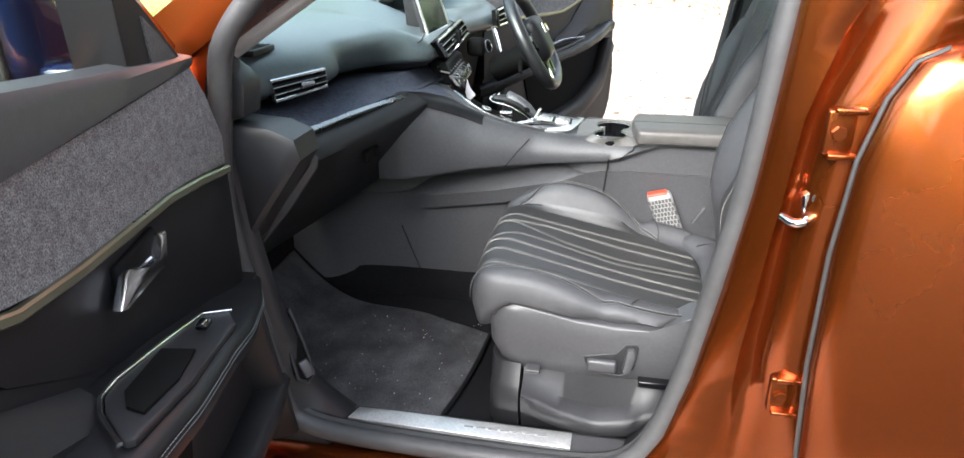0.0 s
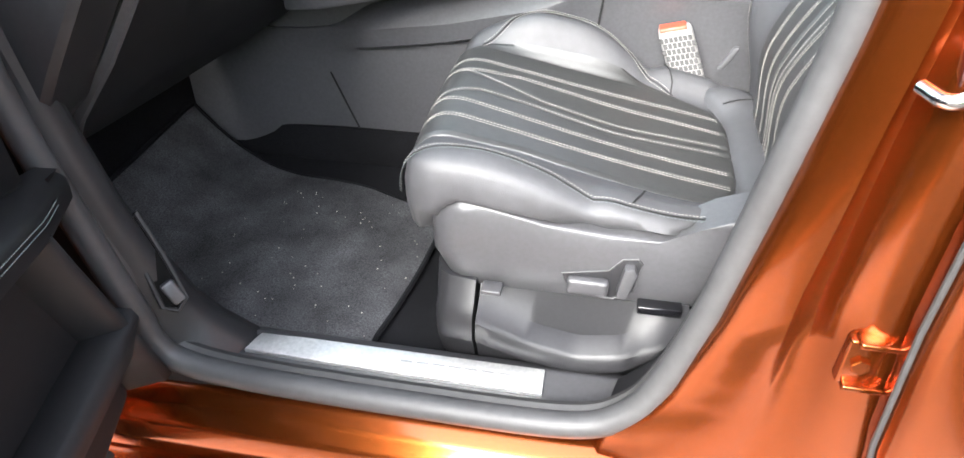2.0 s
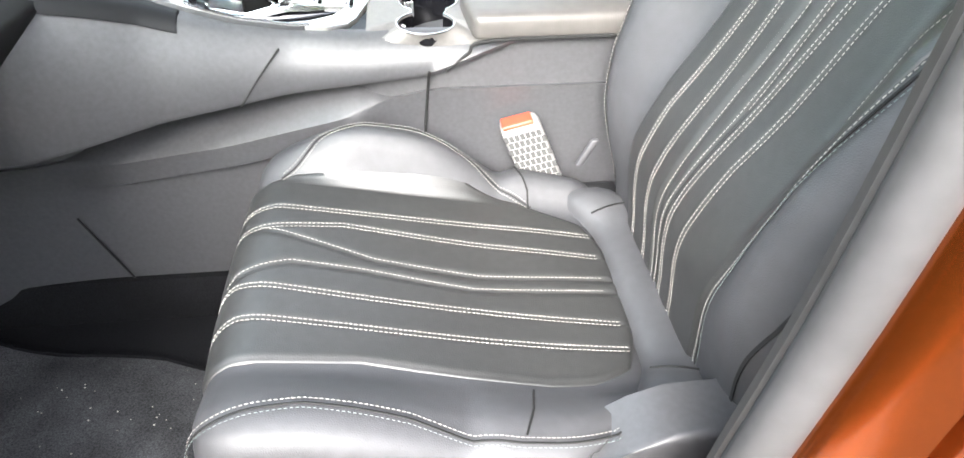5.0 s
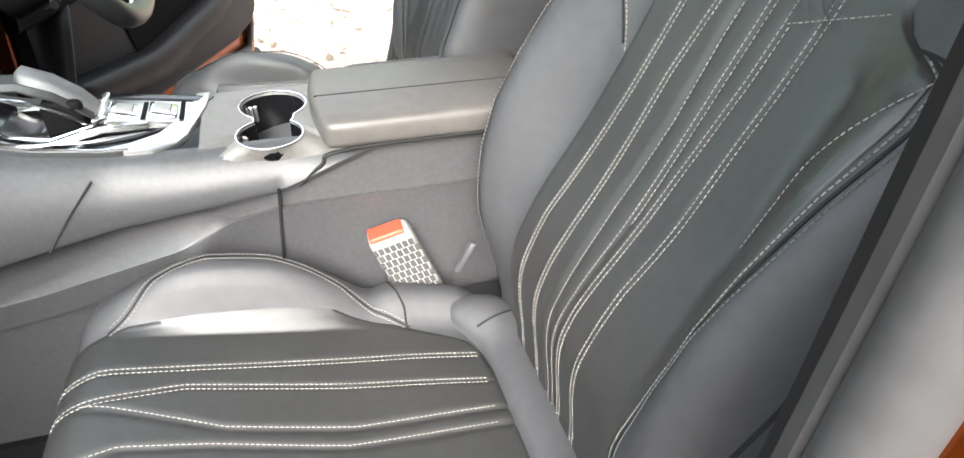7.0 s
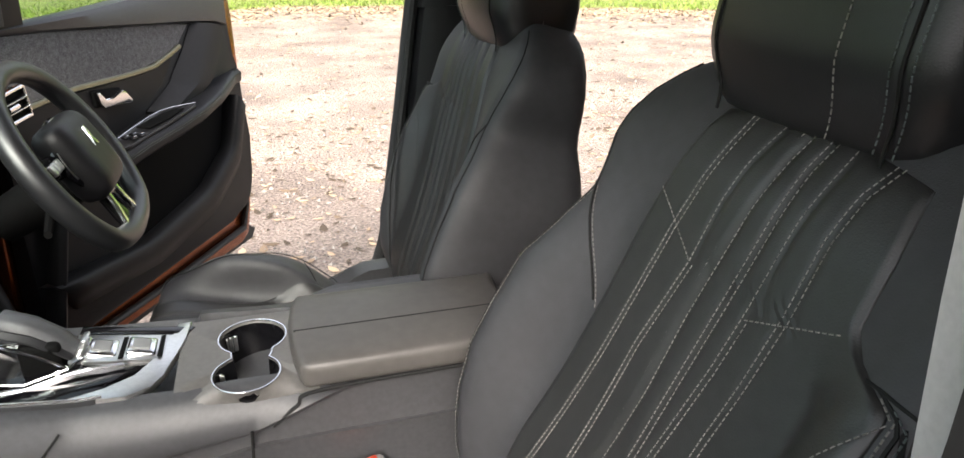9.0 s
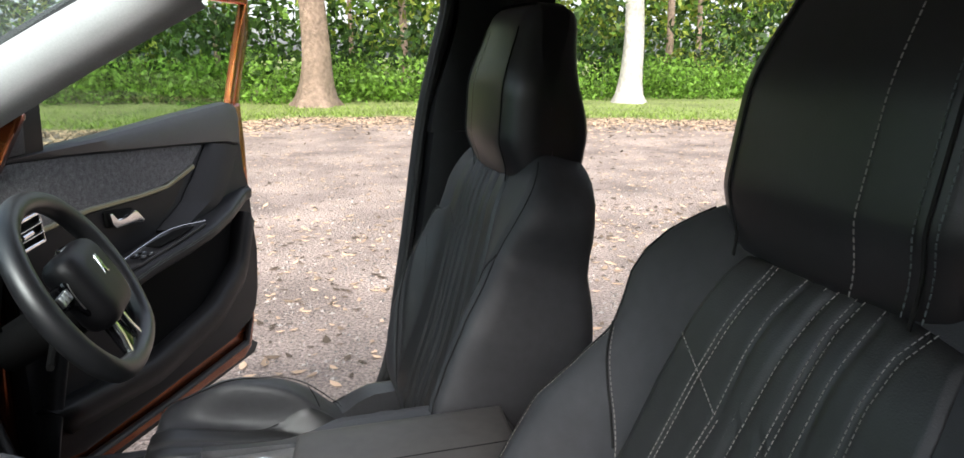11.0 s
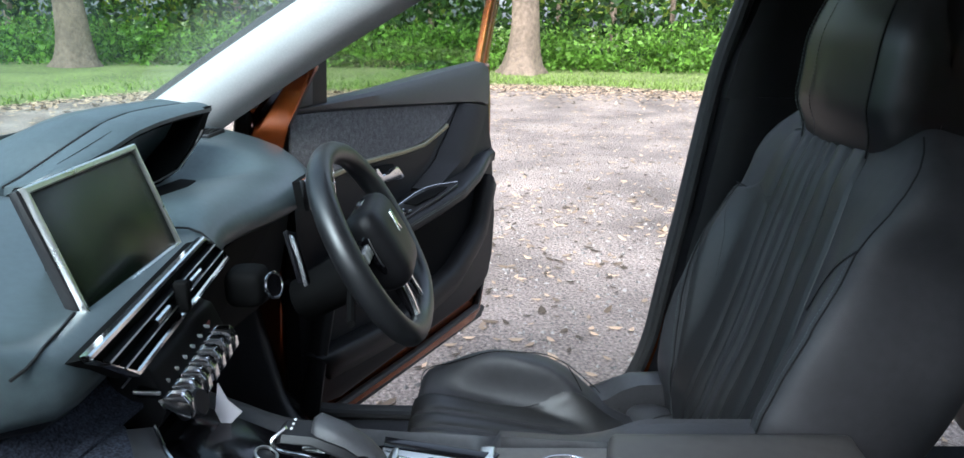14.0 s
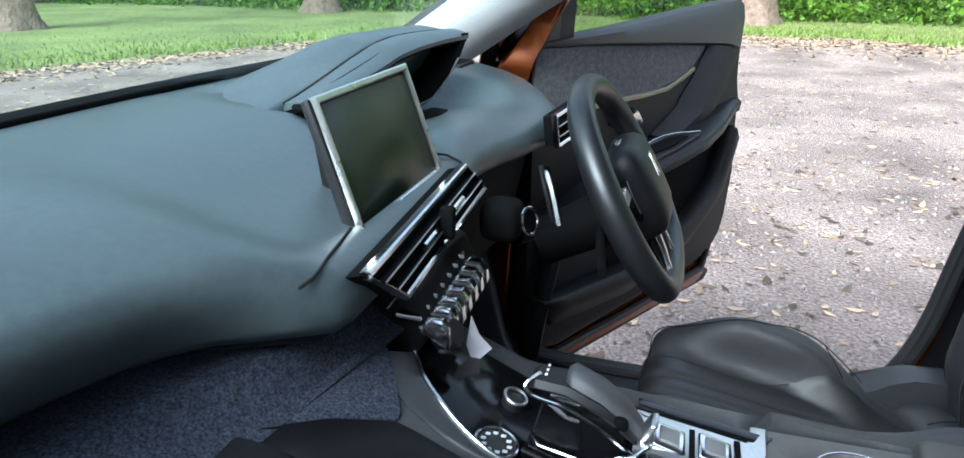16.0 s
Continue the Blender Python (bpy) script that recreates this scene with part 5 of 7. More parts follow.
for k in range(24):
    y = 1.085 + k * (1.80 - 1.085) / 23
    a = lerp(y, (1.085, 1.62, 1.80), (shelf_edge(1.11), -0.487, -0.455))
    b = crease(y) - 0.06
    b = min(b, a - 0.02)
    d = 0.012 * ease((y - 1.50) / 0.07)
    rings.append([(a, y, 1.002 - d), (a - 0.01, y, 1.008 - 1.3 * d), ((a + b) / 2, y, 1.014 - 0.8 * d), (b, y, 1.030), (b - 0.12, y, 1.032), (b - 0.12, y, 0.99), (a, y, 0.985)])
part("fabric_shelf", loft(rings), SHELF_FABRIC, dash, "melange fabric shelf, shade put into its colour")
edge_line = [(shelf_edge(y) + 0.006, y, 1.004 - 0.012 * ease((y - 1.3) / 0.3)) for y in (1.13, 1.2, 1.3, 1.4, 1.5, 1.555)]
part("metal_edge", strip(edge_line, 0.013, 0.008, (0.55, 0, 0.83)), SATIN_DARK, dash, "polished metal trim strip")
part("edge_end", rbox(-0.575, 1.118, 1.003, 0.012, 0.008, 0.006, 0.003), SATIN_DARK, dash)
# glove box
gb = []
for k in range(13):
    y = 1.125 + k * (1.585 - 1.125) / 12
    a = shelf_edge(y) + 0.012
    gb.append([(a + d, y + 0.10 * (y - 1.125) / 0.46 * ease((0.99 - z) / 0.10), z) for d, z in ((-0.02, 0.996), (0.0, 0.992), (0.030, 0.970), (0.033, 0.960), (-0.035, 0.866), (-0.105, 0.783), (-0.135, 0.735), (-0.20, 0.715), (-0.36, 0.72), (-0.36, 0.996))])
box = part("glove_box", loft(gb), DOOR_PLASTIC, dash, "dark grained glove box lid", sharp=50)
part("lid_band", strip([(shelf_edge(1.12) + d, 1.121, z) for d, z in ((0.018, 0.998), (0.050, 0.966), (0.046, 0.955), (-0.018, 0.868), (-0.090, 0.784), (-0.12, 0.737))], 0.018, 0.016, (0.5, -0.85, 0.2)), PLASTIC_MID, box, "grey edge band")
part("lid_pull", join(rbox(-0.512, 1.37, 0.905, 0.006, 0.034, 0.013, 0.005), rbox(-0.507, 1.388, 0.905, 0.006, 0.014, 0.011, 0.004)), BLACK, box, "recessed lid pull")
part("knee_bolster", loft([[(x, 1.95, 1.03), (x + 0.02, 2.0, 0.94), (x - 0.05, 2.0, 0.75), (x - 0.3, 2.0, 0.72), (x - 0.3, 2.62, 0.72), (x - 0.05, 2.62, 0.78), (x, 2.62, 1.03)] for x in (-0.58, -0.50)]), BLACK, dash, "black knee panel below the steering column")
# air vents
def vent(corners, slats, knobs, label):
    """A vent from its corners: top left, top right, bottom right, bottom left."""
    c = [Vector(p) for p in corners]
    nn = (c[1] - c[0]).cross(c[3] - c[0]).normalized()
    if nn.x < 0:
        nn = -nn
    v = part("vent", join(strip(c, 0.007, 0.010, tuple(nn), True)), CHROME, dash, label, sharp=30)
    # black box as the shade behind the slats
    part("vent_shade", ([tuple(p - nn * k) for k in (0.002, 0.02) for p in c], [[0, 1, 2, 3], [7, 6, 5, 4], [0, 4, 5, 1], [1, 5, 6, 2], [2, 6, 7, 3], [3, 7, 4, 0]]), BLACK, v)
    for k in range(slats):
        q = (k + 1) / (slats + 1)
        a, b = c[0].lerp(c[3], q), c[1].lerp(c[2], q)
        part("slat", strip([a + nn * 0.001, b + nn * 0.001], 0.004, 0.010, tuple((c[3] - c[0]).normalized() * 0.3 + nn)), DOOR_BLACK, v)
        part("slat_edge", strip([a + nn * 0.0065, b + nn * 0.0065], 0.0014, 0.0014, tuple(nn)), SATIN, v)
    for q in knobs:
        a = c[0].lerp(c[1], q).lerp(c[3].lerp(c[2], q), 0.5)
        d = (c[1] - c[0]).normalized() * 0.016
        part("vent_tab", strip([a - d + nn * 0.007, a + d + nn * 0.007], 0.008, 0.008, tuple(nn)), CHROME, v)
    return v, c, nn


v, vc, vn = vent([(-0.438, 1.681, 1.101), (-0.441, 1.955, 1.120), (-0.431, 2.002, 1.080), (-0.427, 1.734, 1.058)], 2, (0.34, 0.68), "chrome-rimmed centre air vent")
mid = (vc[0] + vc[1] + vc[2] + vc[3]) / 4 + vn * 0.008
part("hazard_key", rbox(mid.x + 0.004, mid.y, mid.z, 0.008, 0.006, 0.018, 0.004), BLACK, v)
vent([(-0.634, 1.190, 1.091), (-0.579, 1.314, 1.094), (-0.579, 1.318, 1.060), (-0.632, 1.198, 1.052)], 2, (0.6,), "chrome-rimmed side air vent")
vent([(-0.395, 2.285, 1.116), (-0.372, 2.40, 1.125), (-0.368, 2.40, 1.072), (-0.390, 2.290, 1.068)], 2, (0.5,), "chrome-rimmed driver air vent")
for y, x, zd in ((1.212, -0.678, 1.144), (2.45, -0.62, 1.167)):
    g = part("side_defroster", rbox(x, y, zd, 0.030, 0.042, 0.006, 0.003), PLASTIC, dash, "small slotted side defroster")
    for k in range(5):
        part("slot", rbox(x - 0.022 + 0.011 * k, y, zd + 0.0062, 0.0035, 0.034, 0.001, 0.0008), BLACK, g)
def on_dash(y, t):
    xc, bx = crease(y), -0.90 - 0.09 * (1 - ((y - MID) / 0.8) ** 2)
    m = 0.018 * ease((y - 1.60) / 0.12) * ease((2.12 - y) / 0.1)
    z = lerp(t, (0.55, 0.70, 0.80, 0.88, 0.935, 0.975, 0.994), (1.173 - 0.5 * m, 1.164 - 1.6 * m, 1.153 - 2 * m, 1.138 - m * 1.5, 1.120 - m * 0.8, 1.099 - m * 0.2, 1.080))
    return (bx + t * (xc - bx) + 0.0012, y, z + 0.0008)
for line in (((1.760, 0.918), (1.725, 0.929), (1.69, 0.940), (1.67, 0.949), (1.655, 0.957), (1.64, 0.966)), ((1.99, 0.80), (2.005, 0.845), (2.03, 0.885), (2.037, 0.92), (2.036, 0.95), (2.03, 0.985))):
    part("panel_joint", tube([on_dash(*q) for q in line], 0.0016, 6), SEAM, dash)

# touch screen
scr = part("touch_screen", prism([(-0.486, 1.100), (-0.5285, 1.226), (-0.538, 1.223), (-0.500, 1.097)], "y", 1.766, 1.992, 0.006), PLASTIC, dash, "tablet-like touch screen in a satin frame")
part("screen_frame", strip([(-0.4835, 1.7700, 1.101), (-0.5255, 1.7735, 1.2235), (-0.5255, 1.9885, 1.2265), (-0.4835, 1.9885, 1.103)], 0.0085, 0.007, (0.95, 0, 0.32), True), SATIN, scr, "satin metal screen frame")
part("screen_glass", prism([(-0.4825, 1.098), (-0.5235, 1.219), (-0.527, 1.218), (-0.487, 1.098)], "y", 1.774, 1.985, 0.001), SCREEN, scr, "dark switched-off glass")
part("screen_back", prism([(-0.505, 1.085), (-0.542, 1.220), (-0.575, 1.20), (-0.56, 1.08)], "y", 1.84, 1.93, 0.008), DOOR_BLACK, scr)

# instrument hood
def hood_edge(y):
    return (lerp(y, (2.012, 2.03, 2.06, 2.1, 2.2, 2.28, 2.315), (-0.668, -0.645, -0.624, -0.608, -0.582, -0.560, -0.547)), lerp(y, (2.012, 2.03, 2.06, 2.1, 2.15, 2.2, 2.25, 2.315), (1.173, 1.184, 1.195, 1.207, 1.222, 1.2295, 1.2335, 1.236)))
def hood_groove(y):
    return (lerp(y, (1.90, 2.012, 2.035, 2.06, 2.1, 2.15, 2.2, 2.315), (-0.712, -0.712, -0.706, -0.694, -0.668, -0.645, -0.632, -0.592)), lerp(y, (1.90, 2.012, 2.035, 2.06, 2.1, 2.15, 2.2, 2.25, 2.315), (1.150, 1.168, 1.174, 1.186, 1.210, 1.2327, 1.240, 1.242, 1.2417)))
rings, swell = [], []
for k in range(37):
    y = 1.90 + 0.418 * k / 36
    (ex, ez), (gx, gz) = hood_edge(y), hood_groove(y)
    up = 0.006 * ease((y - 2.03) / 0.06)
    swell.append([(gx + 0.003, y, gz - 0.010), (gx, y, gz - 0.001), (gx - 0.006, y, gz + 0.001), (gx - 0.04, y, gz + up), (gx - 0.09, y, gz + up - 0.008 * ease((y - 1.98) / 0.1)), (gx - 0.15, y, 1.155 + (gz - 1.155) * 0.62), (-0.90, y, 1.145 + (gz - 1.145) * 0.15), (-0.90, y, 1.10), (gx - 0.05, y, 1.12)])
for k in range(29):
    y = 2.012 + 0.306 * k / 28
    (ex, ez), (gx, gz) = hood_edge(y), hood_groove(y)
    rise = 0.004 * ease((y - 2.012) / 0.03)
    row = [(ex - 0.001, y, ez - 0.008), (ex, y, ez - 0.002), (ex - 0.005, y, ez + 0.0015)]
    row += [(ex + (gx - ex) * q, y, ez + (gz - ez) * q + rise * math.sin(3.1416 * q)) for q in (0.3, 0.55, 0.8)]
    row += [(gx + 0.006, y, gz + 0.0005), (gx + 0.002, y, gz - 0.012), (ex - 0.03, y, ez - 0.012)]
    rings.append(row)
liner = []
for r in rings:
    a, b = Vector(r[0]), Vector(r[8])
    c = Vector((min(b.x - 0.02, -0.66), b.y, b.z - 0.012))
    liner.append([a + Vector((-0.003, 0, -0.001)), b + Vector((0, 0, -0.003)), c + Vector((0, 0, -0.004)), c + Vector((0, 0, -0.008)), b + Vector((0, 0, -0.007)), a + Vector((-0.003, 0, -0.004))])
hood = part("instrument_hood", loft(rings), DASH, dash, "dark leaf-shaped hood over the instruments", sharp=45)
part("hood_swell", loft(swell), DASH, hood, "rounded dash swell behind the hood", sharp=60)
part("hood_joint", tube([(hood_groove(y)[0] + 0.0025, y, hood_groove(y)[1] - 0.001) for y in (2.014 + 0.03 * k for k in range(11))], 0.0022, 6), SEAM, hood)
part("hood_crease", tube([(hood_edge(y)[0] * 0.6 + hood_groove(y)[0] * 0.4, y, hood_edge(y)[1] * 0.6 + hood_groove(y)[1] * 0.4 + 0.0036) for y in (2.05, 2.07, 2.09, 2.11, 2.13)], [0.0004, 0.0009, 0.0010, 0.0008, 0.0003], 6), SEAM, hood)
# black tube drawn as the shadow under the hood's tip
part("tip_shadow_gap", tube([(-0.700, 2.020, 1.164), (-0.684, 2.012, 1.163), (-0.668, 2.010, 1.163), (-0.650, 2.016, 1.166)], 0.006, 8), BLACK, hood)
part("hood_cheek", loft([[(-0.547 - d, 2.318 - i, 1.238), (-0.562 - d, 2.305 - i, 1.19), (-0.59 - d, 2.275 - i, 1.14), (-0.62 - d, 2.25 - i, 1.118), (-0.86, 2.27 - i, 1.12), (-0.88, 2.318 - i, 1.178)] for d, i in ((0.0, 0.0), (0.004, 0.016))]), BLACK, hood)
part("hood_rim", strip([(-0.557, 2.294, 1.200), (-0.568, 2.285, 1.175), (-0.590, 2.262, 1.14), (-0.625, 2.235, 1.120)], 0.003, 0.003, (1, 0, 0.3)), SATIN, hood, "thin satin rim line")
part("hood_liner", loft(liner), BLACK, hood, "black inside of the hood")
# black block stands for the shade under the hood
part("instrument_bay", prism([(-0.74, 2.10), (-0.675, 2.03), (-0.615, 2.06), (-0.572, 2.14), (-0.562, 2.22), (-0.572, 2.285), (-0.61, 2.30), (-0.80, 2.30), (-0.80, 2.16)], "z", 1.085, 1.118, 0.004), BLACK, hood, "recess below the hood, a black block for its shade")
part("instrument_face", rbox(-0.72, 2.17, 1.155, 0.006, 0.09, 0.04, 0.004), GLOSS, hood, "dark glossy instrument display")

# toggle keys below the centre vent
bank = part("toggle_bank", prism([(-0.49, 1.045), (-0.445, 1.03), (-0.428, 0.985), (-0.445, 0.955), (-0.49, 0.96)], "y", 1.795, 1.980, 0.008), DOOR_BLACK, dash, "black toggle bank")
for k in range(7):
    y = 1.812 + 0.0238 * k
    tg = [(-0.438, 0.998), (-0.430, 1.000), (-0.419, 0.993), (-0.412, 0.982), (-0.409, 0.968), (-0.413, 0.962), (-0.419, 0.972), (-0.432, 0.986)]
    part("toggle_key", moved(prism(tg, "y", y - 0.0075, y + 0.0075, 0.0022), lambda x, yy, z: (x, yy + 0.35 * (x + 0.404) + 0.006 * math.sin(190 * (x + 0.425)), z + 0.010 * (yy - 1.81) / 0.15)), CHROME, bank, "polished silver toggle key")
    part("key_top", moved(rbox(-0.448, y, 1.002, 0.010, 0.0075, 0.005, 0.003), lambda x, yy, z: (x, yy + 0.35 * (x + 0.404), z + 0.010 * (yy - 1.81) / 0.15 - 0.25 * (x + 0.44))), RED_GREY if k == 6 else GLOSS, bank)
    part("key_mark", moved(rbox(-0.446, y - 0.0105, 1.0065, 0.012, 0.0014, 0.002, 0.0008), lambda x, yy, z: (x, yy + 0.35 * (x + 0.404), z + 0.010 * (yy - 1.81) / 0.15 - 0.25 * (x + 0.44))), SATIN, bank)
part("bank_line", strip([(-0.462, 1.772, 1.022), (-0.462, 1.945, 1.034)], 0.0020, 0.002, (0.6, 0, 0.8)), SATIN, bank)
card = single("card", moved(prism([(-0.404, 0.975), (-0.396, 0.950), (-0.383, 0.930), (-0.402, 0.912), (-0.409, 0.940)], "y", 0.0, 0.0014), lambda x, y, z: (x, 1.866 + y + 0.55 * (x + 0.402), z)), PAPER, "white paper card tucked beside the centre stack", "card")

# ---- steering wheel and column ----
wheel = thing("steering_wheel", (-0.23, 2.185, 0.9), "small black leather steering wheel with chrome lower spoke trim", "steering wheel")
WC, rake = Vector((-0.262, 2.205, 1.040)), radians(29)
WY, WU, WN = Vector((0, 1, 0)), Vector((-math.sin(rake), 0, math.cos(rake))), Vector((math.cos(rake), 0, math.sin(rake)))
def wheel_at(a, b, n=0.0):
    return WC + WY * a + WU * b + WN * n
rim = []
for k in range(72):
    q = 2 * math.pi * k / 72
    c, s = math.cos(q), math.sin(q)
    b = 0.165 * s
    if s > 0.8:
        b = 0.165 * (0.8 + (s - 0.8) * 0.75)
    if s < -0.75:
        b = 0.165 * (-0.75 - (-s - 0.75) * 0.55)
    rim.append(wheel_at(0.178 * c, b))
part("rim", tube(rim, [0.0175 + 0.0025 * abs(math.cos(6.28319 * k / 72)) for k in range(72)], 14, True), RIM_LEATHER, wheel, "black leather rim", sharp=80)
part("hub", moved(rbox(0, 0, 0, 0.080, 0.066, 0.030, 0.026, (6, 6, 3)), lambda a, b, n: wheel_at(a * (1.0 - 2.2 * max(0, -b - 0.01)), b * 1.05 - 0.004, n + 0.012 - 0.6 * (a * a + b * b))), DOOR_BLACK, wheel, "dark airbag cover")
part("hub_rim", tube([wheel_at(0.086 * math.cos(q) * (1 - 0.25 * max(0, -math.sin(q))), 0.070 * math.sin(q) - 0.006, 0.006) for q in (i * 0.1309 for i in range(48))], 0.006, 8, True), GLOSS, wheel, "gloss black ring round the airbag cover")
part("hub_line", tube([wheel_at(0.088 * math.cos(q), 0.072 * math.sin(q) - 0.006, 0.0115) for q in (0.6 + i * 0.12 for i in range(24))], 0.0012, 6), SATIN, wheel, "thin satin line")
for sd in (-1, 1):
    part("spoke", moved(rbox(sd * 0.108, 0.008, -0.004, 0.056, 0.020, 0.008, 0.007, (4, 2, 1)), lambda a, b, n: wheel_at(a, b + 0.1 * (abs(a) - 0.06), n)), GLOSS, wheel, "gloss black spoke")
    for j in range(3):
        part("spoke_button", moved(rbox(sd * (0.092 + 0.016 * j), 0.012, 0.006, 0.006, 0.009, 0.004, 0.002), lambda a, b, n: wheel_at(a, b, n)), SATIN, wheel)
part("lower_spoke", moved(rbox(0, -0.098, -0.004, 0.030, 0.055, 0.007, 0.006, (2, 4, 1)), lambda a, b, n: wheel_at(a * (1 + 2 * max(0, -b - 0.07)), b, n)), GLOSS, wheel, "split lower spoke")
for sd in (-1, 1):
    part("spoke_trim", strip([wheel_at(sd * 0.026, -0.062, 0.010), wheel_at(sd * 0.030, -0.10, 0.008), wheel_at(sd * 0.042, -0.128, 0.006)], 0.012, 0.006, tuple(WN)), CHROME, wheel, "chrome spoke trim")
part("badge", moved(join(prism([(1.5 * a, 1.5 * b) for a, b in ((-0.010, -0.014), (-0.004, 0.014), (0.006, 0.016), (0.010, 0.004), (0.003, -0.002), (0.009, -0.015), (0.002, -0.014), (-0.003, -0.004))], "z", 0.0, 0.003, 0.001)), lambda a, b, n: wheel_at(0.8 * a, 0.8 * b + 0.016, n + 0.0405)), CHROME, wheel, "small chrome emblem")
column = thing("steering_column", (-0.35, 2.185, 0.9), "black steering column shroud with stalks and start button", "steering column")
part("shroud", loft([[tuple(WC - WN * d + WY * (w * math.cos(q)) + WU * (h * math.sin(q) - 0.03)) for q in (i * 0.5236 for i in range(12))] for d, w, h in ((0.03, 0.035, 0.035), (0.05, 0.044, 0.042), (0.09, 0.046, 0.040), (0.16, 0.046, 0.036))]), BLACK, column, "black plastic shroud")
part("paddle", strip([(-0.372, 2.098, 1.086), (-0.362, 2.084, 1.060), (-0.346, 2.062, 1.022)], 0.030, 0.006, tuple(WN)), GLOSS, column, "gloss black shift paddle")
part("paddle_edge", strip(smooth_line([(-0.372, 2.089, 1.084), (-0.3645, 2.083, 1.080), (-0.353, 2.068, 1.056), (-0.3395, 2.045, 1.024)], 5), 0.0030, 0.006, tuple(WN)), CHROME, column, "chrome paddle edge")
part("stalk", tube([wheel_at(-0.04, -0.03, -0.06), wheel_at(-0.10, -0.05, -0.06), wheel_at(-0.15, -0.058, -0.055)], [0.006, 0.007, 0.006], 8), BLACK, column, "column stalk")
part("start_pod", moved(rbox(-0.405, 2.000, 1.043, 0.026, 0.026, 0.026, 0.016, (3, 3, 3)), lambda x, y, z: (x, y, z)), BLACK, column, "dark pod beside the column")
part("start_button", disc((-0.372, 1.990, 1.047), (1, -0.35, 0.25), 0.0155, 0.006), GLOSS, column, "round start button")
part("button_ring", ring((-0.367, 1.988, 1.048), (1, -0.35, 0.25), 0.0165, 0.002, 28), CHROME, column, "chrome button ring")

# ---- centre console ----
con = thing("centre_console", (-0.1, MID, 0.40), "dark grey centre console with gloss black and chrome controls", "centre console")
def wing(x):
    return lerp(x, (-0.56, -0.50, -0.44, -0.36, -0.2, 0.0, 0.35), (1.545, 1.547, 1.575, 1.622, 1.672, 1.688, 1.690))
def top_z(x):
    return lerp(x, (-0.56, -0.50, -0.46, -0.40, -0.33, -0.26, -0.19, -0.1, 0.0, 0.06, 0.35), (0.992, 0.988, 0.980, 0.957, 0.925, 0.898, 0.882, 0.873, 0.870, 0.868, 0.868))
def well_y(x):
    return lerp(x, (-0.56, -0.43, -0.40, -0.352, -0.304, -0.2, 0.0), (1.765, 1.765, 1.735, 1.708, 1.703, 1.722, 1.745))


def lip_z(x):
    return lerp(x, (-0.56, -0.47, -0.25, 0.0, 0.02, 0.12, 0.35), (0.78, 0.786, 0.799, 0.815, 0.822, 0.862, 0.864))
rings, low = [], []
for k in range(60):
    x = -0.56 + 0.90 * k / 59
    y, zt, zl = wing(x), top_z(x), lip_z(x)
    far_y = min(2 * MID - y - 0.01, 1.975)
    dep = 0.055 * ease((x + 0.53) / 0.05) * (1 - ease((x + 0.10) / 0.05)) + 0.003 + 0.085 * ease((x + 0.075) / 0.012) * (1 - ease((x - 0.045) / 0.012))
    drop = max(0.9 * dep * (1 - ease((x + 0.24) / 0.06)), 0.05 * (1 - ease((x + 0.10) / 0.03)))
    rings.append([(x, y + 0.03, zl), (x, y + 0.004, zl + 0.002), (x, y, zl + 0.008), (x, y + 0.006, (zl + zt) / 2), (x, y + 0.022, zt - 0.008), (x, y + 0.036, zt), (x, max(y + 0.048, well_y(x) - 0.010), zt), (x, max(y + 0.056, well_y(x)), zt - dep), (x, far_y - 0.074, zt - max(dep, drop)), (x, far_y - 0.052, zt - drop), (x, far_y - 0.032, zt - drop - 0.004), (x, far_y - 0.006, (zl + zt) / 2), (x, far_y, zl + 0.008), (x, far_y - 0.03, zl)])
part("upper_shell", loft(rings), CONSOLE, con, "dark grained console shell", sharp=50)
rings = []
for k in range(50):
    x = -0.88 + 1.25 * k / 49
    y = 1.697 - 0.02 * ease((-0.5 - x) / 0.3)
    zl = lip_z(x) + 0.01
    pad = 0.020 * ease((x + 0.55) / 0.10) * (1 - ease((x + 0.14) / 0.08))
    led = lerp(x, (-0.60, -0.472, -0.30, -0.096, 0.0), (0.690, 0.704, 0.728, 0.772, 0.79))
    rings.append([(x, y, 0.39), (x, y, 0.45), (x, y + 0.008, 0.60), (x, y + 0.008, led - 0.055), (x, y + 0.006 - pad, led - 0.042), (x, y + 0.004 - pad * 1.2, led - 0.004), (x, y + 0.003 - pad * 0.9, led), (x, y + 0.010 + 1.2 * pad, led + 0.034 * pad / 0.020), (x, y + 0.012 + 1.2 * pad, zl), (x, 2 * MID - y - 0.016, zl), (x, 2 * MID - y, 0.70), (x, 2 * MID - y, 0.39)])
part("lower_shell", loft(rings), CONSOLE, con, "dark console side panel with a moulded pad", sharp=40)
for pth in ([(-0.005, 1.6835, 0.826), (-0.008, 1.699, 0.79), (-0.014, 1.700, 0.72), (-0.02, 1.703, 0.62)],):
    part("panel_joint", strip(smooth_line(pth, 6), 0.004, 0.004, (0, -1, 0)), SEAM, con)
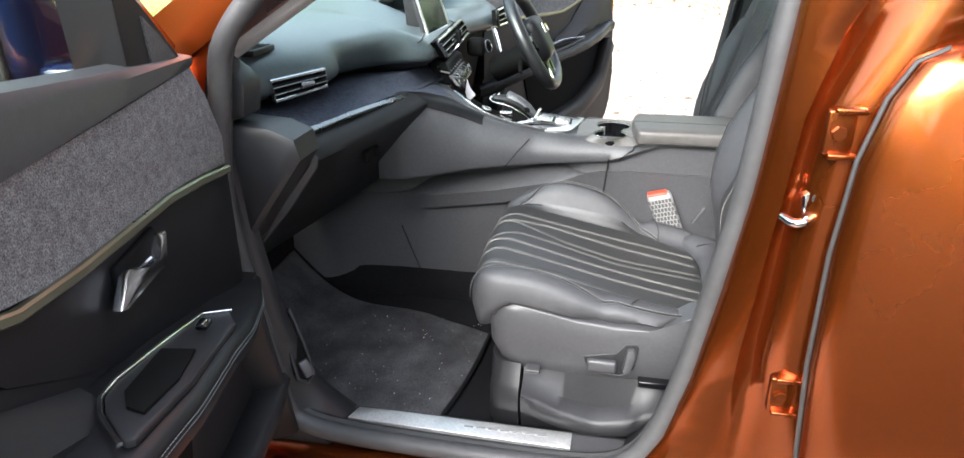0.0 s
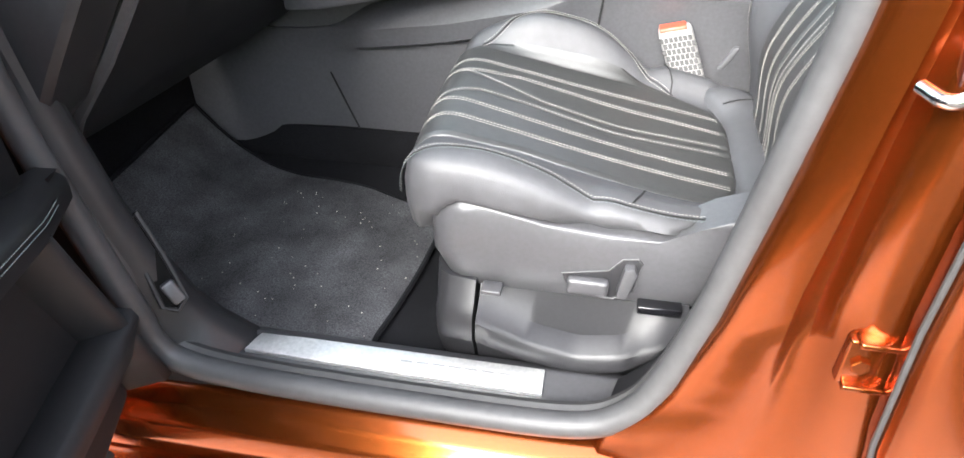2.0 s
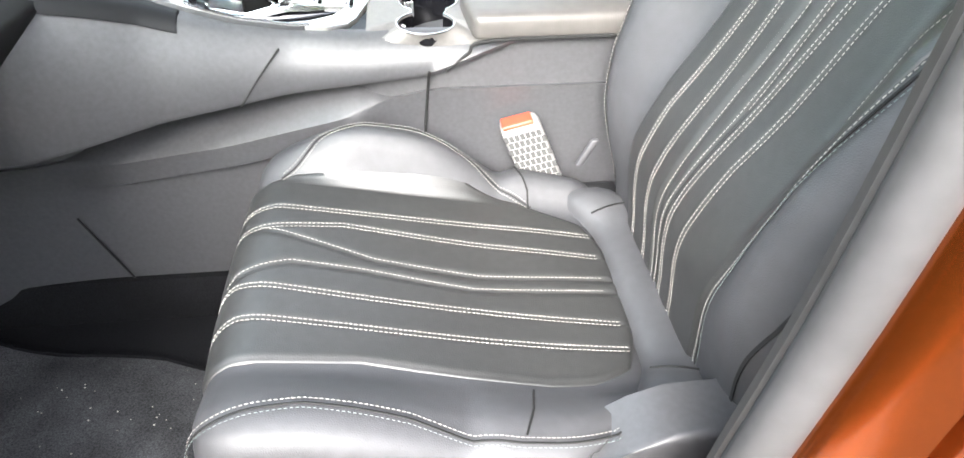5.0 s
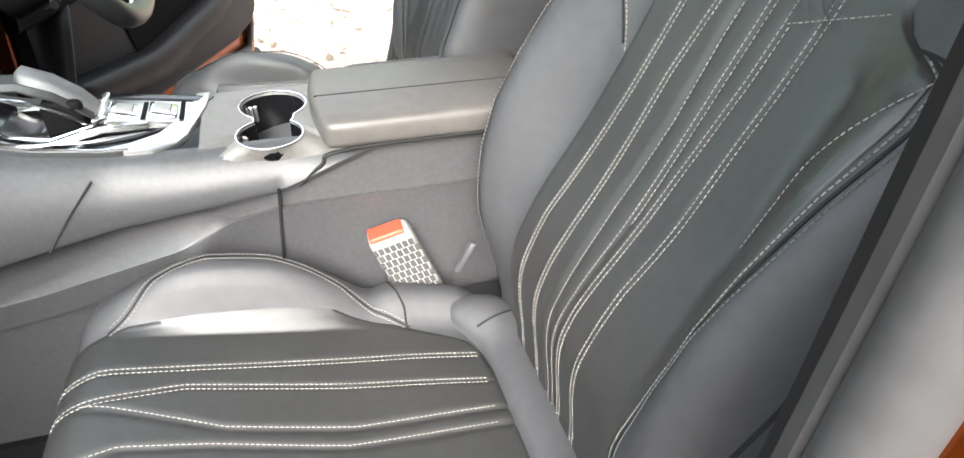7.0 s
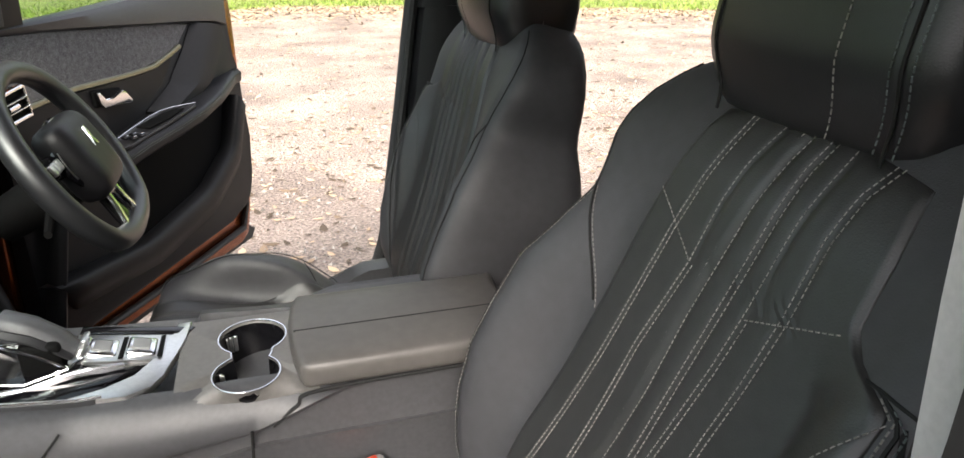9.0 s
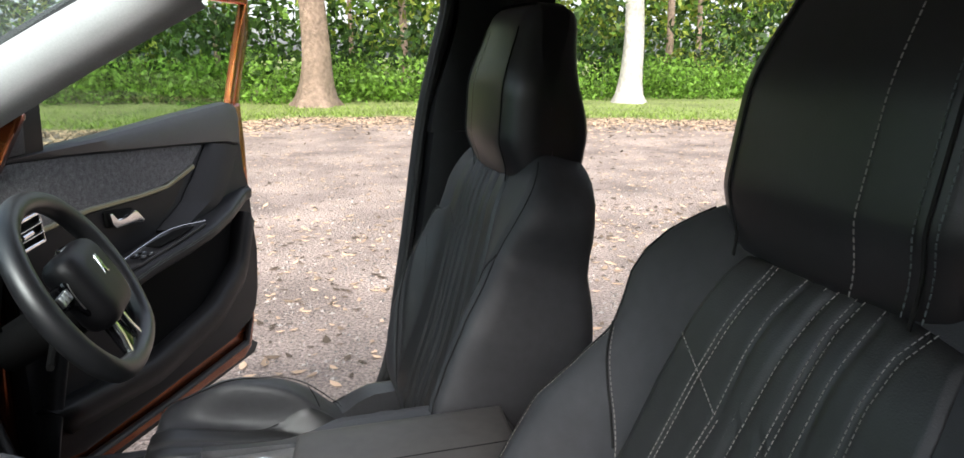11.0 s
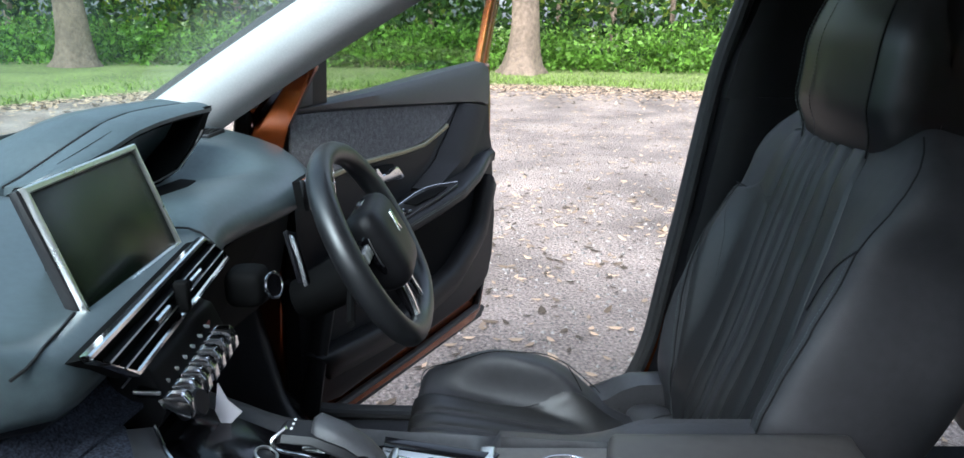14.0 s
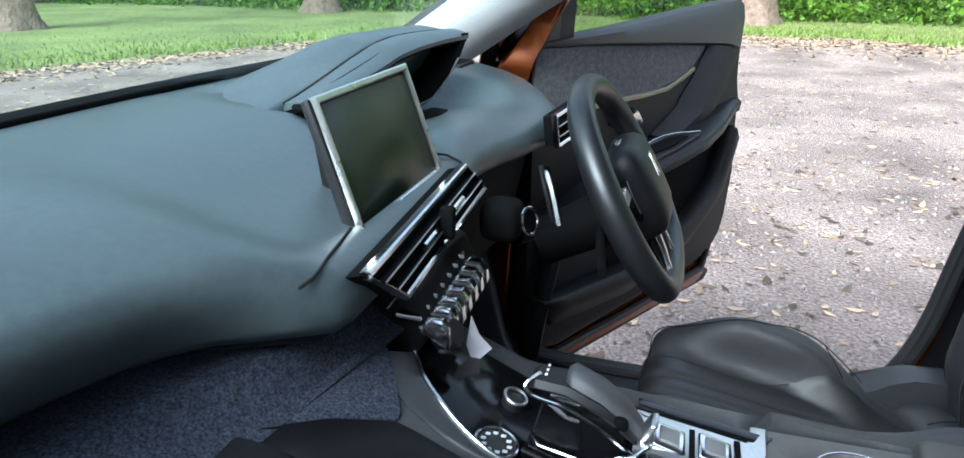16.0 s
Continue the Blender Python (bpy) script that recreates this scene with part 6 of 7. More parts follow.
part("panel_joint", strip([(x, wing(x) + o, z) for x, o, z in ((-0.262, -0.0012, 0.800), (-0.235, 0.002, 0.835), (-0.205, 0.012, 0.868))], 0.0025, 0.0025, (0, -1, 0.1)), SEAM, con)
part("panel_joint", strip([(-0.555, 1.69, 0.60), (-0.53, 1.692, 0.53), (-0.50, 1.694, 0.45)], 0.0025, 0.003, (0, -1, 0)), SEAM, con)
part("lid_joint", strip(smooth_line([(0.02, 1.690, 0.824), (0.05, 1.690, 0.848), (0.085, 1.690, 0.866), (0.33, 1.692, 0.868)], 6), 0.004, 0.004, (0, -1, 0)), SEAM, con)
part("tunnel_carpet", prism([(1.672, 0.39), (1.685, 0.47), (1.70, 0.47), (1.70, 0.39)], "x", -0.90, 0.34, 0.004), CARPET, con, "black carpet along the console foot")
# fabric tongue that runs from the shelf on to the console, and the black pad beside it
def tongue_y(x):
    return lerp(x, (-0.56, -0.53, -0.50, -0.46, -0.415, -0.36, -0.30), (1.583, 1.588, 1.608, 1.645, 1.679, 1.680, 1.685))
rings = []
for k in range(25):
    x = -0.548 + 0.133 * k / 24
    a, b = tongue_y(x), lerp(x, (-0.55, -0.46, -0.44, -0.413), (1.768, 1.764, 1.735, tongue_y(-0.413) + 0.006))
    zt = top_z(x)
    rings.append([(x, a, zt - 0.003), (x, a, zt + 0.003), (x, a + 0.004, zt + 0.0045), (x, (a + b) / 2, zt + 0.0045), (x, b - 0.002, zt + 0.0045), (x, b, zt + 0.002), (x, b, zt - 0.003)])
part("fabric_tongue", loft(rings), SHELF_FABRIC, con, "melange fabric on the console flank, shade put into its colour")
rings = []
for k in range(31):
    x = -0.555 + 0.235 * k / 30
    y, zt, b = wing(x), top_z(x), tongue_y(x) - 0.0015
    b = max(b, y + 0.044)
    zt -= 0.014 * (1 - ease((x + 0.555) / 0.045))
    rings.append([(x, y + 0.018, zt - 0.016), (x, y + 0.0205, zt - 0.0065), (x, y + 0.030, zt + 0.0005), (x, y + 0.036, zt + 0.003), (x, b - 0.003, zt + 0.0045), (x, b, zt + 0.002), (x, b, zt - 0.004)])
part("flank_pad", loft(rings), DOOR_BLACK, con, "smooth black pad on the console flank", sharp=60)
# gloss black well and controls
def plate_z(x):
    return top_z(x) - 0.040 + 0.036 * ease((x + 0.30) / 0.12)
rings = []
for k in range(36):
    x = -0.52 + 0.43 * k / 35
    a, z = lerp(x, (-0.52, -0.43, -0.40, -0.36, -0.304, -0.20, -0.14, -0.11, -0.09), (1.772, 1.768, 1.742, 1.712, 1.706, 1.726, 1.745, 1.77, 1.82)), plate_z(x)
    rings.append([(x, a, z - 0.004), (x, a, z + 0.003), (x, a + 0.002, z + 0.004), (x, 1.884, z + 0.004), (x, 1.886, z + 0.003), (x, 1.886, z - 0.004)])
part("control_plate", loft(rings), GLOSS, con, "gloss black control plate")
rimline = smooth_line([(-0.435, 1.772, 0), (-0.405, 1.735, 0), (-0.352, 1.703, 0), (-0.304, 1.697, 0), (-0.25, 1.704, 0), (-0.19, 1.714, 0), (-0.165, 1.718, 0)], 6)
part("flank_trim", loft([[(p.x - 0.030 * w, p.y - 0.022 * w, top_z(p.x - 0.030 * w) + 0.002), (p.x - 0.026 * w, p.y - 0.018 * w, top_z(p.x - 0.02 * w) + 0.0065), (p.x - 0.002, p.y, top_z(p.x) + 0.006), (p.x, p.y + 0.002, top_z(p.x) - 0.004), (p.x - 0.028 * w, p.y - 0.02 * w, top_z(p.x) - 0.006)] for p, w in [(q, 1.0 - 0.75 * ease((q.x + 0.42) / 0.14)) for q in rimline]]), SOFT, con, "dark satin trim beside the controls", sharp=60)
part("chrome_rim", strip([(p.x, p.y, top_z(p.x) + 0.006) for p in rimline], 0.004, 0.005, (0, 0, 1)), CHROME, con, "chrome rim of the control area")
band = [(-0.20, 1.711), (-0.140, 1.717), (-0.115, 1.735), (-0.103, 1.76), (-0.094, 1.80), (-0.085, 1.84), (-0.080, 1.885), (-0.098, 1.885), (-0.105, 1.84), (-0.115, 1.80), (-0.135, 1.76), (-0.165, 1.735), (-0.20, 1.721)]
part("trim_band", moved(prism(band, "z", -0.004, 0.005, 0.002), lambda x, y, z: (x, y, max(top_z(x), 0.8735) + z)), SATIN, con, "wide satin band sweeping round the controls")
# gear selector
sel = part("selector_base", moved(rbox(-0.258, 1.817, 0.0, 0.060, 0.044, 0.004, 0.003, (4, 3, 1)), lambda x, y, z: (x, y, plate_z(x) + z + 0.006)), GLOSS, con, "gloss black selector surround")
part("base_rim", strip([(x, y, plate_z(x) + 0.013) for x, y in ((-0.315, 1.788), (-0.306, 1.776), (-0.26, 1.774), (-0.212, 1.782), (-0.200, 1.800), (-0.200, 1.85), (-0.22, 1.860), (-0.31, 1.860))], 0.005, 0.006, (0, 0, 1)), CHROME, sel, "chrome surround rim")
lever = [[(x, y0 + 0.010, z0 - th), (x, y0, z0 - th * 0.75), (x, y0, z0 - 0.006), (x, y0 + 0.006, z0), (x, y1 - 0.006, z0), (x, y1, z0 - 0.006), (x, y1, z0 - th * 0.75), (x, y1 - 0.010, z0 - th)] for x, y0, y1, z0, th in ((-0.325, 1.808, 1.842, 0.938, 0.006), (-0.318, 1.803, 1.844, 0.944, 0.009), (-0.285, 1.800, 1.844, 0.943, 0.011), (-0.25, 1.798, 1.842, 0.929, 0.012), (-0.225, 1.798, 1.840, 0.911, 0.012), (-0.211, 1.800, 1.837, 0.897, 0.010))]
lv = part("selector_lever", loft(lever), PLASTIC, con, "satin black gear selector")
part("lever_stem", rbox(-0.245, 1.818, 0.892, 0.024, 0.020, 0.026, 0.008), BLACK, lv)
grip = [[(x, y0, z0 - 0.012), (x, y0 + 0.004, z0 + 0.004), (x, y0 + 0.012, z0 + 0.009), (x, y1 - 0.012, z0 + 0.009), (x, y1 - 0.003, z0 + 0.004), (x, y1, z0 - 0.012)] for x, y0, y1, z0 in ((-0.287, 1.810, 1.846, 0.941), (-0.280, 1.807, 1.847, 0.946), (-0.25, 1.805, 1.846, 0.933), (-0.224, 1.804, 1.843, 0.914), (-0.210, 1.805, 1.840, 0.898), (-0.206, 1.808, 1.838, 0.892))]
part("lever_grip", loft(grip), CONSOLE, lv, "matt black leather grip", sharp=60)
part("lever_edge", strip(smooth_line([(-0.314, 1.815, 0.949), (-0.327, 1.804, 0.940), (-0.318, 1.798, 0.931), (-0.282, 1.794, 0.925), (-0.245, 1.791, 0.908), (-0.212, 1.790, 0.884)], 5), 0.0042, 0.004, (-0.2, -1, 0.3)), CHROME, lv, "chrome lever edge")
part("park_button", moved(rbox(0, 1.820, 0, 0.004, 0.013, 0.011, 0.003), lambda x, y, z: (-0.201 + x + 0.5 * z, y, 0.902 + z)), SATIN, lv, "satin park button")
for k in range(3):
    part("lever_mark", rbox(-0.308, 1.815 + 0.009 * k, 0.9480, 0.0014, 0.0018, 0.0008, 0.0006), WHITETEXT, lv)
plate = part("switch_plate", moved(prism([(-0.215, 1.795), (-0.12, 1.795), (-0.100, 1.81), (-0.085, 1.852), (-0.215, 1.862)], "z", -0.003, 0.003, 0.001), lambda x, y, z: (x, y, top_z(x) + z + 0.002)), SATIN, con, "bright satin switch plate")
for k, x in enumerate((-0.180, -0.135)):
    part("console_switch", moved(rbox(x, 1.824, 0.0, 0.017, 0.020, 0.005, 0.004, (2, 2, 1)), lambda a, b, c: (a, b, top_z(a) + c + 0.006 - 0.15 * (a - x))), CHROME, plate, "chrome parking switch")
    part("switch_pad", moved(rbox(x, 1.824, 0.0, 0.010, 0.012, 0.002, 0.0015, (1, 1, 1)), lambda a, b, c: (a, b, top_z(a) + c + 0.0115 - 0.15 * (a - x))), GREYTEXT, plate)
    part("switch_gap", rbox(x + 0.0225, 1.824, top_z(x) + 0.0052, 0.003, 0.026, 0.001, 0.0008), BLACK, plate)
part("gloss_strip", moved(prism([(-0.215, 1.864), (-0.085, 1.856), (-0.075, 1.872), (-0.215, 1.884)], "z", -0.003, 0.003, 0.001), lambda x, y, z: (x, y, top_z(x) + z + 0.002)), GLOSS, con, "gloss black strip beside the switches")
part("storage_slot", moved(prism([(-0.31, 1.735), (-0.28, 1.728), (-0.22, 1.740), (-0.16, 1.752), (-0.135, 1.775), (-0.18, 1.775), (-0.24, 1.770), (-0.29, 1.762)], "z", 0, 0.004, 0.001), lambda x, y, z: (x, y, plate_z(x) + z + 0.004)), GLOSS, con, "gloss black side tray")
part("slot_edge", moved(strip(smooth_line([(-0.32, 1.760, 0.011), (-0.24, 1.768, 0.011), (-0.15, 1.781, 0.011)], 8), 0.008, 0.008, (0, 0, 1)), lambda x, y, z: (x, y, plate_z(x) + z)), CHROME, con, "chrome tray edge")
dial = part("mode_dial", disc((-0.345, 1.742, 0.892), (0.25, 0, 1), 0.021, 0.018), GLOSS, con, "round control dial")
part("dial_ring", ring((-0.341, 1.742, 0.910), (0.25, 0, 1), 0.021, 0.002, 32), CHROME, dial, "chrome dial ring")
for k in range(10):
    q = k * 0.628
    part("dial_mark", rbox(-0.341 + 0.013 * math.cos(q), 1.742 + 0.013 * math.sin(q), 0.9105 - 0.003 * math.cos(q), 0.0025, 0.0018, 0.0008, 0.0006), WHITETEXT, dial)
sock = part("power_socket", disc((-0.348, 1.826, 0.892), (0.4, 0, 1), 0.0125, 0.014), PLASTIC, con, "round power socket cap")
part("socket_ring", ring((-0.342, 1.826, 0.9070), (0.4, 0, 1), 0.0125, 0.0018, 28), SATIN, sock)
part("volume_knob", disc((-0.432, 1.83, 0.965), (1, -0.1, 0.35), 0.016, 0.026), PLASTIC, con, "ribbed round knob")
# cup holder plate with its double well
def cup_hole(q):
    best = 0.025
    for cx, cy, r in ((-0.006, -0.044, 0.040), (0.001, 0.040, 0.043)):
        dx, dy = math.cos(q), math.sin(q)
        b = dx * cx + dy * cy
        disc_ = b * b - (cx * cx + cy * cy - r * r)
        if disc_ > 0:
            best = max(best, b + math.sqrt(disc_))
    return best
hx, hy, zt = 0.0, 1.783, 0.876
outer, hole = [], []
for k in range(64):
    q = 2 * math.pi * k / 64
    r = cup_hole(q)
    hole.append((hx + r * math.cos(q) * 0.98, hy + r * math.sin(q)))
    c, s = math.cos(q), math.sin(q)
    m = 1 / max(abs(c) / 0.085, abs(s) / 0.10)
    outer.append((hx - 0.005 + m * c, max(hy + 0.004 + m * s, 1.704)))
cup = part("cup_plate", loft([[(x, y, zt - 0.016 - 0.010 * ease((1.724 - y) / 0.02)) for x, y in outer], [(x, y, zt - 0.001 - 0.014 * ease((1.724 - y) / 0.02)) for x, y in outer], [(hx + (x - hx) * 1.04, hy + (y - hy) * 1.04, zt) for x, y in hole], [(x, y, zt - 0.003) for x, y in hole], [(x, y, zt - 0.0035) for x, y in hole]], cap=False), CUP, con, "warm grey plate round the cup wells", sharp=60)
part("cup_well", loft([[(hx + (x - hx) * 1.0, hy + (y - hy) * 1.0, zt - 0.003) for x, y in hole], [(hx + (x - hx) * 0.86, hy + 0.006 + (y - hy) * 0.86, zt - 0.075) for x, y in hole], [(hx, hy, zt - 0.076)] * 64], cap=False), GLOSS, cup, "deep black cup well", flip=True)
for q in (0.6, 2.0, 3.7, 5.2):
    r = cup_hole(q) * 0.94
    for j in (-1, 0, 1):
        part("cup_tab", rbox(hx + r * math.cos(q + 0.09 * j), hy + r * math.sin(q + 0.09 * j), zt - 0.022, 0.0025, 0.0015, 0.012, 0.001), SATIN, cup)
part("well_rim", strip([(hx + (x - hx) * 1.05, hy + (y - hy) * 1.05, zt + 0.0005) for x, y in hole if x < 0.045], 0.0022, 0.0016, (0, 0, 1)), CHROME, cup, "thin bright rim of the cup wells")
# armrest lid
arm = single("armrest", moved(rbox(0.20, 1.795, 0.879, 0.152, 0.096, 0.0185, 0.011, (8, 10, 2)), lambda x, y, z: (x + 0.012 * ((y - 1.795) / 0.096) ** 2, y, z + 0.004 * (1 - ((y - 1.795) / 0.096) ** 2))), ARMREST, "dark taupe leather centre armrest with stitched edge", "armrest", sharp=80)
for off, y in ((0, 1.7085), (1, 1.716)):
    part("stitching", moved(stitches([(0.066 + 0.02 * k, y, 0.0) for k in range(14)], normal=(0, -0.6, 0.8)), lambda x, yy, z: (x, yy, z + (0.8925 if y < 1.71 else 0.8968))), THREAD_DARK if off else THREAD, None, "")
for ob in [o for o in scene.objects if o.parent is None and o.name.startswith("stitching")]:
    ob.parent = arm
    ob.matrix_parent_inverse = Matrix.Translation(arm.location).inverted()
seam_ = part("seam", strip([(0.055 + 0.02 * k, 1.780, 0.9012) for k in range(15)], 0.002, 0.002, (0, 0, 1)), SEAM)
seam_.parent = arm
seam_.matrix_parent_inverse = Matrix.Translation(arm.location).inverted()

# ---- floor mats, rear bench ----
def mat_z(x):
    return 0.394 + 0.26 * ease((-0.66 - x) / 0.5) * 1.2
def floor_mat(far, label):
    top, low = [], []
    for i in range(25):
        for j in range(17):
            v = j / 16
            x = -0.315 + 0.045 * v - (0.555 + 0.045 * v) * i / 24
            y0 = 1.135
            y1 = lerp(x, (-0.90, -0.62, -0.45, -0.27), (1.66, 1.60, 1.575, 1.50))
            y = across(y0 + (y1 - y0) * v, far)
            e = 0.010 * ease(min(v, 1 - v) / 0.04)
            top.append((x + 0.01 * math.sin(v * 3), y, mat_z(x) + 0.004 + e * 0.6 + 0.002 * math.sin(x * 31 + v * 5)))
            low.append((x, y, mat_z(x) - 0.002))
    n, m = 17, len(top)
    f = []
    for i in range(24):
        for j in range(16):
            q = [i * n + j, i * n + j + 1, (i + 1) * n + j + 1, (i + 1) * n + j]
            f += [q, [a + m for a in q[::-1]]]
    rimv = [j for j in range(16)] + [i * n + 16 for i in range(24)] + [24 * n + j for j in range(16, 0, -1)] + [i * n for i in range(24, 0, -1)]
    for i in range(len(rimv)):
        a, b = rimv[i], rimv[(i + 1) % len(rimv)]
        f.append([a, b, b + m, a + m])
    t = thing("floor_mat", (-0.57, across(1.37, far), 0.39), label, "floor mat", "floor mats")
    part("carpet_face", (top + low, f), MAT_PILE, t, "worn grey carpet pile")
    part("binding", tube([Vector(top[i]) for i in rimv], 0.005, 6, True), CARPET, t, "black bound edge")


floor_mat(False, "dusty dark grey carpet mat on the passenger floor")
floor_mat(True, "dark grey carpet mat on the driver's floor")
bench = thing("rear_bench", (1.3, MID, 0.40), "black leather rear bench seat", "rear bench")
part("cushion", rbox(1.22, MID, 0.56, 0.265, 0.695, 0.09, 0.06, (6, 14, 2), lambda x, y, z: (x, y, z + 0.05 * ease((1.24 - x) / 0.3))), LEATHER, bench, sharp=80)
part("backrest", moved(rbox(0.0, MID, 0.32, 0.07, 0.66, 0.34, 0.05, (2, 14, 6)), lambda x, y, z: (1.50 + x + 0.35 * z, y, 0.58 + z)), LEATHER, bench, sharp=80)
part("bench_base", rbox(1.22, MID, 0.43, 0.20, 0.62, 0.05, 0.02), CARPET, bench)

_r = random.Random(5)
bits = []
for k in range(70):
    x, y, q = _r.uniform(-0.66, -0.29), _r.uniform(1.15, 1.54), _r.uniform(0.0005, 0.0012)
    bits.append(rbox(x, y, mat_z(x) + 0.013, q, q * _r.uniform(0.5, 1.2), 0.0008, 0.0004, (1, 1, 1)))
crumbs = part("crumbs", join(*bits), CRUMB)
tagged(crumbs, "pale crumbs and dust on the carpet mat", "crumbs", "", "stuff")

# ---- surroundings ----
rng = np.random.default_rng(4)


def leaves(points, size, flat=0.0, curl=0.25, whole=False):
    """Many small folded leaves at the given places, randomly turned."""
    n = len(points)
    points = np.asarray(points, float)
    size = np.broadcast_to(size, n)[:, None]
    a = rng.normal(size=(n, 3))
    a[:, 2] *= (1 - flat)
    a /= np.linalg.norm(a, axis=1)[:, None]
    up = rng.normal(size=(n, 3)) * (1 - flat) + np.array([0, 0, 1]) * (0.4 + 3 * flat)
    b = np.cross(a, up)
    b /= np.linalg.norm(b, axis=1)[:, None]
    c = np.cross(a, b)
    p0, p2 = points - a * size, points + a * size
    p1, p3 = points + b * size * 0.5 + c * size * curl, points - b * size * 0.5 + c * size * curl
    if whole:
        r1, r2 = points + b * size * 0.42 - a * size * 0.35 + c * size * curl * 0.8, points + b * size * 0.36 + a * size * 0.40 + c * size * curl
        l1, l2 = points - b * size * 0.45 - a * size * 0.25 + c * size * curl, points - b * size * 0.30 + a * size * 0.45 + c * size * curl * 0.7
        v = np.stack([p0, r1, r2, p2, l2, l1], 1).reshape(-1, 3)
        k = np.arange(n)[:, None] * 6
        return v.tolist(), np.concatenate([k + np.array([0, 1, 2, 3]), k + np.array([0, 3, 4, 5])]).tolist()
    v = np.stack([p0, p1, p2, p3], 1).reshape(-1, 3)
    f = np.arange(n * 4).reshape(n, 4)
    return v.tolist(), f.tolist()


def stuff(name, shape, material, label, category):
    ob = part(name, shape, material, None, label, "stuff", flip=True)
    return tagged(ob, label, category, "", "stuff")


def grass_edge(x):
    """How far off the grass begins."""
    return lerp(x, (-60, -16, -12, -10, -8.8, -7.5, -6.5, -3, 0, 6, 9, 20, 60), (-6.0, -2.0, 2.5, 6.0, 8.3, 11.3, 13.6, 15.0, 16.3, 15.8, 14.0, 13.0, 9.0)) + 0.4 * math.sin(x * 0.9) + 0.2 * math.sin(x * 2.7)


rings = []
for k in range(161):
    x = -70 + 140 * k / 160
    e = grass_edge(x)
    rings.append([(x, e, -0.01), (x, e + 0.25, 0.02), (x, e + 2.0, 0.07), (x, 24, 0.12), (x, 140, 0.4), (x, 140, -0.1)])
lawn = part("lawn", loft(rings), GRASS_GROUND)
tagged(lawn, "grassy earth at the edge of the yard", "lawn", "", "structure")
# grass blades
n = 42000
gx = rng.uniform(-26, 26, n)
gy = np.array([grass_edge(x) for x in gx]) + rng.gamma(1.6, 2.2, n)
keep = gy < 24
gx, gy = gx[keep], gy[keep]
m = len(gx)
gh = rng.uniform(0.03, 0.10, m)
ga = rng.uniform(0, 6.28, m)
dx, dy = np.cos(ga) * 0.018, np.sin(ga) * 0.018
lx, ly = rng.normal(0, 0.05, m), rng.normal(0, 0.05, m)
gv = np.stack([np.stack([gx - dx, gy - dy, np.full(m, 0.03)], 1), np.stack([gx + dx, gy + dy, np.full(m, 0.03)], 1), np.stack([gx + lx, gy + ly, 0.05 + gh], 1)], 1).reshape(-1, 3)
stuff("grass", (gv.tolist(), np.arange(m * 3).reshape(m, 3).tolist()), GRASS, "short bright green grass along the yard", "grass")
# fallen leaves and stones on the yard
n = 17000
lx = np.concatenate([rng.uniform(-14, 18, n), rng.uniform(-3, 6, 2200)])
ly = np.concatenate([np.minimum(2.9 + rng.gamma(3.2, 2.6, n), 15.5), rng.uniform(3, 7, 2200)])
n = len(lx)
stuff("leaf_litter", leaves(np.stack([lx, ly, np.full(n, 0.012)], 1), 0.016 + 0.040 * rng.beta(1.2, 2.4, n), 0.92, 0.14, True), LITTER, "dry brown and yellow leaves scattered on gravel", "fallen leaves")
n = 20000
lx = rng.uniform(-20, 20, n)
ly = np.array([grass_edge(x) for x in lx]) - np.abs(rng.normal(0, 1.3, n)) + 0.5
stuff("leaf_drift", leaves(np.stack([lx, ly, np.full(n, 0.02)], 1), rng.uniform(0.03, 0.075, n), 0.85, 0.3), LITTER, "drift of dry leaves along the grass edge", "fallen leaves")
n = 9000
px, py = rng.uniform(-5, 9, n), 2.9 + rng.gamma(2.0, 1.7, n)
pr = rng.uniform(0.005, 0.018, n)[:, None]
pc = np.stack([px, py, np.zeros(n)], 1)
dirs = np.array([(1, 0, 0), (0, 1, 0), (-1, 0, 0), (0, -1, 0), (0, 0, 0.8)], float)
pv = (pc[:, None, :] + dirs[None] * pr[:, None, :] * rng.uniform(0.6, 1.3, (n, 5, 1))).reshape(-1, 3)
pf = (np.arange(n)[:, None, None] * 5 + np.array([(0, 1, 4), (1, 2, 4), (2, 3, 4), (3, 0, 4)])[None]).reshape(-1, 3)
stuff("gravel_stones", (pv.tolist(), pf.tolist()), PEBBLE, "loose pale gravel stones", "gravel")


def clumps(n, x0, x1, y0, y1, z0, z1, spread, per, size):
    """Places for leaves, gathered in clumps."""
    c = np.stack([rng.uniform(x0, x1, n), rng.uniform(y0, y1, n), z0 + (z1 - z0) * rng.beta(1.2, 1.5, n)], 1)
    p = np.repeat(c, per, 0) + rng.normal(0, 1, (n * per, 3)) * np.array([spread, spread, spread * 0.6])
    p[:, 2] = np.maximum(p[:, 2], 0.05)
    return p, rng.uniform(size * 0.6, size * 1.4, n * per)


p, s = clumps(1700, -32, 32, 19.9, 22.6, 0.05, 1.15, 0.30, 45, 0.075)
stuff("undergrowth", leaves(p, s), FERN, "low leafy undergrowth beyond the grass", "undergrowth")
p, s = clumps(520, -48, 48, 20.5, 25, 0.3, 3.4, 0.45, 40, 0.13)
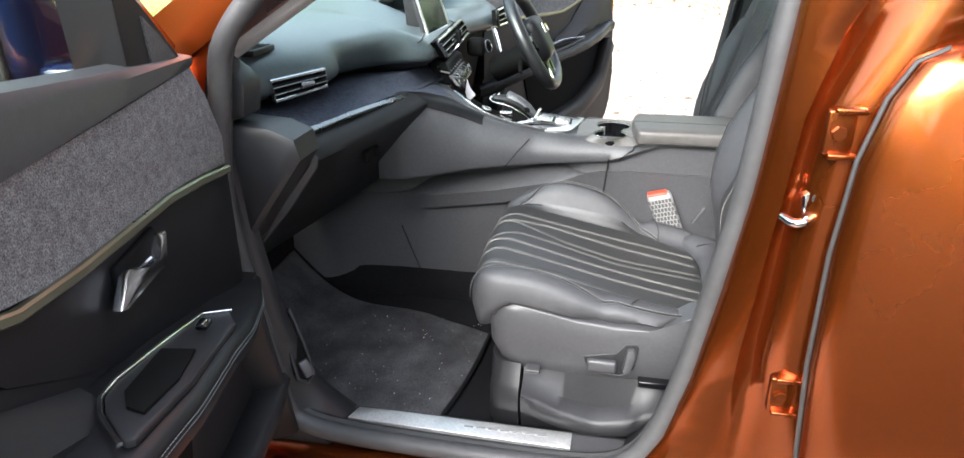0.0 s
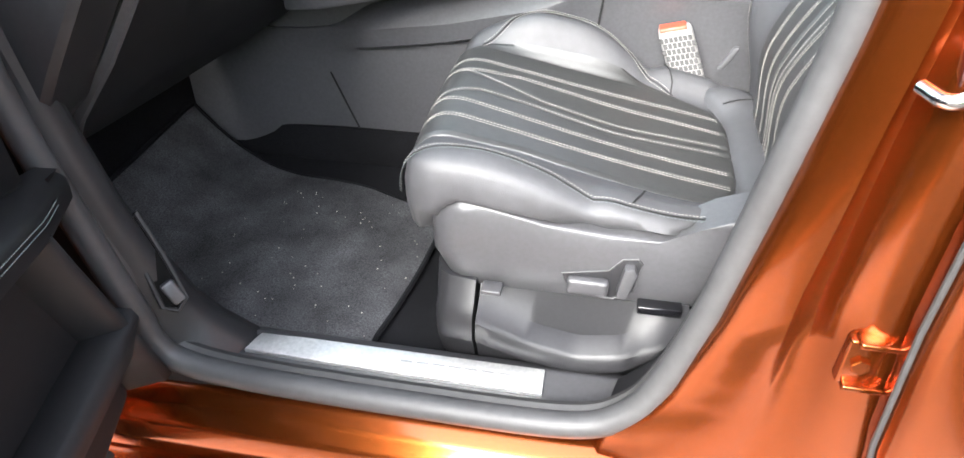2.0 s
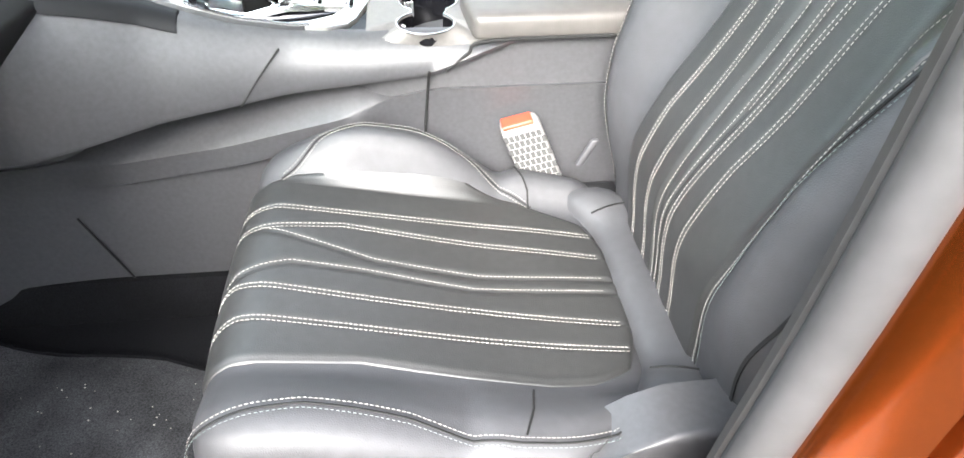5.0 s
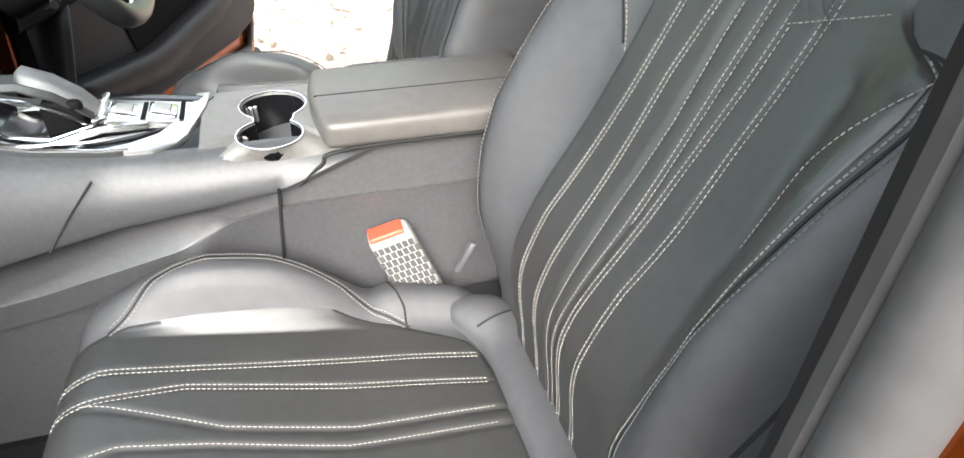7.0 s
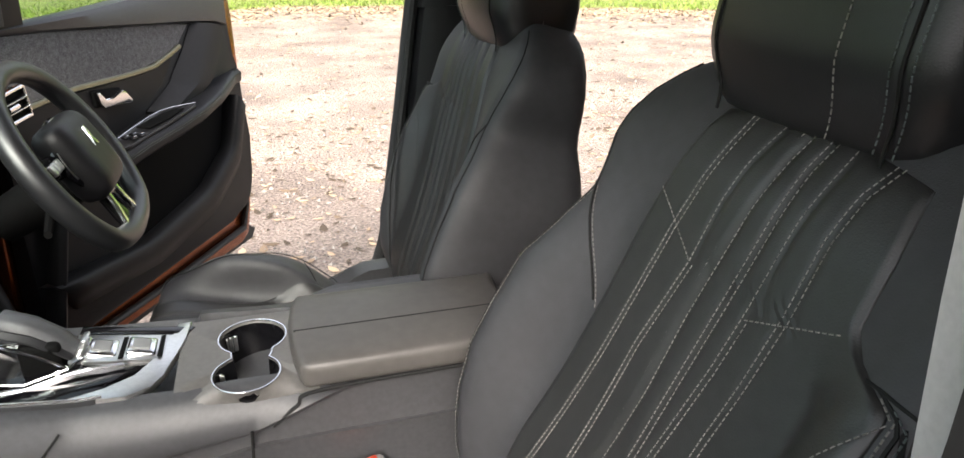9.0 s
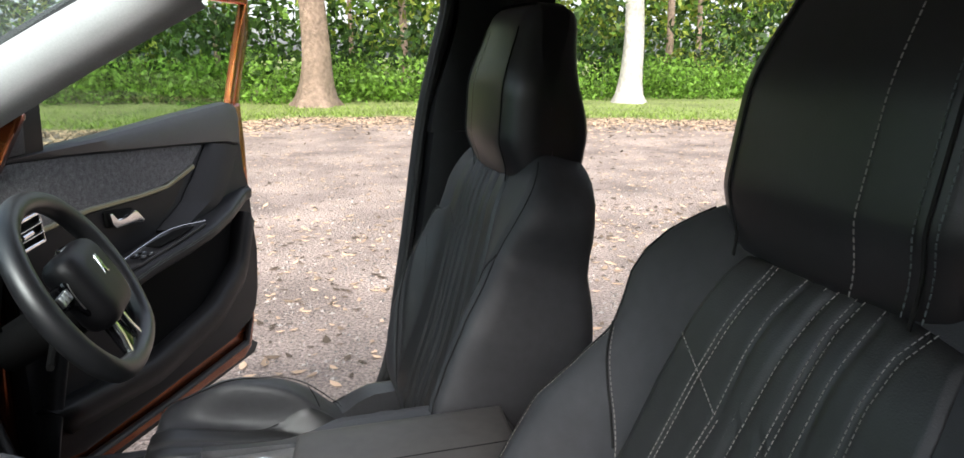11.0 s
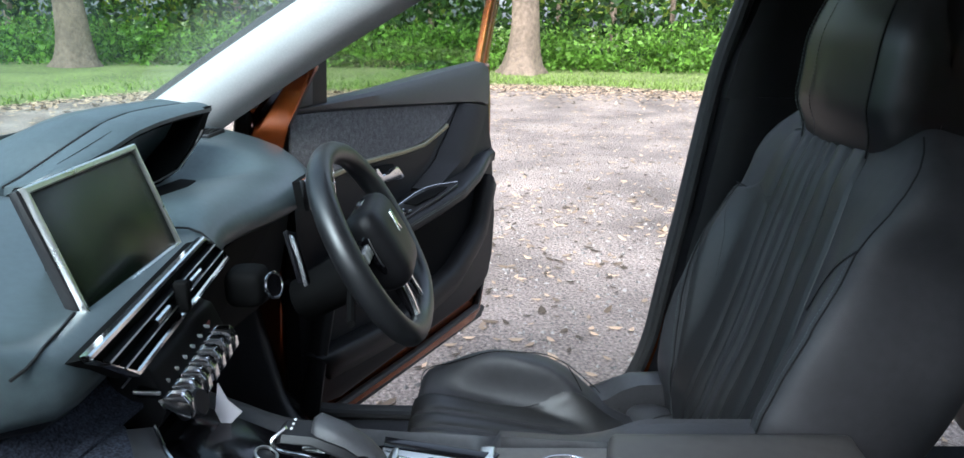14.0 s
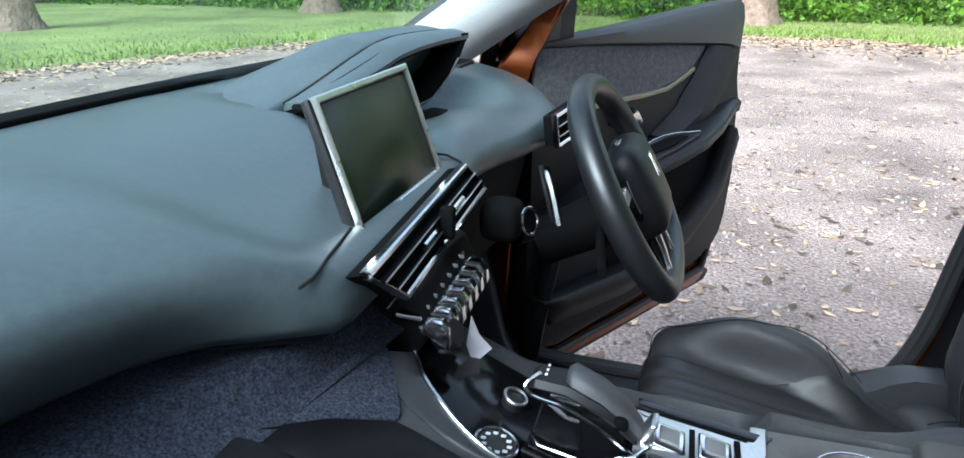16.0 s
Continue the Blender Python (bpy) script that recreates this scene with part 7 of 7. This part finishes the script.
stuff("undergrowth", leaves(p, s), LEAF_DEEP, "dark green shrubs at the wood's edge", "undergrowth")
p, s = clumps(500, -50, 50, 23, 29, 0.5, 8.5, 0.7, 40, 0.15)
stuff("woodland", leaves(p, s), LEAF_YELLOW, "sunlit yellow-green woodland", "woodland")
p, s = clumps(900, -60, 60, 25, 33, 0.5, 12.0, 0.8, 40, 0.2)
stuff("woodland", leaves(p, s), LEAF, "green woodland behind the yard", "woodland")
p, s = clumps(500, -60, 60, 29, 36, 0.0, 13.0, 1.0, 40, 0.3)
stuff("woodland", leaves(p, s), LEAF_DEEP, "deep green woodland behind the yard", "woodland")
p, s = clumps(700, -44, -21, -8, 26, 0.2, 9.0, 0.7, 40, 0.2)
stuff("woodland", leaves(p, s), LEAF, "green woodland ahead of the car", "woodland")

p, s = clumps(700, -50, 50, -26, -17, 0.2, 8.0, 0.8, 40, 0.26)
stuff("woodland", leaves(p, s), LEAF, "green trees on the other side of the yard", "woodland")
p, s = clumps(500, -52, 52, -30, -22, 0.0, 9.0, 1.0, 40, 0.32)
stuff("woodland", leaves(p, s), LEAF_DEEP, "deep green trees on the other side of the yard", "woodland")


def tree(x, y, r, h, bark, label, lean_x=0.0, crown=True):
    t = thing("tree", (x, y, 0), label, "tree", "trees at the wood's edge")
    rg = np.random.default_rng(int(abs(x * 37 + y * 11)))
    rings = []
    for k in range(16):
        q = k / 15
        z = h * q
        rr = r * (1 + 0.75 * math.exp(-z / 0.35) - 0.45 * q)
        rings.append([(x + lean_x * z + rr * (1 + 0.10 * math.sin(3 * a + 1.3 * z) + 0.22 * math.exp(-z / 0.3) * math.sin(5 * a + x)) * math.cos(a) + 0.05 * math.sin(z), y + rr * (1 + 0.08 * math.sin(4 * a + z)) * math.sin(a), z - 0.05) for a in (i * 0.3927 for i in range(16))])
    part("trunk", loft(rings), bark, t, "rough tapering trunk", sharp=80)
    tips = []
    for k in range(5):
        a = rg.uniform(0, 6.28)
        z = h * rg.uniform(0.62, 0.95)
        l = rg.uniform(1.2, 2.4)
        p = [(x + lean_x * z, y, z), (x + lean_x * z + 0.5 * l * math.cos(a), y + 0.5 * l * math.sin(a), z + 0.5), (x + lean_x * z + l * math.cos(a), y + l * math.sin(a), z + 1.2)]
        part("limb", tube(smooth_line(p, 4), [r * 0.4 * (1 - 0.08 * i) for i in range(9)], 8), bark, t)
        tips.append(p[-1])
    if crown:
        c = np.array(tips + [(x + lean_x * h, y, h + 0.8)])
        q = np.repeat(c, 260, 0) + rg.normal(0, 1, (len(c) * 260, 3)) * np.array([1.0, 1.0, 0.6])
        part("crown", leaves(q, rg.uniform(0.08, 0.2, len(q))), LEAF, t, "uneven green leaf crown", flip=True)


p, s = clumps(420, 5, 24, -17, -6, 0.2, 7.0, 0.8, 40, 0.22)
stuff("woodland", leaves(p, s), LEAF_DEEP, "deep green trees behind the car", "woodland")

tree(1.17, 19.3, 0.40, 5.2, BARK, "thick brown tree trunk at the edge of the wood")
tree(9.95, 19.1, 0.33, 5.5, BARK_PALE, "pale whitish tree trunk at the edge of the wood")
tree(-10.1, 19.2, 0.40, 5.4, BARK, "brown tree trunk ahead of the car")
tree(-13.2, 12.4, 0.36, 5.2, BARK, "brown tree trunk far ahead of the car", 0.02)
for x, y, r in ((-4.5, 23, 0.12), (4.2, 23.5, 0.14), (6.5, 25, 0.10), (-1.5, 25, 0.11), (-7.5, 24, 0.13), (13.5, 23, 0.15), (16, 25, 0.12), (-14, 23, 0.14), (2.8, 26, 0.09), (-21, 20, 0.16)):
    tree(x, y, r, 6.5, BARK, "slender tree in the wood", 0.01 * (x % 3 - 1), False)
